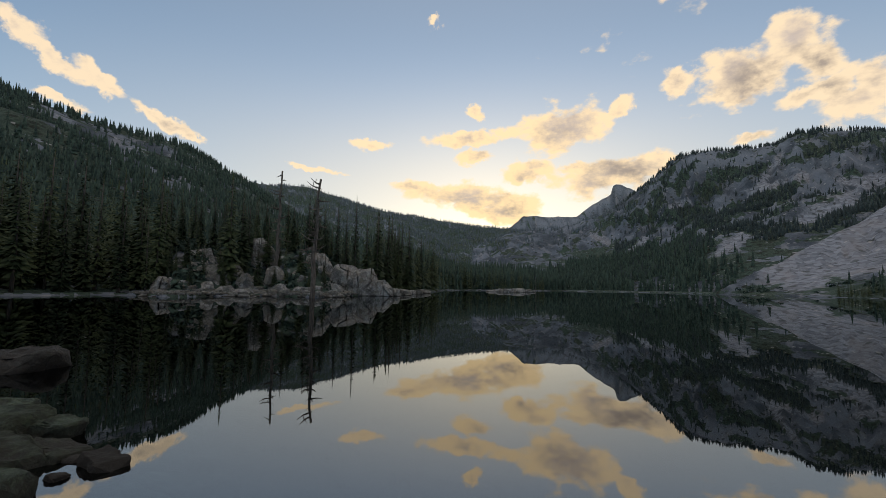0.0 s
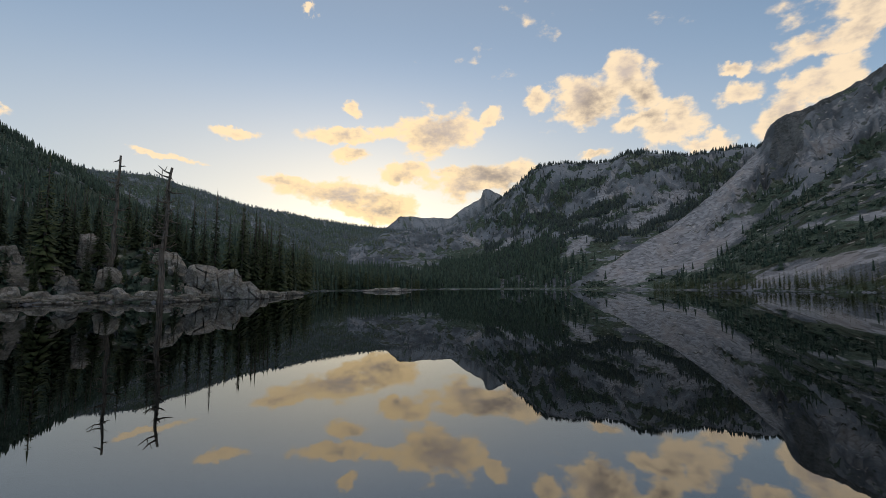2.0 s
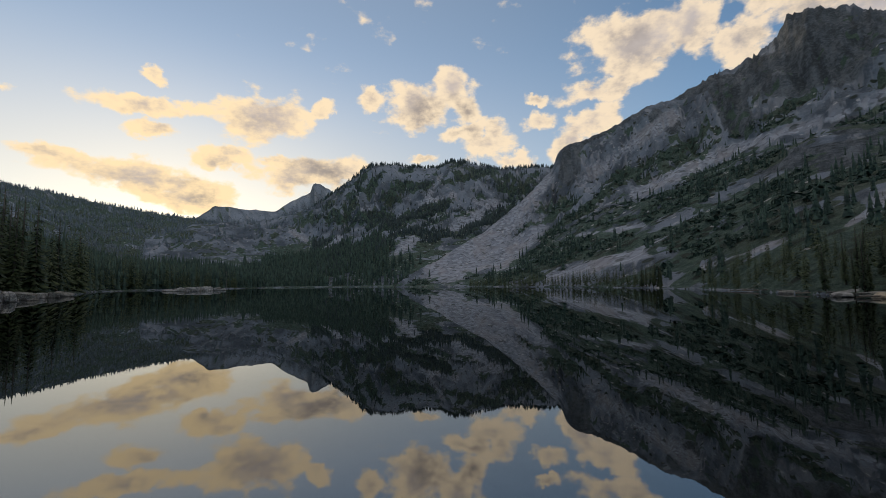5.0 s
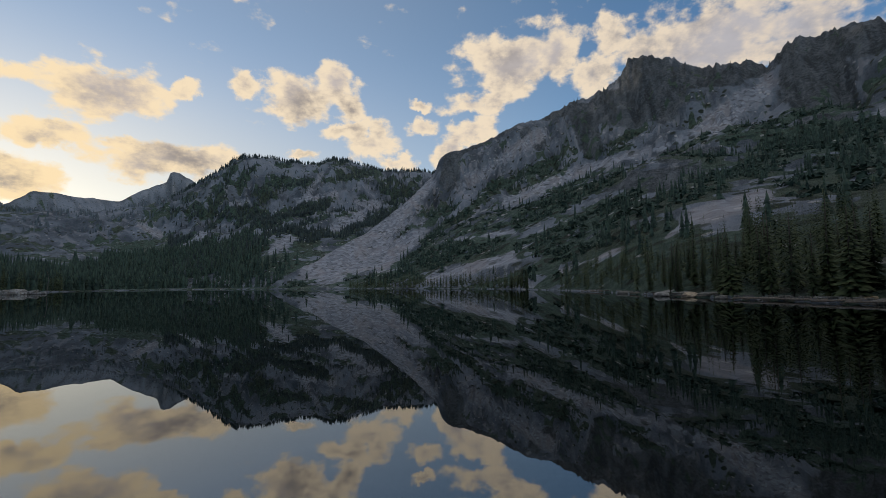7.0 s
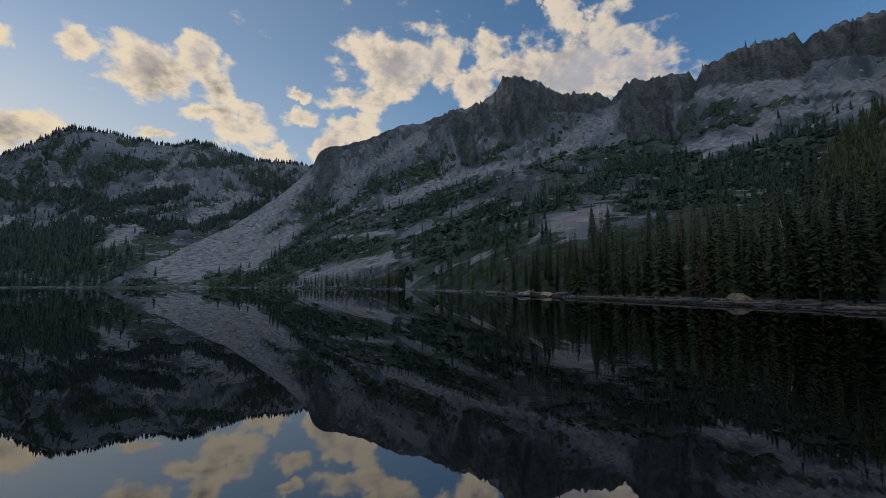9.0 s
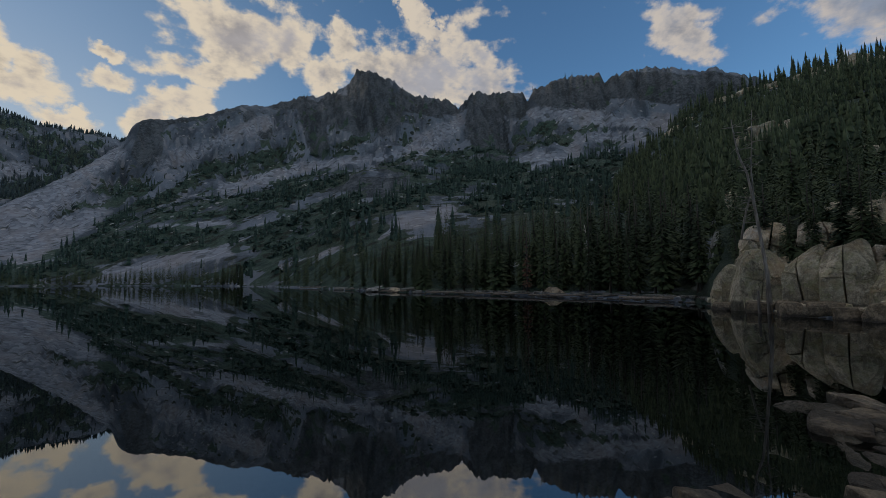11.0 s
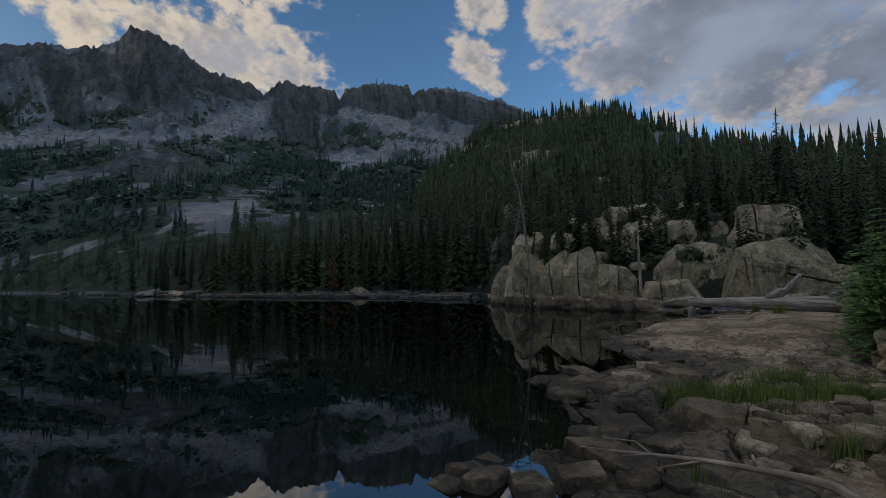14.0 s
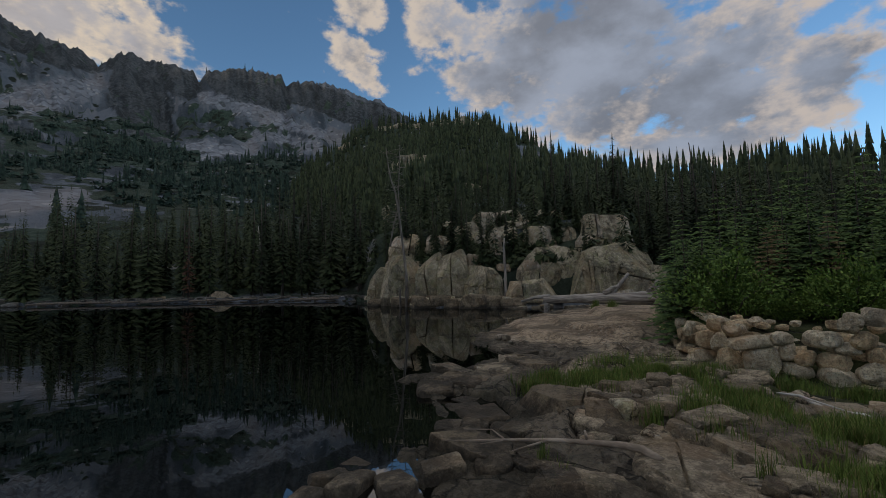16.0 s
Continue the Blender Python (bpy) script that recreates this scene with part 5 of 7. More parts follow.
# rock masses: bearing, distance, width, foot, top, steepness of the flanks, joints across, sheets
CLIFF_MASSES = [(125.2, 28.0, 2.2, -0.5, 2.4, 7.0, 2, 1), (127.4, 26.8, 2.6, -0.5, 3.15, 7.0, 2, 1), (131.0, 25.6, 1.6, -0.5, 3.0, 8.0, 1, 1), (134.0, 25.0, 1.85, -0.5, 3.1, 8.0, 1, 1), (138.1, 24.6, 2.4, -0.5, 2.2, 6.0, 2, 1),
                (144.0, 23.6, 3.3, -0.5, 1.4, 6.0, 4, 0), (145.4, 25.4, 3.0, -0.2, 3.2, 5.0, 3, 2), (149.2, 25.2, 1.8, -0.3, 3.1, 5.0, 1, 2), (153.4, 24.8, 4.9, -0.4, 3.15, 4.5, 4, 2),
                (158.6, 24.6, 1.8, -0.3, 2.0, 4.5, 1, 1)]
LEDGE_MASSES = [(127.7, 29.0, 2.2, 1.8, 4.5, 6.0, 2, 1), (136.0, 28.4, 1.9, 2.6, 5.2, 6.0, 2, 1), (138.4, 29.2, 2.0, 2.6, 6.0, 6.0, 1, 2), (140.9, 27.6, 1.9, 2.0, 4.8, 6.0, 1, 1), (145.0, 28.0, 2.8, 2.2, 4.7, 7.0, 3, 1),
                (153.6, 27.8, 2.9, 2.2, 5.2, 7.0, 3, 1), (146.4, 31.0, 2.0, 4.0, 6.2, 6.0, 1, 1), (134.4, 30.6, 2.2, 3.4, 5.6, 6.0, 1, 1), (150.2, 29.6, 2.2, 2.6, 4.9, 6.0, 1, 1), (141.6, 31.4, 2.4, 4.0, 6.4, 6.0, 1, 1),
                (148.4, 28.2, 2.2, 2.4, 4.6, 6.0, 2, 1), (143.0, 29.6, 2.2, 3.0, 5.4, 6.0, 2, 1), (151.4, 27.2, 1.6, 2.2, 4.0, 6.0, 1, 1), (132.4, 28.6, 1.8, 2.2, 4.4, 6.0, 1, 1)]
LEDGE_LOW = [(125.3, 27.0, 2.0, -0.5, 0.5), (128.2, 25.2, 1.8, -0.5, 0.45), (131.1, 23.9, 2.0, -0.5, 0.65), (134.6, 23.4, 1.7, -0.5, 0.5), (138.0, 22.8, 2.3, -0.5, 0.55), (141.6, 22.6, 1.5, -0.5, 0.4)]
POINT_MASSES = [(-12.6, 77.5, 6.2, -0.8, 5.4, 4.5, 3, 2), (-10.2, 76.8, 5.0, -0.8, 4.7, 4.5, 3, 2), (-8.0, 76.6, 3.8, -0.8, 2.9, 4.0, 2, 1), (-14.2, 74.4, 3.0, -0.6, 2.0, 4.0, 3, 1), (-6.6, 77.4, 2.6, -0.8, 1.5, 4.0, 2, 1)]
SLAB_MASSES = [(-16.2, 84, 5.4, 2.0, 7.8, 4.5, 3, 3), (-22.9, 87, 5.0, 3.0, 10.4, 5.0, 3, 4), (-21.6, 79, 3.8, 0.0, 4.9, 4.0, 2, 3), (-28.6, 77, 6.0, 0.0, 4.8, 4.0, 2, 3), (-29.9, 83, 6.6, 2.0, 7.6, 4.0, 2, 3),
               (-24.8, 75.5, 2.8, 0.0, 3.6, 4.0, 1, 2), (-33.0, 70, 3.2, -0.8, 2.6, 4.0, 2, 2), (-18.6, 79, 2.8, 0.6, 4.2, 4.0, 1, 2), (-26.2, 80, 3.6, 1.2, 5.4, 4.0, 1, 2)]
BOULDER_MASSES = [(-28.8, 70.5, 2.2, -0.2, 2.0, 4.0, 0, 0), (-20.6, 71.5, 2.0, -0.2, 1.9, 4.0, 0, 0), (-26.8, 70.8, 2.6, -0.3, 1.5, 4.0, 1, 0), (-31.2, 69.8, 2.0, -0.3, 1.3, 4.0, 0, 0), (-24.4, 71.6, 1.8, -0.3, 1.2, 4.0, 0, 0)]
POINT_RUBBLE = [(-31.3, 69, 3.0, -0.5, 0.9), (-28.5, 70, 3.2, -0.5, 0.9), (-25.2, 71, 2.8, -0.5, 0.8), (-20.6, 72, 2.0, -0.3, 1.3), (-33.5, 68, 2.2, -0.5, 0.8),
                (-17.8, 70, 2.6, -0.5, 0.7), (-5.2, 92, 3.0, -0.5, 1.0), (-3.6, 104, 3.0, -0.5, 0.9), (-2.4, 115, 3.0, -0.5, 0.8)]
ISLET = [(6.4, 200, 4.0, -0.6, 0.7), (7.2, 201, 5.0, -0.6, 1.1), (8.2, 203, 6.0, -0.6, 1.5), (9.1, 202, 4.0, -0.6, 1.0), (9.9, 204, 6.0, -0.6, 1.6), (10.8, 205, 5.0, -0.6, 1.2), (11.6, 206, 4.0, -0.6, 0.8), (10.2, 199, 4.0, -0.6, 0.7)]
COVE_BLOCKS = [(-39.7, 100, 3.6, 3.0, 8.5), (-39.2, 96, 3.0, 2.0, 6.5), (-41.0, 92, 2.8, 1.5, 4.3), (-43.2, 105, 3.2, 2.5, 7.1)]
SHORE_SLABS = [(83.0, 59, 4.5, -0.4, 0.75), (85.8, 56, 4.5, -0.4, 0.8), (88.5, 51, 2.5, -0.4, 0.5), (96.5, 45.5, 2.2, -0.4, 0.55), (98.6, 45, 2.4, -0.4, 0.7), (101.0, 42.5, 2.2, -0.4, 0.6),
               (105.7, 41.3, 2.4, -0.6, 1.1), (103.6, 41.0, 1.8, -0.3, 0.6), (108.5, 39.0, 1.6, -0.3, 0.5), (113.0, 37.5, 2.0, -0.3, 0.5), (117.0, 35.5, 1.5, -0.3, 0.45), (92.5, 48, 2.0, -0.3, 0.5), (78.0, 71, 3.0, -0.3, 0.6), (120.2, 34, 1.4, -0.3, 0.5)]
HILL_CRAGS = [(131.7, 94, 3.4, 22, 27.6), (130.2, 96, 3.6, 23, 29.2), (128.8, 97, 4.0, 23, 29.6), (127.2, 98, 3.4, 23, 28.4), (130.9, 92, 2.6, 21, 25.4), (128.2, 94, 2.6, 22, 25.6), (126.2, 60, 2.2, 8.5, 12.0), (125.2, 61, 1.8, 8.5, 11.0),
              (140.5, 46, 2.2, 6.0, 8.2), (147.5, 44, 2.4, 6.0, 8.0), (133.6, 70, 2.4, 13.0, 15.4), (137.0, 80, 3.0, 16.0, 19.0)]


def outcrop(name, label, blocks, mats, seed, depth=0.8, box=5.0, piece="rock_block", level=3, split=0.35, tilt=5.0, rounded=False, over=1.07, lean=0.0, jitter=0.28, wear=0.2, again=0.0):
    """One rock formation with its blocks as parts."""
    root = new(name)
    a0, d0 = blocks[0][:2]
    base = bearing(a0) * d0
    root.location = (base.x, base.y, max(0.0, blocks[0][3]))
    rng = random.Random(seed)
    laid = []
    for a, d, w, z0, z1 in blocks:
        if rng.random() < split:  # joints part the larger blocks
            pieces = [(-0.27, 0.0, 0.56, 1.0), (0.27, 0.0, 0.54, 0.93)] if rng.random() < 0.5 else [(-0.3, 0.0, 0.5, 0.9), (0.22, 0.24, 0.62, 0.5), (0.2, -0.27, 0.7, 0.52)]
        else:
            pieces = [(0.0, 0.0, 1.0, 1.0)]
        for off, up, wide, high in pieces:
            laid.append((a + math.degrees(off * w / d), d + rng.uniform(-0.08, 0.08) * w, w * wide, (z0 + z1) / 2 + up * (z1 - z0) - (1 - high) * 0.5 * (z1 - z0) * (up == 0.0), (z1 - z0) * high, w))
    finer = []
    for a, d, w, zc, zh, full in laid:  # second set of joints
        if rng.random() < again and zh > 0.8:
            up = rng.uniform(0.35, 0.65)
            finer.append((a, d, w * rng.uniform(0.92, 1.0), zc - zh * (1 - up) / 2, zh * up, full))
            finer.append((a + math.degrees(rng.uniform(-0.08, 0.08) * w / d), d + 0.1 * w, w * rng.uniform(0.8, 0.95), zc + zh * up / 2, zh * (1 - up), full))
        else:
            finer.append((a, d, w, zc, zh, full))
    for k, (a, d, w, zc, zh, full) in enumerate(finer):
        p = bearing(a) * (d + depth * full * 0.25)
        if rounded:
            me = rock_mesh(piece, seed * 100 + k, (w * over, full * depth * 1.4, zh * 1.06), rng.choice(mats), level if blocks[0][1] < 40 else 2, 6, box, 0.04)
        else:
            me = block_mesh(piece, seed * 100 + k, (w * over, full * depth * 1.3, zh * 1.06), rng.choice(mats), wear=wear, jitter=jitter, extra=12, rough=0.04, fine=1 if blocks[0][1] > 40 else 2, bevel=2)
        ob = part(piece, me, root)
        ob.matrix_world = pose(p.x, p.y, zc, rng.uniform(-tilt, tilt), lean + rng.uniform(-tilt, tilt), -a + rng.uniform(-2 * tilt, 2 * tilt))
        ob.matrix_parent_inverse = Matrix.Translation(-root.location)
    return tagged(root, label, "rock")


def crag_pile(seed, groups, small=1.2, large=3.2):
    """Tumbled blocks lying on the ground round given places (bearing, distance), spread in degrees and number."""
    rng = random.Random(seed)
    rows = []
    for (a0, d0), spread, count in groups:
        for _ in range(count):
            a, d = a0 + rng.gauss(0, spread * 0.4), d0 + rng.gauss(0, 3.0)
            w = rng.uniform(small, large)
            z = max(float(land(a, d)), -0.1)
            rows.append((a, d, w, z - 0.3 * w, z + w * rng.uniform(0.15, 0.45)))
    return rows


def cut_mass(bm, at, way, one=False):
    """The two halves of a closed mass on either side of a plane, each closed again."""
    out = []
    for sign in (1,) if one else (1, -1):
        half = bm.copy()
        cut = bmesh.ops.bisect_plane(half, geom=list(half.verts) + list(half.edges) + list(half.faces), plane_co=at, plane_no=Vector(way) * sign, clear_outer=True)
        rim = [g for g in cut["geom_cut"] if isinstance(g, bmesh.types.BMEdge)]
        if rim:
            bmesh.ops.contextual_create(half, geom=rim)
        if len(half.faces) > 5:
            out.append(half)
        else:
            half.free()
    bm.free()
    return out


def jointed(name, label, masses, mats, seed, gap=0.03, dip=12.0, depth=1.0, level=4):
    """A rock formation: weathered masses parted by upright joints and gently dipping sheets into fitting blocks."""
    rng = random.Random(seed)
    root = new(name)
    p0 = bearing(masses[0][0]) * masses[0][1]
    root.location = (p0.x, p0.y, max(0.0, masses[0][3]))
    for k, (a, d, w, z0, z1, box, joints, sheets) in enumerate(masses):
        whole = bmesh.new()
        bmesh.ops.create_icosphere(whole, subdivisions=level, radius=1.0)
        off = Vector([rng.uniform(0, 60) for _ in range(3)])
        tall, deep = z1 - z0, w * depth * rng.uniform(0.85, 1.1)
        skew = rng.uniform(-0.25, 0.25)
        for v in whole.verts:
            q = v.co / (abs(v.co.x) ** box + abs(v.co.y) ** box + abs(v.co.z) ** box) ** (1 / box)
            q *= 1 + 0.10 * noise.noise(q * 1.1 + off) + 0.04 * noise.noise(q * 3.0 + off)
            v.co = Vector((q.x * w * 0.5 * (1 - 0.12 * q.z), q.y * deep * 0.5, (q.z * 0.5 + skew * q.x * 0.35) * tall))
        for i in range(7):  # broken shoulders and corners
            turn, up = rng.uniform(0, 6.28), rng.uniform(0.15, 1.1)
            way = Vector((math.cos(turn), math.sin(turn), up)).normalized()
            far = max(v.co.dot(way) for v in whole.verts)
            whole = cut_mass(whole, way * far * rng.uniform(0.72, 0.92), way, True)[0]
        pieces = [whole]
        planes = []
        for i in range(joints):
            x = (i + 1) / (joints + 1) - 0.5 + rng.uniform(-0.07, 0.07)
            planes.append((Vector((x * w, 0, 0)), Vector((1, rng.uniform(-0.35, 0.35), rng.uniform(-0.22, 0.22))), 0.95))
        for i in range(sheets):
            z = (i + 1) / (sheets + 1) - 0.5 + rng.uniform(-0.12, 0.12) + 0.1
            planes.append((Vector((0, 0, z * tall)), Vector((math.sin(radians(dip)) + rng.uniform(-0.2, 0.2), rng.uniform(-0.25, 0.1), 1)), 0.7))
        planes.append((Vector((rng.uniform(-0.2, 0.2) * w, 0, 0.15 * tall)), Vector((rng.choice((-0.7, 0.7)), -0.2, 0.7)), 0.35))
        for at, way, share in planes:
            fresh = []
            for bm in pieces:
                if rng.random() < share:
                    jog = Vector([rng.uniform(-0.05, 0.05) * w for _ in range(3)])
                    fresh += cut_mass(bm, at + jog, way.normalized())
                else:
                    fresh.append(bm)
            pieces = fresh
        place_at = pose(*(bearing(a) * (d + 0.2 * deep)).xy, (z0 + z1) / 2, 0, 0, -a + rng.uniform(-8, 8))
        for bm in pieces:
            mid = sum((v.co for v in bm.verts), Vector()) / len(bm.verts)
            reach = max((v.co - mid).length for v in bm.verts)
            push = Vector((rng.uniform(-1, 1), rng.uniform(-1, 1), rng.uniform(-1, 0.4))) * gap * 0.8
            edges = [e for e in bm.edges if len(e.link_faces) == 2 and e.calc_face_angle(0.0) > 0.6]
            bmesh.ops.bevel(bm, geom=edges, offset=gap * rng.uniform(0.7, 1.8), segments=2, profile=0.5, affect="EDGES", clamp_overlap=True)
            bmesh.ops.triangulate(bm, faces=[f for f in bm.faces if len(f.verts) > 4])
            long_edges = [e for e in bm.edges if e.calc_length() > 0.35 * reach]
            bmesh.ops.subdivide_edges(bm, edges=long_edges, cuts=2)
            bmesh.ops.triangulate(bm, faces=bm.faces)
            bmesh.ops.recalc_face_normals(bm, faces=bm.faces)
            bm.normal_update()
            moves = [v.normal * (noise.fractal(v.co * (1.3 / max(w * 0.3, 0.4)) + off, 0.9, 2.1, 4) * 0.014 * w - gap * 0.4) for v in bm.verts]
            for v, m in zip(bm.verts, moves):
                v.co += m + push
                v.co -= mid
            me = bpy.data.meshes.new("rock_block")
            bm.to_mesh(me)
            bm.free()
            me.polygons.foreach_set("use_smooth", np.ones(len(me.polygons), bool))
            me.set_sharp_from_angle(angle=radians(32))
            me.materials.append(rng.choice(mats))
            ob = part("rock_block", me, root)
            ob.matrix_world = place_at @ Matrix.Translation(mid)
            ob.matrix_parent_inverse = Matrix.Translation(-root.location)
    return tagged(root, label, "rock")


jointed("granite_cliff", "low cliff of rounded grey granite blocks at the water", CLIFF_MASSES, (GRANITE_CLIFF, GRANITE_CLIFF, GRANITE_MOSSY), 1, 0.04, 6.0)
jointed("granite_ledges", "pale stepped granite ledges over the cliff", LEDGE_MASSES, (GRANITE, GRANITE_PALE, GRANITE), 2, 0.06)
outcrop("ledge_blocks", "tumbled pale granite blocks between firs over the cliff", crag_pile(21, (((129.5, 28.4), 3.0, 6), ((137, 28.0), 5.0, 10), ((146, 29.0), 6.0, 12), ((153.5, 27.5), 4.0, 8)), 0.5, 1.3), (GRANITE, GRANITE_PALE, GRANITE_PALE), 2, 1.0, 3.4, split=0.0, tilt=12.0, wear=0.2, jitter=0.42)
outcrop("waterline_ledge", "dark wet granite ledge along the waterline", LEDGE_LOW, (GRANITE_DARK,), 3, 0.9, 5.0)
jointed("granite_point", "jointed grey granite dome sloping into the lake off the point", POINT_MASSES, (GRANITE_GREY,), 4, 0.11, 20.0, 0.9, level=3)
jointed("point_slabs", "smooth grey granite slabs sloping between firs on the point", SLAB_MASSES, (GRANITE_GREY, GRANITE_GREY, GRANITE_WET), 16, 0.12, 14.0, 1.1, level=3)
jointed("point_boulders", "rounded grey boulders along the water of the point", BOULDER_MASSES, (GRANITE_GREY,), 17, 0.06, level=3)
outcrop("point_blocks", "small tumbled granite blocks between firs on the point", crag_pile(14, (((-29.2, 78), 4.0, 18), ((-23.6, 77), 4.5, 18), ((-17.0, 80), 3.0, 12)), 0.8, 2.0), (GRANITE_GREY, GRANITE_GREY, GRANITE_WET), 16, 1.2, 3.6, tilt=14.0, split=0.0, wear=0.12, jitter=0.4)
outcrop("shore_rubble", "low dark tumbled granite along the water of the point", POINT_RUBBLE + crag_pile(15, (((-29, 70.5), 5.0, 22), ((-22, 72.5), 6.0, 24), ((-15.5, 68.5), 5.0, 20), ((-7.5, 88), 5.0, 12)), 0.6, 1.6), (GRANITE_WET, GRANITE_WET, GRANITE_GREY), 5, 0.8, 4.0, tilt=12.0)
outcrop("rock_islet", "flat granite rocks just above the lake", ISLET, (GRANITE_GREY,), 6, 0.7, 4.0)
outcrop("cove_outcrop", "pale granite blocks among firs by the cove", COVE_BLOCKS + crag_pile(22, (((-40, 96), 2.0, 8), ((-43, 102), 2.0, 6)), 0.9, 2.2), (GRANITE_GREY,), 7, tilt=12, wear=0.14, jitter=0.4)
outcrop("shore_slabs", "low pale granite slabs on the shore by the firs", [(a, d, w * 0.85, z0, z1 * 0.75) for a, d, w, z0, z1 in SHORE_SLABS], (GRANITE_LEDGE, GRANITE_GREY, GRANITE_WET), 8, 0.8, 3.2, rounded=True, split=0.5)
outcrop("hill_crag", "pale granite crags between firs on the hill", HILL_CRAGS + crag_pile(23, (((127, 208), 3.0, 10), ((133, 204), 4.0, 14), ((138, 196), 3.0, 8), ((121, 205), 3.0, 6)), 2.5, 6.5), (GRANITE,), 9, 0.9, 3.4, tilt=14.0, wear=0.2, jitter=0.45, split=0.6)


def rubble(name, label, a_range, n, seed, sizes, mat, off=(-0.5, 1.2)):
    """Many small stones along the far shore, joined."""
    rng = random.Random(seed)
    verts, faces, base = [], [], 0
    shapes = []
    for k in range(5):
        me = block_mesh("stone", seed * 10 + k, (1, 0.8, 0.6), mat, 6, 0.06, 0, bevel=1)
        v = np.array([q.co[:] for q in me.vertices])
        f = np.array([q.vertices[:] for q in me.polygons])
        bpy.data.meshes.remove(me)
        shapes.append((v, f))
    for _ in range(n):
        a = rng.uniform(*a_range)
        (shore,) = along(FAR_SHORE, a)
        d = float(shore) + rng.uniform(*off)
        z = float(land(a, d))
        s, t = rng.uniform(*sizes), rng.uniform(0, 6.28)
        v, f = rng.choice(shapes)
        p = bearing(a) * d
        c, n2 = math.cos(t) * s, math.sin(t) * s
        verts.append(np.stack([v[:, 0] * c - v[:, 1] * n2 + p.x, v[:, 0] * n2 + v[:, 1] * c + p.y, v[:, 2] * s * 0.8 + max(z, -0.1) + 0.1 * s], -1))
        faces.append(f + base)
        base += len(v)
    me = mesh_of(name, np.concatenate(verts), np.concatenate(faces), mat, True)
    tagged(new(name, me), label, "stones", kind="stuff")


rubble("shore_stones", "grey stones strewn along the waterline of the point", (-36, -3), 420, 1, (0.25, 1.0), GRANITE_WET, (-1.0, 5.0))
rubble("right_shore_stones", "brown-grey stones along the waterline under the firs", (72, 123), 300, 2, (0.15, 0.5), GRANITE_WET, (-0.4, 1.2))
rubble("cliff_foot_stones", "broken stones at the foot of the cliff", (123, 157), 110, 3, (0.25, 0.8), GRANITE, (-0.6, 1.0))


# ---- the near shore ----
def stone(name, label, x, y, z, size, mat, seed, turn=0.0, lean=(0.0, 0.0), fine=1, wear=0.06, extra=7, group=""):
    ob = new(name, block_mesh(name, seed, size, mat, extra, wear, fine, 0.075 if extra == 11 else 0.026, 0.5 if extra == 11 else 0.3))
    ob.matrix_world = pose(x, y, z, lean[0], lean[1], turn)
    return tagged(ob, label, "rock", group)


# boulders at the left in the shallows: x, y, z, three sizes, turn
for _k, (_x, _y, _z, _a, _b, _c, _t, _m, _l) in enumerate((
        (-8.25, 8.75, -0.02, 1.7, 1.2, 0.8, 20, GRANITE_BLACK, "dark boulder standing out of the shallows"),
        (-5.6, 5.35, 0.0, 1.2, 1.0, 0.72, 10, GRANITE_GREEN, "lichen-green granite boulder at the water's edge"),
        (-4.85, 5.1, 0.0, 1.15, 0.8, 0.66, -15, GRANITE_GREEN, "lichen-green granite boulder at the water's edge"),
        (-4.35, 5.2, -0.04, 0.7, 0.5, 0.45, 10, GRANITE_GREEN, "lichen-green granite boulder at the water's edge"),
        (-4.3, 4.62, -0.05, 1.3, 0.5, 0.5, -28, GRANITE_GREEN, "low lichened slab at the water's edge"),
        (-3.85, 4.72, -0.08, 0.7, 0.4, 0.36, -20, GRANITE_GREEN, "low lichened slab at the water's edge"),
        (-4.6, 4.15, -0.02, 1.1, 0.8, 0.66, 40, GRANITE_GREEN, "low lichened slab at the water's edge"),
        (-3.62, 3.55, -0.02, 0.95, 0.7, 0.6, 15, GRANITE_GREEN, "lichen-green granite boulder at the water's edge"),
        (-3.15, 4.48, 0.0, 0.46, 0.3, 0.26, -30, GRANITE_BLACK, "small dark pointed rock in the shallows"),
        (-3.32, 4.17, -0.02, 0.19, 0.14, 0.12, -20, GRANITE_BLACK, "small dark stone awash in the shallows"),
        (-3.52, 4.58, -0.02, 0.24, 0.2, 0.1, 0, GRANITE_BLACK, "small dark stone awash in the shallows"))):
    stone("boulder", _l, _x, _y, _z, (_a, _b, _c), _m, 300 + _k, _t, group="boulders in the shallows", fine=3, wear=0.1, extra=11)

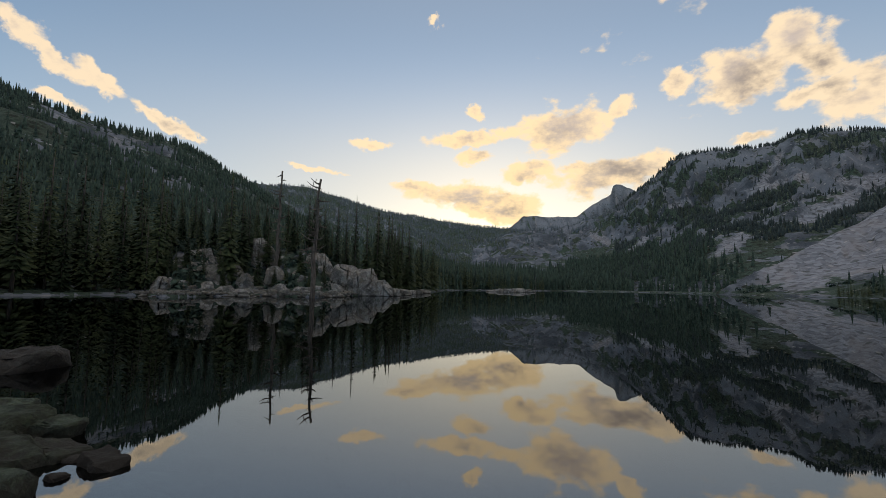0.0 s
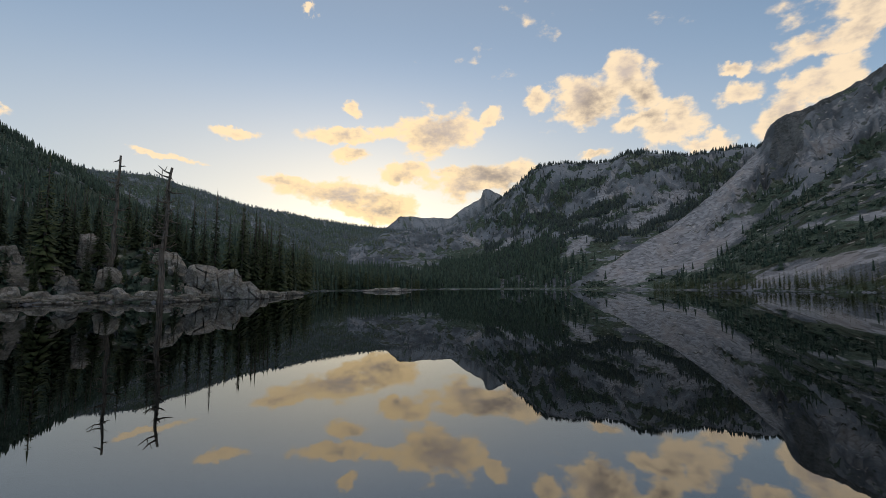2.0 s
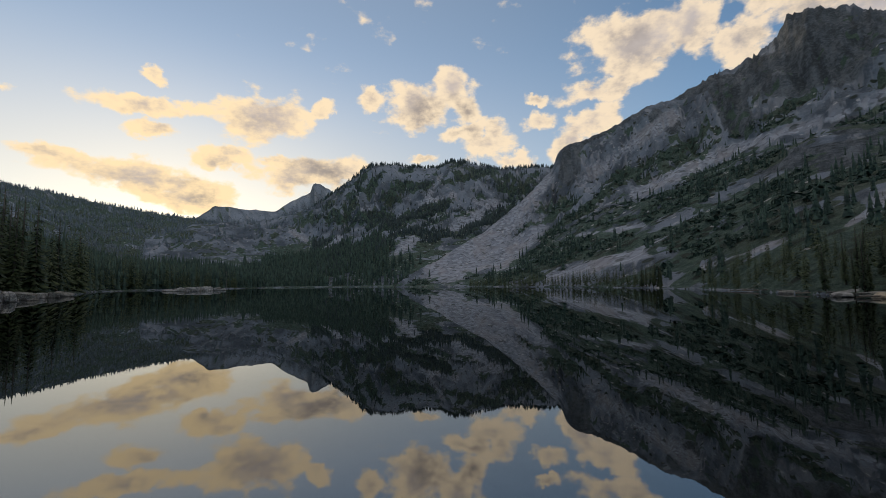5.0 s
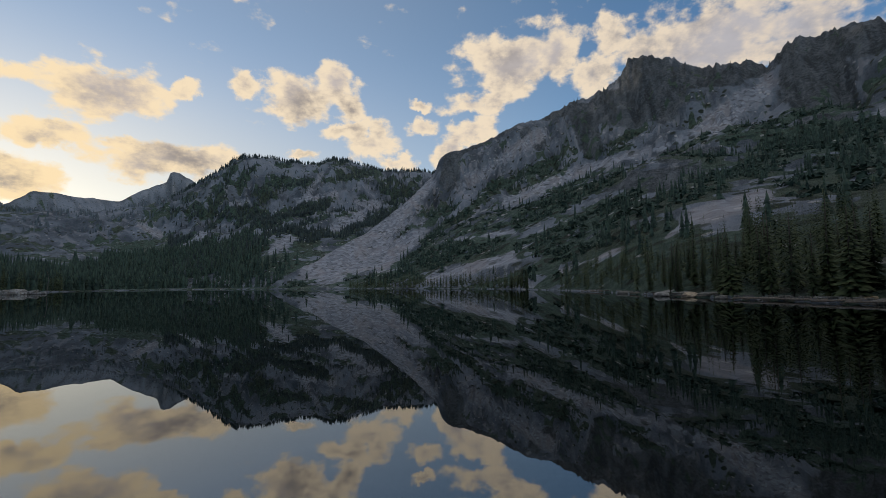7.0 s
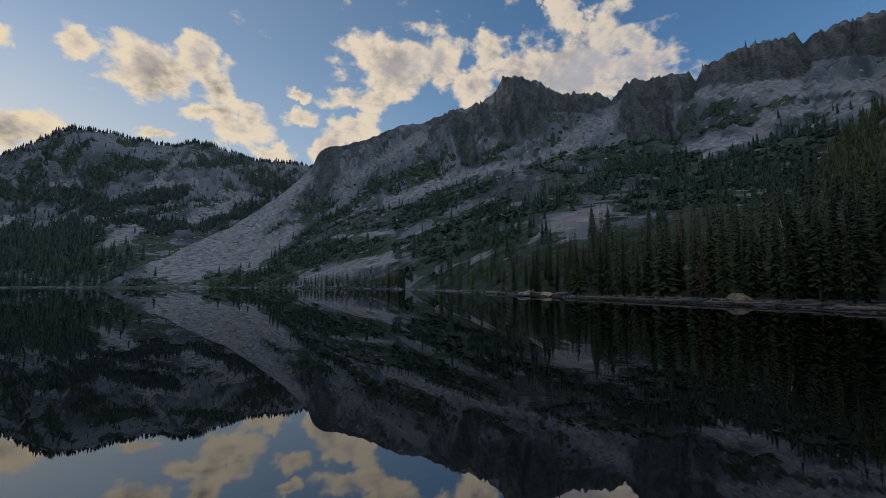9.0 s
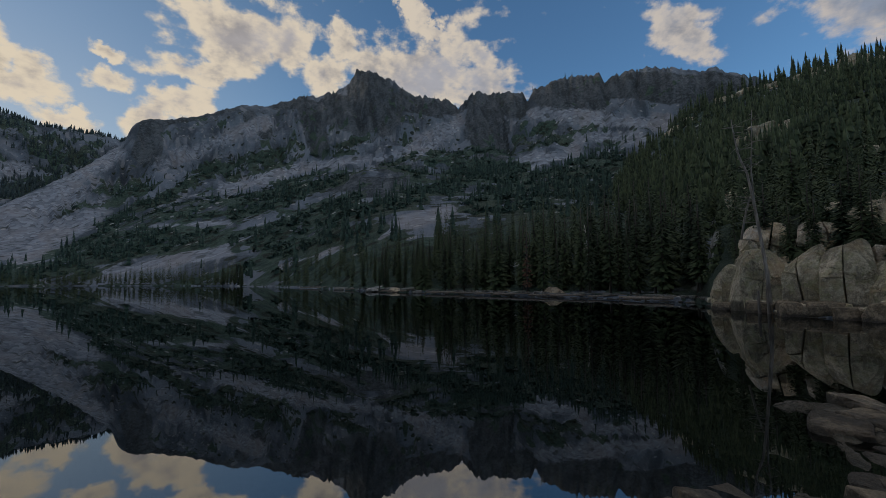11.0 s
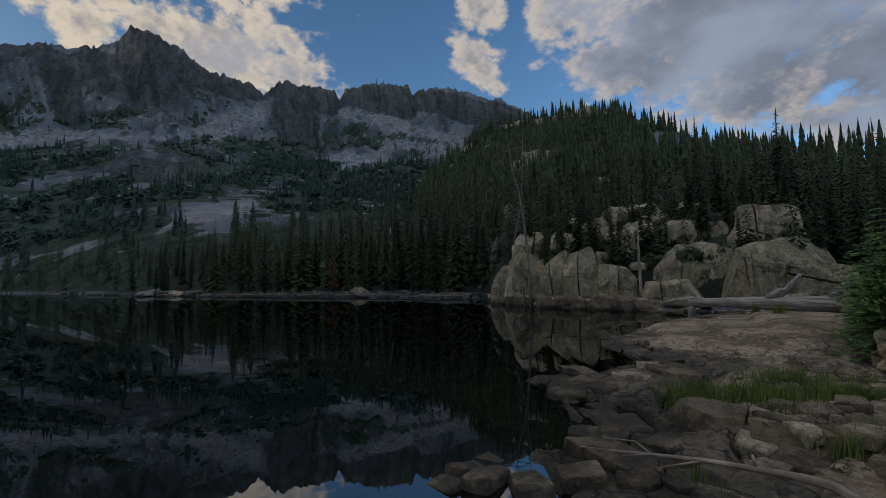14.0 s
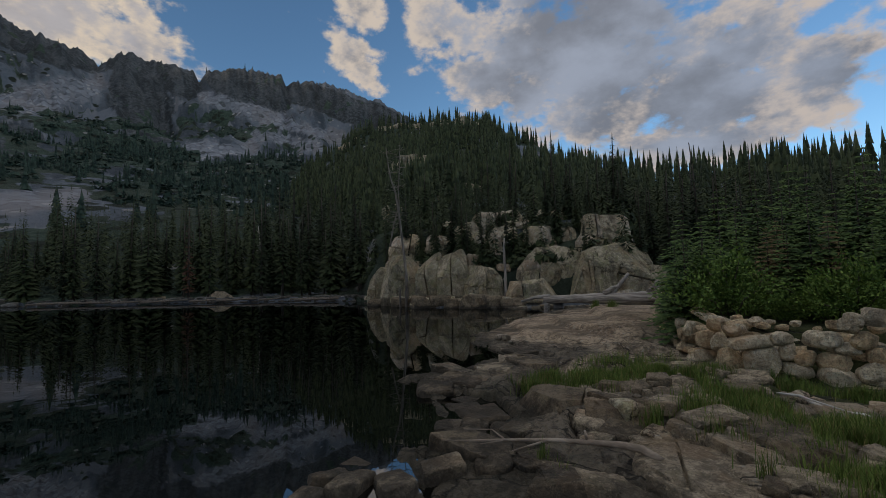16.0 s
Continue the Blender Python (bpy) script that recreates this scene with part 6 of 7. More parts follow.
def jointed_ledge():
    """Angular blocks split off the bedrock along the water."""
    rng = random.Random(5)
    line = [(3.1, -2.95), (3.75, -3.6), (4.6, -4.25), (5.6, -4.95), (5.6, -5.6), (5.45, -6.3), (5.5, -7.0), (6.4, -7.75)]
    k = 0
    for (x1, y1), (x2, y2) in zip(line[:-1], line[1:]):
        steps = max(2, int(math.hypot(x2 - x1, y2 - y1) / 0.42))
        for i in range(steps):
            for row in range(2):
                t = (i + rng.random()) / steps
                off = row * 0.5 + rng.uniform(-0.15, 0.3)
                x, y = x1 + (x2 - x1) * t - off * 0.75, y1 + (y2 - y1) * t - off * 0.45 * (1 if y1 > -5.4 else 0.1)
                w = rng.uniform(0.32, 0.8)
                z = float(height(np.array(x), np.array(y)))
                stone("ledge_rock", "dark angular granite block split from the ledge", x, y, z + rng.uniform(-0.1, -0.02), (w, w * rng.uniform(0.55, 0.9), rng.uniform(0.22, 0.36)),
                      rng.choice((GRANITE_DARK, GRANITE_DARK, GRANITE_LEDGE)), 500 + k, rng.uniform(-60, 20), (rng.uniform(-8, 8), rng.uniform(-8, 8)), 2, 0.12, 9, "ledge rocks")
                k += 1
    for x, y, z, w in ((3.66, -2.0, -0.07, 0.36), (3.38, -2.05, -0.05, 0.42), (3.1, -2.3, -0.05, 0.45), (3.5, -1.75, -0.1, 0.3), (3.0, -2.7, 0.0, 0.4), (3.75, -2.25, -0.14, 0.4)):
        k += 1
        stone("ledge_rock", "dark angular granite block at the water's edge", x, y, z, (w, w * 0.7, 0.3), GRANITE_LEDGE, 700 + k, 40 * k, (4, -6), 2, 0.08, 9, "ledge rocks")


jointed_ledge()

# fitting plates of bedrock, parted by joints: x, y, width
BEDROCK = [(3.58, -3.52, 0.75), (2.75, -3.51, 0.81), (2.96, -4.6, 1.23), (3.95, -4.57, 0.99), (2.39, -2.49, 0.58), (1.97, -3.03, 0.83), (2.33, -4.65, 0.94), (1.61, -3.23, 0.78), (2.91, -1.92, 0.7), (1.55, -4.12, 1.0), (1.17, -4.66, 1.17), (1.21, -3.65, 1.12), (4.56, -5.57, 1.4), (2.4, -3.3, 0.68), (0.82, -4.69, 1.23)]
_plates = []
for _x, _y, _w in BEDROCK:
    _z = float(height(np.array(_x), np.array(_y)))
    _plates.append((math.degrees(math.atan2(_x, _y)) % 360, math.hypot(_x, _y), _w, _z - 0.30, _z + 0.07, 6.0, 2, 0))
jointed("bedrock_ledge", "dark jointed granite ledge shelving into the lake", _plates, (GRANITE_DARK, GRANITE_DARK, GRANITE_LEDGE), 41, 0.016, 8.0, 0.8, 3)

# pale loose stones on the bedrock
for _k, (_x, _y, _w) in enumerate(((2.6, -4.9, 0.55), (2.35, -5.3, 0.42), (2.0, -4.95, 0.6), (1.75, -5.3, 0.45), (2.85, -5.5, 0.35), (1.5, -4.7, 0.7), (2.2, -4.4, 0.8), (1.2, -4.3, 0.7),
                                   (0.9, -4.6, 0.5), (1.8, -4.2, 0.6), (0.7, -5.7, 0.9), (1.25, -6.35, 0.8), (1.6, -6.5, 0.6), (2.5, -3.4, 0.6), (1.9, -3.2, 0.7), (1.3, -3.5, 0.8), (0.7, -4.0, 0.7))):
    _z = float(height(np.array(_x), np.array(_y)))
    stone("flat_stone", "flat pale granite stone bedded in the shore", _x, _y, _z - 0.02, (_w * 0.8, _w * 0.5, 0.16), GRANITE_DARK if _x > 2.1 else GRANITE_LEDGE, 800 + _k, _k * 47, (3, -4), 1, 0.12, 10, "flat stones")
for _k, (_x, _y, _w) in enumerate(((6.85, -8.35, 0.22), (7.25, -8.6, 0.2), (6.5, -8.1, 0.14), (5.2, -5.6, 0.1), (4.2, -5.6, 0.12))):
    _z = float(height(np.array(_x), np.array(_y)))
    stone("white_stone", "small white angular stone lying on the ledge", _x, _y, max(_z, 0.0) + 0.07, (_w, _w * 0.7, _w * 0.6), GRANITE_PALE, 850 + _k, _k * 70, (10, 8), 1, 0.06, 5)

_rng = random.Random(31)
for _k in range(60):
    _x = _rng.uniform(0.3, 2.9)
    _y = _rng.uniform(-6.4, -3.0) - 0.25 * _x
    _w = _rng.choice((_rng.uniform(0.08, 0.16), _rng.uniform(0.16, 0.42)))
    _z = float(height(np.array(_x), np.array(_y)))
    if _z > 0.04:
        stone("loose_stone", "small grey angular stone lying on the bedrock", _x, _y, _z + 0.02, (_w, _w * _rng.uniform(0.5, 0.9), _w * _rng.uniform(0.3, 0.6)), _rng.choice((GRANITE_LEDGE, GRANITE_LEDGE, GRANITE, GRANITE_DARK)), 1500 + _k, _rng.uniform(0, 360), (6, -5), 1, 0.12, 9, "loose stones")

# the dry stone bank: x, y, z of the middle, width, height
BANK = [(3.21, -9.11, 0.35, 0.26, 0.31), (2.80, -8.37, 0.69, 0.22, 0.25), (2.37, -7.67, 0.62, 0.27, 0.29), (1.99, -7.29, 0.40, 0.36, 0.37), (1.60, -7.26, 0.44, 0.39, 0.41), (1.72, -7.24, 0.70, 0.50, 0.18),
        (1.18, -7.35, 0.54, 0.26, 0.20), (1.25, -7.34, 0.36, 0.32, 0.18), (0.89, -7.42, 0.51, 0.32, 0.22), (0.92, -7.41, 0.76, 0.24, 0.26), (0.75, -7.45, 0.96, 0.20, 0.21), (0.60, -7.48, 0.80, 0.29, 0.20),
        (0.57, -7.49, 0.41, 0.28, 0.27), (0.84, -7.43, 0.31, 0.43, 0.31)]
BANK_2 = [(2.14, -7.44, 0.63, 0.21, 0.27), (1.34, -7.32, 0.61, 0.20, 0.26), (0.51, -7.50, 1.08, 0.26, 0.21), (0.69, -7.46, 1.04, 0.20, 0.18), (2.57, -7.95, 0.22, 0.31, 0.31), (3.17, -9.03, 0.67, 0.19, 0.25),
          (1.07, -7.38, 0.79, 0.22, 0.21), (0.77, -7.44, 0.68, 0.25, 0.15), (1.40, -7.31, 0.77, 0.27, 0.17), (0.55, -7.49, 0.16, 0.33, 0.23), (0.51, -7.50, 0.62, 0.19, 0.18), (2.22, -7.52, 0.87, 0.17, 0.20),
          (1.88, -7.20, 0.85, 0.26, 0.17)]


def stone_bank():
    root = new("stone_bank")
    root.location = (1.6, -7.4, 0.3)
    rng = random.Random(9)
    rows = [(x, y, z, w, w * 0.8, h) for x, y, z, w, h in BANK + BANK_2]
    pts = WALL_LINE[2:]
    for (x1, y1), (x2, y2) in zip(pts[:-1], pts[1:]):
        steps = int(math.hypot(x2 - x1, y2 - y1) / 0.2) + 1
        visible = min(x1, x2) < 0.4 or max(x1, x2) > 3.0
        for i in range(steps):
            t = (i + rng.uniform(0, 0.6)) / steps
            x, y = x1 + (x2 - x1) * t, y1 + (y2 - y1) * t
            nx, ny = (y1 - y2), (x2 - x1)
            m = math.hypot(nx, ny)
            for j in range(4):
                back = 0.3 + 0.08 * j if not visible else 0.08 * j + rng.uniform(-0.05, 0.1)
                w = rng.choice((rng.uniform(0.12, 0.2), rng.uniform(0.2, 0.38)))
                rows.append((x + nx / m * back, y + ny / m * back, (0.32 if x < 3.4 else 0.4) + 0.19 * j + rng.uniform(-0.04, 0.04), w, w * 0.75, w * rng.uniform(0.5, 0.75)))
    for k, (x, y, z, a, b, c) in enumerate(rows):
        ob = part("bank_stone", rock_mesh("bank_stone", 900 + k, (a * 1.05, b, c * 1.05), rng.choice((GRANITE_TAN, GRANITE_TAN, GRANITE_BUFF, GRANITE_BUFF)), 3 if k < len(BANK + BANK_2) else 2, 12, rng.choice((3.0, 4.0, 5.0)), 0.05), root)
        ob.matrix_world = pose(x, y, z, rng.uniform(-10, 10), rng.uniform(-12, 12), 10 + rng.uniform(-30, 30))
        ob.matrix_parent_inverse = Matrix.Translation(-root.location)
    tagged(root, "bank of rounded tan and grey stones under the bushes", "stone wall")


stone_bank()


# ---- dead wood ----
def place(ob, a, d, sink=0.1, turn=0.0):
    ob.matrix_world = Matrix.Translation(at_bearing(a, d, sink)) @ pose(0, 0, 0, 0, 0, turn)
    return ob


tagged(place(snag("dead_tree", EYE + 82 * math.tan(radians(14.2)) - at_bearing(-21.4, 82)[2], (0.01, 0.01), 20, 2, SNAG_WOOD, 0.020), -21.4, 82), "bare grey dead tree among green firs", "tree")
_t = snag("dead_tree", 16.8, (0.03, 0.0), 34, 3, SNAG_WOOD, 0.023)
_t.location = bearing(-16.9) * 61.5
_t.location.z = -0.3
tagged(_t, "bare twisted dead tree at the water's edge", "tree")
tagged(place(snag("dead_tree", 12.0, (0.01, 0.0), 5, 4, SNAG_WOOD, 0.010), 12.2, 207), "thin bare dead trunk on the rock islet", "tree")


def bent_snag(label, stems, limbs, seed, mat):
    """A crooked dead tree: stems as rows of (bearing, distance, elevation, radius), with thin limbs up their length."""
    rng = np.random.default_rng(seed)
    root = new("dead_tree")
    pts = [[(bearing(a) * d) + Vector((0, 0, EYE + d * math.tan(radians(e)))) for a, d, e, r in st] for st in stems]
    root.location = pts[0][0]
    for st, row in zip(stems, pts):
        rel = [p - root.location for p in row]
        part("trunk", tube_mesh("trunk", [(rel, [q[3] for q in st])], mat), root)
        for _ in range(limbs):
            i = rng.uniform(0.35, 0.98) * (len(rel) - 1)
            p = rel[int(i)].lerp(rel[min(int(i) + 1, len(rel) - 1)], i % 1)
            u = Vector((*rng.normal(0, 1, 2), 0)).normalized()
            r = rng.uniform(0.25, 0.75)
            bend = rng.uniform(-0.4, 0.6)
            part("limb", tube_mesh("limb", [([p, p + u * r * 0.5 + Vector((0, 0, bend * r * 0.3)), p + u * r + Vector((0, 0, bend * r))], [0.022, 0.014, 0.005])], mat), root)
    return tagged(root, label, "tree")


CLIFF_SNAG = (((128.07, 25.0, -4.14, 0.099), (127.95, 25.1, 0.08, 0.087), (127.61, 25.2, 3.64, 0.076), (127.13, 25.3, 7.92, 0.064), (126.70, 25.3, 11.10, 0.053), (126.09, 25.4, 12.86, 0.042), (125.74, 25.5, 14.94, 0.030), (125.53, 25.6, 16.98, 0.019)),
              ((127.24, 25.3, 6.50, 0.050), (127.06, 25.4, 11.44, 0.037), (127.27, 25.5, 14.20, 0.025), (127.42, 25.6, 17.60, 0.012)),
              ((125.87, 25.6, 4.04, 0.056), (126.31, 25.5, 6.52, 0.043), (126.86, 25.4, 8.63, 0.031)))
bent_snag("leaning bleached dead tree with a forked crooked top", CLIFF_SNAG, 24, 5, GREY_WOOD)
_t = snag("dead_tree", 2.9, (0.02, 0.0), 3, 7, DEADWOOD, 0.034)
_t.location = bearing(141.0) * 24.0
_t.location.z = 0.8
tagged(_t, "short bleached dead trunk on a granite ledge", "tree")
tagged(place(snag("dead_tree", 6.2, (0.03, 0.02), 9, 6, DEADWOOD, 0.012), 109.9, 44), "pale bare dead trunk in the shore wood", "tree")
tagged(place(snag("dead_tree", 9.6, (0.015, 0.0), 14, 8, SNAG_WOOD, 0.011), 163.5, 45), "bare dead tree over the wood behind the bank", "tree")
tagged(place(snag("dead_tree", 8.0, (0.02, 0.01), 18, 9, SNAG_WOOD, 0.012), 150.0, 70), "bare dead tree on the skyline of the hill", "tree")
for _a, _d, _h, _s in ((127.9, 24.5, 1.3, 1), (127.1, 24.6, 1.15, 2)):
    _t = snag("dead_stump", _h, (0.02, 0.0), 0, 40 + _s, SNAG_WOOD, 0.085)
    _t.location = bearing(_a) * _d
    _t.location.z = -0.1
    tagged(_t, "broken grey stump standing in shallow water", "stump")


def log(name, label, points, radii, mat, stubs=(), category="log"):
    root = new(name)
    root.location = points[0]
    rel = [Vector(p) - Vector(points[0]) for p in points]
    part("trunk", tube_mesh("trunk", [(rel, radii)], mat), root)
    for pts, rad in stubs:
        part("branch", tube_mesh("branch", [([Vector(p) - Vector(points[0]) for p in pts], rad)], mat), root)
    return tagged(root, label, category)


log("fallen_log", "weathered grey log lying across the bedrock",
    [(10.5, -15.5, 0.6), (9.4, -15.6, 0.66), (8.2, -15.75, 0.68), (7.2, -15.85, 0.7), (6.3, -15.95, 0.74)], [0.17, 0.19, 0.21, 0.23, 0.27], LOG_WOOD,
    [([(8.0, -15.75, 0.85), (7.7, -15.8, 1.1), (7.5, -15.8, 1.16)], [0.14, 0.1, 0.03]), ([(6.4, -15.9, 0.9), (6.2, -15.95, 1.2), (6.15, -15.9, 1.35)], [0.16, 0.1, 0.04]),
     ([(6.5, -15.85, 0.7), (6.1, -15.7, 0.75), (5.9, -15.6, 0.95)], [0.15, 0.1, 0.04]), ([(6.4, -15.95, 0.6), (6.1, -16.2, 0.5), (5.9, -16.3, 0.35)], [0.15, 0.1, 0.05]),
     ([(10.3, -15.5, 0.75), (10.9, -15.4, 0.7), (11.7, -15.5, 0.5)], [0.1, 0.08, 0.05]), ([(10.4, -15.5, 0.5), (10.45, -15.5, 0.2), (10.45, -15.5, -0.3)], [0.13, 0.13, 0.13])])
log("leaning_branch", "short tan broken branch leaning on the rocks", [(9.3, -18.8, 0.5), (9.0, -18.9, 1.0), (8.5, -19.0, 1.6)], [0.11, 0.1, 0.07], DEADWOOD)


def ground_line(points, lift):
    return [(x, y, max(0.14, float(height(np.array(x), np.array(y)))) + lift) for x, y in points]


_g = ground_line([(2.95, -2.98), (2.72, -3.22), (2.45, -3.47), (2.18, -3.66), (1.92, -3.72), (1.74, -3.72), (1.58, -3.69)], 0.10)
log("driftwood_stick", "long bleached driftwood stick with a forked end", _g, [0.009, 0.014, 0.019, 0.024, 0.029, 0.034, 0.038], STICK_WOOD,
    [([_g[0], (_g[0][0] + 0.22, _g[0][1] + 0.12, _g[0][2] - 0.02)], [0.008, 0.003]), ([_g[1], (_g[1][0] + 0.2, _g[1][1] - 0.05, _g[1][2] + 0.03), (_g[1][0] + 0.42, _g[1][1] + 0.1, _g[1][2] + 0.02)], [0.009, 0.006, 0.003]),
     ([_g[2], (_g[2][0] + 0.16, _g[2][1] + 0.3, _g[2][2] - 0.05)], [0.011, 0.006]), ([_g[3], (_g[3][0] + 0.03, _g[3][1] - 0.02, _g[3][2] + 0.09)], [0.016, 0.009]),
     ([_g[1], (_g[1][0] + 0.1, _g[1][1] + 0.22, _g[1][2])], [0.007, 0.003])], "stick")
_g = ground_line([(1.25, -6.0), (1.05, -5.9), (0.8, -5.75), (0.55, -5.52), (0.25, -5.28), (-0.3, -4.9)], 0.09)
log("white_branch", "peeled white branch lying on the grass and rock", _g, [0.01, 0.016, 0.022, 0.026, 0.03, 0.034], BLEACHED,
    [([_g[1], (0.88, -5.66, _g[1][2] + 0.02), (0.68, -5.5, _g[1][2] + 0.02)], [0.012, 0.01, 0.006]), ([_g[2], (0.72, -5.56, _g[2][2] + 0.05), (0.5, -5.42, _g[2][2] + 0.05)], [0.014, 0.01, 0.006])], "stick")

# drift logs along the waterline under the firs
_rng = random.Random(12)
for _k in range(30):
    _a = _rng.uniform(74, 122)
    (_s,) = along(FAR_SHORE, _a)
    _p = bearing(_a) * (float(_s) + _rng.uniform(-0.3, 0.9))
    _u = bearing(_a + 90 + _rng.uniform(-22, 22)) * _rng.uniform(0.8, 2.6)
    _z = 0.18
    log("drift_log", "brown drift log stranded along the waterline", [(_p.x - _u.x, _p.y - _u.y, _z), (_p.x, _p.y, _z + 0.06), (_p.x + _u.x, _p.y + _u.y, _z + _rng.uniform(0, 0.2))],
        [0.085, 0.07, 0.04], DRIFT_WOOD)


# ---- young firs, bushes and grass on the bank ----
def young_fir_mesh(seed, tall, wide):
    """Boughs carrying many small sprays of needles."""
    rng = np.random.default_rng(seed)
    verts, faces = [], []
    whorls = 20
    for k in range(whorls):
        t = k / (whorls - 1)
        z = tall * (0.03 + 0.92 * t)
        reach = wide * (1 - t) ** 0.85 + 0.05 * wide
        count = int(9 - 4 * t)
        spin = rng.uniform(0, 6.28)
        for j in range(count):
            ang = spin + 6.283 * j / count + rng.normal(0, 0.25)
            r = reach * rng.uniform(0.65, 1.15)
            u = np.array((math.cos(ang), math.sin(ang), 0.0))
            side = np.array((-u[1], u[0], 0.0))
            rise = rng.uniform(-0.1, 0.25)
            twigs = max(3, int(r / wide * 11))
            for i in range(twigs):
                s = (i + 0.7) / twigs
                p = u * r * s + np.array((0, 0, z + rise * r * s - 0.22 * r * s * s))
                ln = (0.10 + 0.16 * (1 - s)) * min(1.0, r * 1.6) * rng.uniform(0.8, 1.3) + 0.03
                for sign in (-1, 1) if i < twigs - 1 else (0,):
                    way = u * 0.75 + side * sign * 0.8 + np.array((0, 0, rng.uniform(-0.25, 0.2)))
                    way /= np.linalg.norm(way)
                    wing = np.cross(way, (0, 0, 1)) * ln * 0.24
                    b = len(verts)
                    mid, tip = p + way * ln * 0.5, p + way * ln
                    verts += [p, mid + wing - (0, 0, 0.02), tip, mid - wing - (0, 0, 0.02), mid + (0, 0, ln * 0.12)]
                    faces += [(b, b + 1, b + 4), (b + 1, b + 2, b + 4), (b + 2, b + 3, b + 4), (b + 3, b, b + 4)]
    return np.array(verts), np.array(faces)


def young_fir(seed, tall, wide, mat):
    root = new("young_fir")
    v, f = young_fir_mesh(seed, tall, wide)
    part("crown", mesh_of("crown", v, f, mat), root)
    part("trunk", tube_mesh("trunk", [([(0, 0, -0.3), (0.01, 0, tall * 0.5), (0, 0, tall * 0.97)], [0.035, 0.02, 0.004])], BARK), root)
    return root


def leafy_bush(seed, size, leaves):
    """A shrub: stems from the root, each ending in a spray of small leaves."""
    rng = np.random.default_rng(seed)
    root = new("bush")
    stems, verts, faces = [], [], []
    for k in range(26):
        ang, tilt = rng.uniform(0, 6.28), rng.uniform(0.1, 1.15)
        u = Vector((math.cos(ang) * math.sin(tilt), math.sin(ang) * math.sin(tilt), math.cos(tilt)))
        ln = size * rng.uniform(0.65, 1.05)
        stems.append(([(0, 0, -0.1), u * ln * 0.5 + Vector((0, 0, 0.08)), u * ln], [0.014, 0.01, 0.004]))
        for _ in range(leaves):
            s = rng.uniform(0.35, 1.08)
            p = np.array(u * ln * s) + rng.normal(0, 0.085 * size, 3)
            if p[2] < 0.02:
                continue
            w = rng.uniform(0.020, 0.040)
            d1 = rng.normal(0, 1, 3) + np.array(u) * 1.2
            d1 /= np.linalg.norm(d1)
            d2 = np.cross(d1, rng.normal(0, 1, 3) + np.array((0, 0, 1.5)))
            d2 /= np.linalg.norm(d2)
            b = len(verts)
            verts += [p, p + d1 * w + d2 * w * 0.5, p + d1 * w * 2.1, p + d1 * w - d2 * w * 0.5]
            faces += [(b, b + 1, b + 2, b + 3)]
    part("stem", tube_mesh("stem", stems, BARK), root)
    part("leaves", mesh_of("leaves", np.array(verts), np.array(faces), BUSH), root)
    return root


_kinds = [young_fir(1, 3.0, 0.95, FIR_YOUNG), young_fir(2, 3.0, 0.8, FIR_YOUNG), young_fir(3, 3.0, 1.1, FIR_YOUNG)]
_brown = young_fir(4, 3.0, 0.75, FIR_TIRED)
# bearing, distance, height
for _k, (_a, _d, _h) in enumerate(((160.6, 11.0, 2.1), (161.8, 10.6, 1.9), (163.4, 11.4, 2.3), (165.0, 10.6, 1.7), (166.6, 11.6, 2.5), (168.6, 12.2, 2.8), (170.6, 11.6, 2.6), (172.6, 11.8, 3.0), (174.6, 10.8, 2.3),
                                   (176.2, 11.6, 2.8), (178.4, 10.8, 2.6), (180.4, 10.0, 2.2), (182.5, 10.6, 2.8), (185.5, 10.5, 3.0), (165.2, 13.4, 3.2), (171.5, 14.0, 3.6), (177.0, 13.6, 3.6), (161.5, 13.5, 2.8),
                                   (188.0, 11, 3), (180.8, 8.8, 1.2), (183.5, 8.8, 1.6), (168.0, 10.2, 1.5), (171.4, 10.0, 1.4), (176.8, 9.6, 1.5), (161.4, 9.9, 2.3), (163.2, 10.0, 1.9), (170.6, 9.5, 1.7), (172.4, 9.7, 2.1), (178.2, 9.3, 2.0))):
    _x, _y, _z = at_bearing(_a, _d, 0.05)
    _o = copy_thing(_kinds[_k % 3], pose(_x, _y, _z, 0, 0, _k * 71) @ Matrix.Scale(_h / 3.0, 4))
    tagged(_o, "bushy young green fir on the stone bank", "tree", "young firs on the bank")
for _a, _d, _h in ((169.0, 9.7, 1.7), (170.0, 11.0, 1.9), (173.8, 9.8, 1.8)):
    _x, _y, _z = at_bearing(_a, _d, 0.05)
    tagged(copy_thing(_brown, pose(_x, _y, _z, 0, 0, _a * 9) @ Matrix.Scale(_h / 3.0, 4)), "browning young fir among green ones", "tree", "young firs on the bank")
for _k, _o in enumerate(_kinds + [_brown]):
    _o.matrix_world = Matrix.Translation(at_bearing(190 + 4 * _k, 12.5, 0.05))
    tagged(_o, "bushy young green fir on the stone bank", "tree", "young firs on the bank")
_bushes = [leafy_bush(5, 1.0, 210), leafy_bush(6, 1.0, 210)]
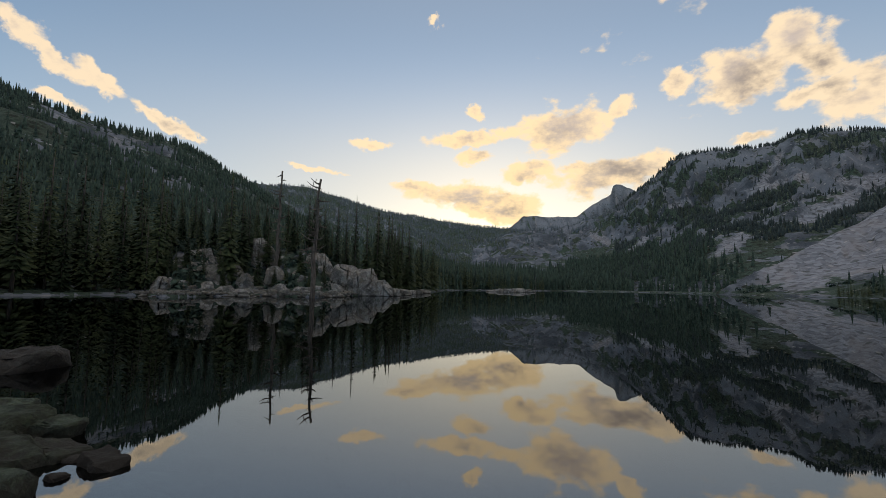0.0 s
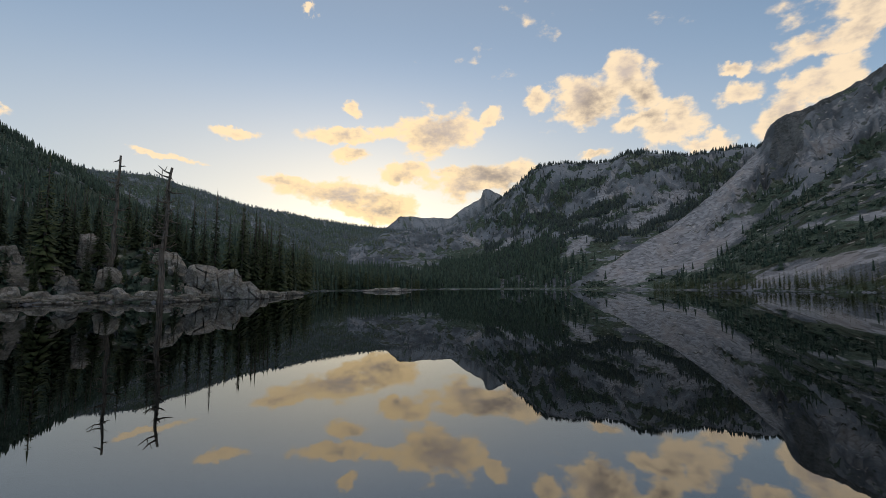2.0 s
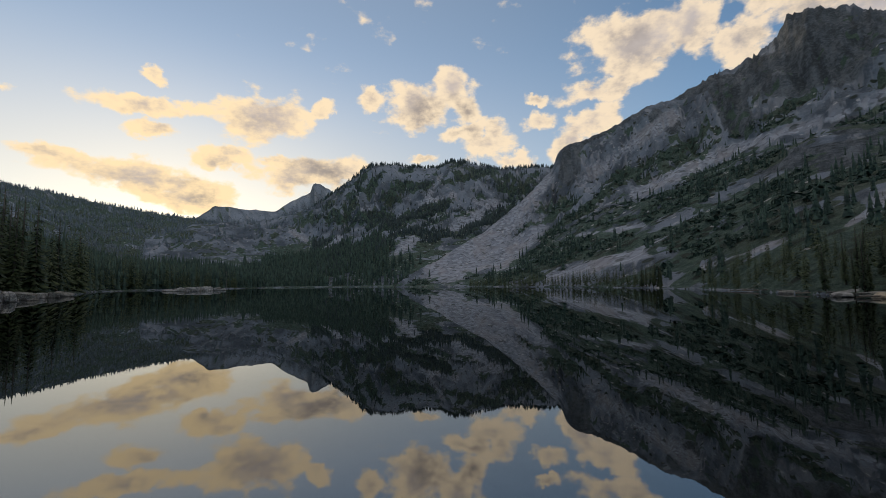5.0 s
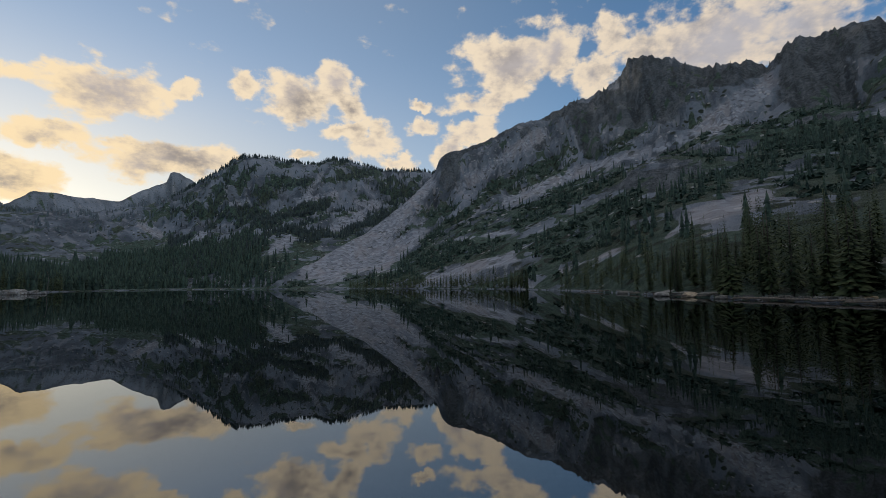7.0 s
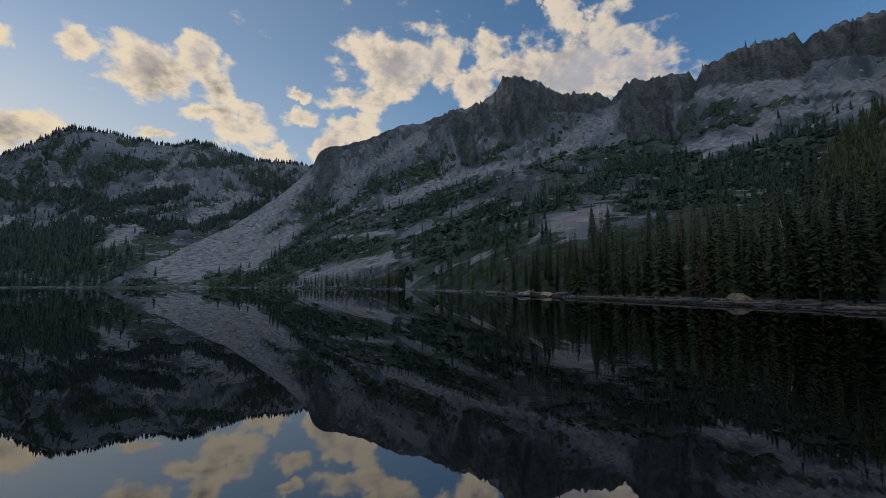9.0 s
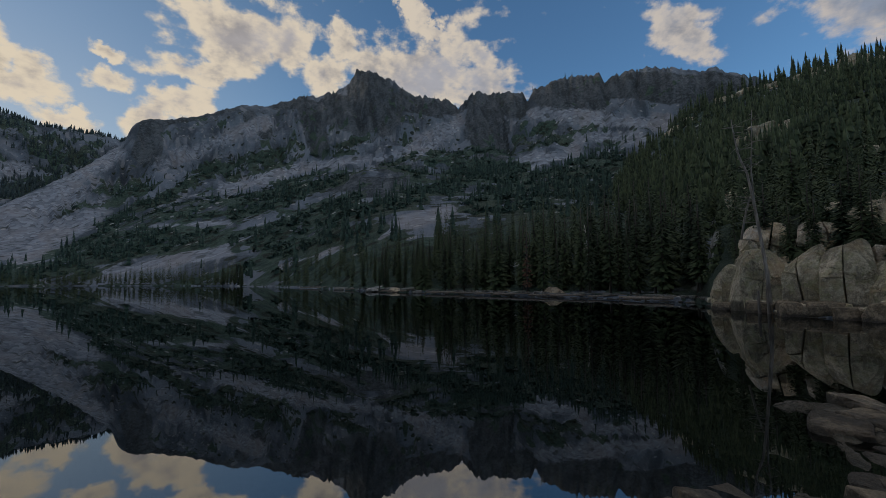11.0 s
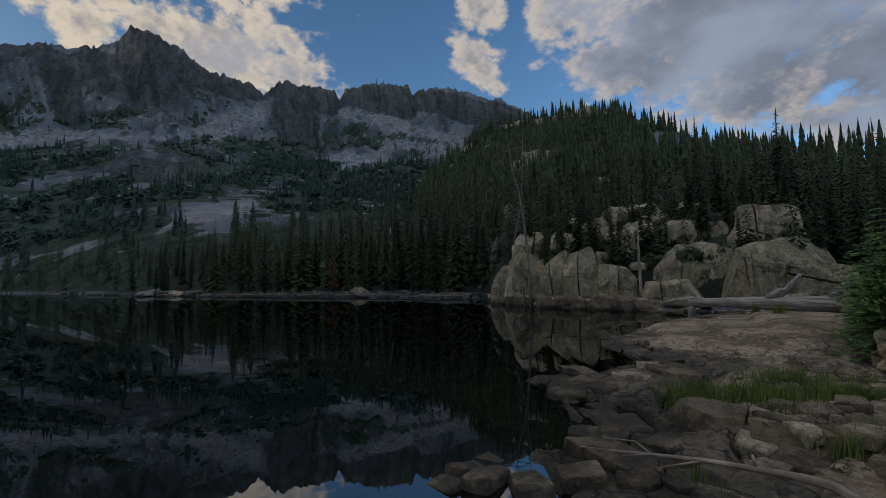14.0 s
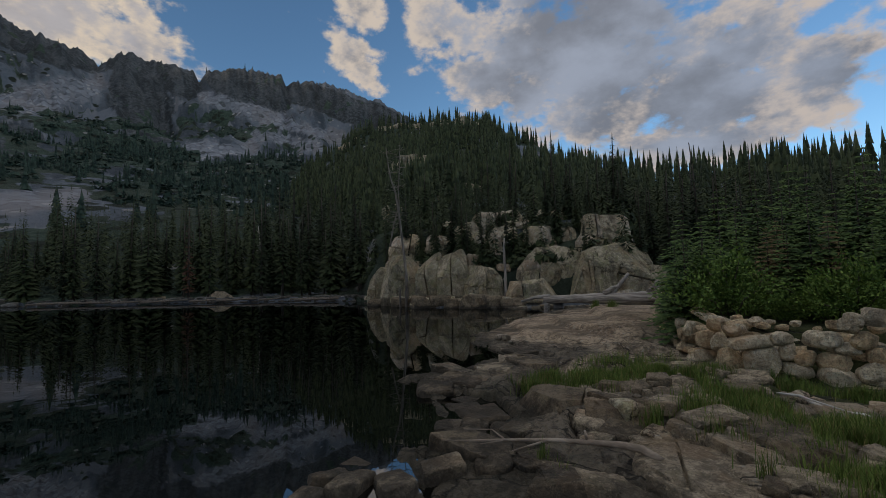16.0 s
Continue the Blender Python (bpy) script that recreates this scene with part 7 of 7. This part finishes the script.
for _k, (_a, _d, _s) in enumerate(((165.2, 9.4, 1.5), (167.0, 9.2, 1.0), (173.4, 9.0, 0.95), (175.4, 8.9, 1.15), (176.8, 8.7, 0.55), (169.6, 9.0, 0.5), (180.2, 8.5, 0.6), (162.8, 9.6, 0.45))):
    _x, _y, _z = at_bearing(_a, _d, 0.02)
    tagged(copy_thing(_bushes[_k % 2], pose(_x, _y, _z, 0, 0, _k * 53) @ Matrix.Scale(_s * 0.8, 4)), "leafy green bush hanging over the stone bank", "bush", "bushes on the bank")
for _k, _o in enumerate(_bushes):
    _o.matrix_world = Matrix.Translation(at_bearing(186 + 3 * _k, 9.2, 0.02))
    tagged(_o, "leafy green bush hanging over the stone bank", "bush", "bushes on the bank")


def grass(name, label, spots, n, seed, tall):
    """Blades round the spots (x, y, radius), joined."""
    rng = np.random.default_rng(seed)
    spots = np.array(spots)
    pick = rng.choice(len(spots), n, p=spots[:, 2] ** 2 / (spots[:, 2] ** 2).sum())
    r, t = np.abs(rng.normal(0, 0.55, n)) * spots[pick, 2], rng.uniform(0, 6.28, n)
    x, y = spots[pick, 0] + r * np.cos(t), spots[pick, 1] + r * np.sin(t)
    tuft = fbm(x * 2.2, y * 2.2, 3, 77)
    ok = rng.random(n) < smooth(tuft, 0.34, 0.56)
    x, y, tuft = x[ok], y[ok], tuft[ok]
    z = height(x, y)
    ok = z > 0.03
    x, y, z, tuft = x[ok], y[ok], z[ok], tuft[ok]
    m = len(x)
    h = rng.uniform(*tall, m) * (0.55 + tuft)
    ang = rng.uniform(0, 6.28, m)
    lean = rng.uniform(0.05, 0.6, m) * h
    w = rng.uniform(0.0018, 0.0045, m)
    dx, dy = np.cos(ang), np.sin(ang)
    v = np.empty((m, 5, 3))
    for k, (s, f, side) in enumerate(((0, 0, 1), (0, 0, -1), (0.6, 0.35, 0.8), (0.6, 0.35, -0.8), (1, 1, 0))):
        v[:, k, 0] = x + dx * lean * f - dy * w * side
        v[:, k, 1] = y + dy * lean * f + dx * w * side
        v[:, k, 2] = z - 0.01 + h * s
    f = np.array([(0, 1, 3), (0, 3, 2), (2, 3, 4)])
    faces = (f[None] + np.arange(m)[:, None, None] * 5).reshape(-1, 3)
    tagged(new(name, mesh_of(name, v.reshape(-1, 3), faces, GRASS)), label, "grass", kind="stuff")


grass("grass", "green sedge growing in pockets of the bedrock",
      [(3.4, -5.7, 0.7), (3.0, -6.2, 0.8), (2.6, -6.4, 0.75), (2.2, -6.45, 0.7), (3.8, -5.6, 0.35), (1.9, -6.0, 0.5), (1.55, -5.6, 0.55), (1.2, -5.4, 0.55), (0.85, -5.1, 0.6), (0.5, -4.8, 0.6), (0.2, -5.0, 0.6),
       (1.3, -6.9, 0.45), (0.6, -6.6, 0.4), (1.7, -5.0, 0.25), (0.4, -4.2, 0.5)], 46000, 1, (0.05, 0.16))
grass("grass_tufts", "thin dry grass tufts between ledge rocks",
      [(2.45, -3.35, 0.12), (2.15, -3.2, 0.1), (3.6, -4.9, 0.2), (4.0, -5.2, 0.2), (2.0, -4.6, 0.15), (1.4, -4.4, 0.18), (1.0, -3.8, 0.15), (4.6, -14.8, 0.2), (8.0, -15.0, 0.2), (7.0, -14.2, 0.2)], 2600, 2, (0.1, 0.26))
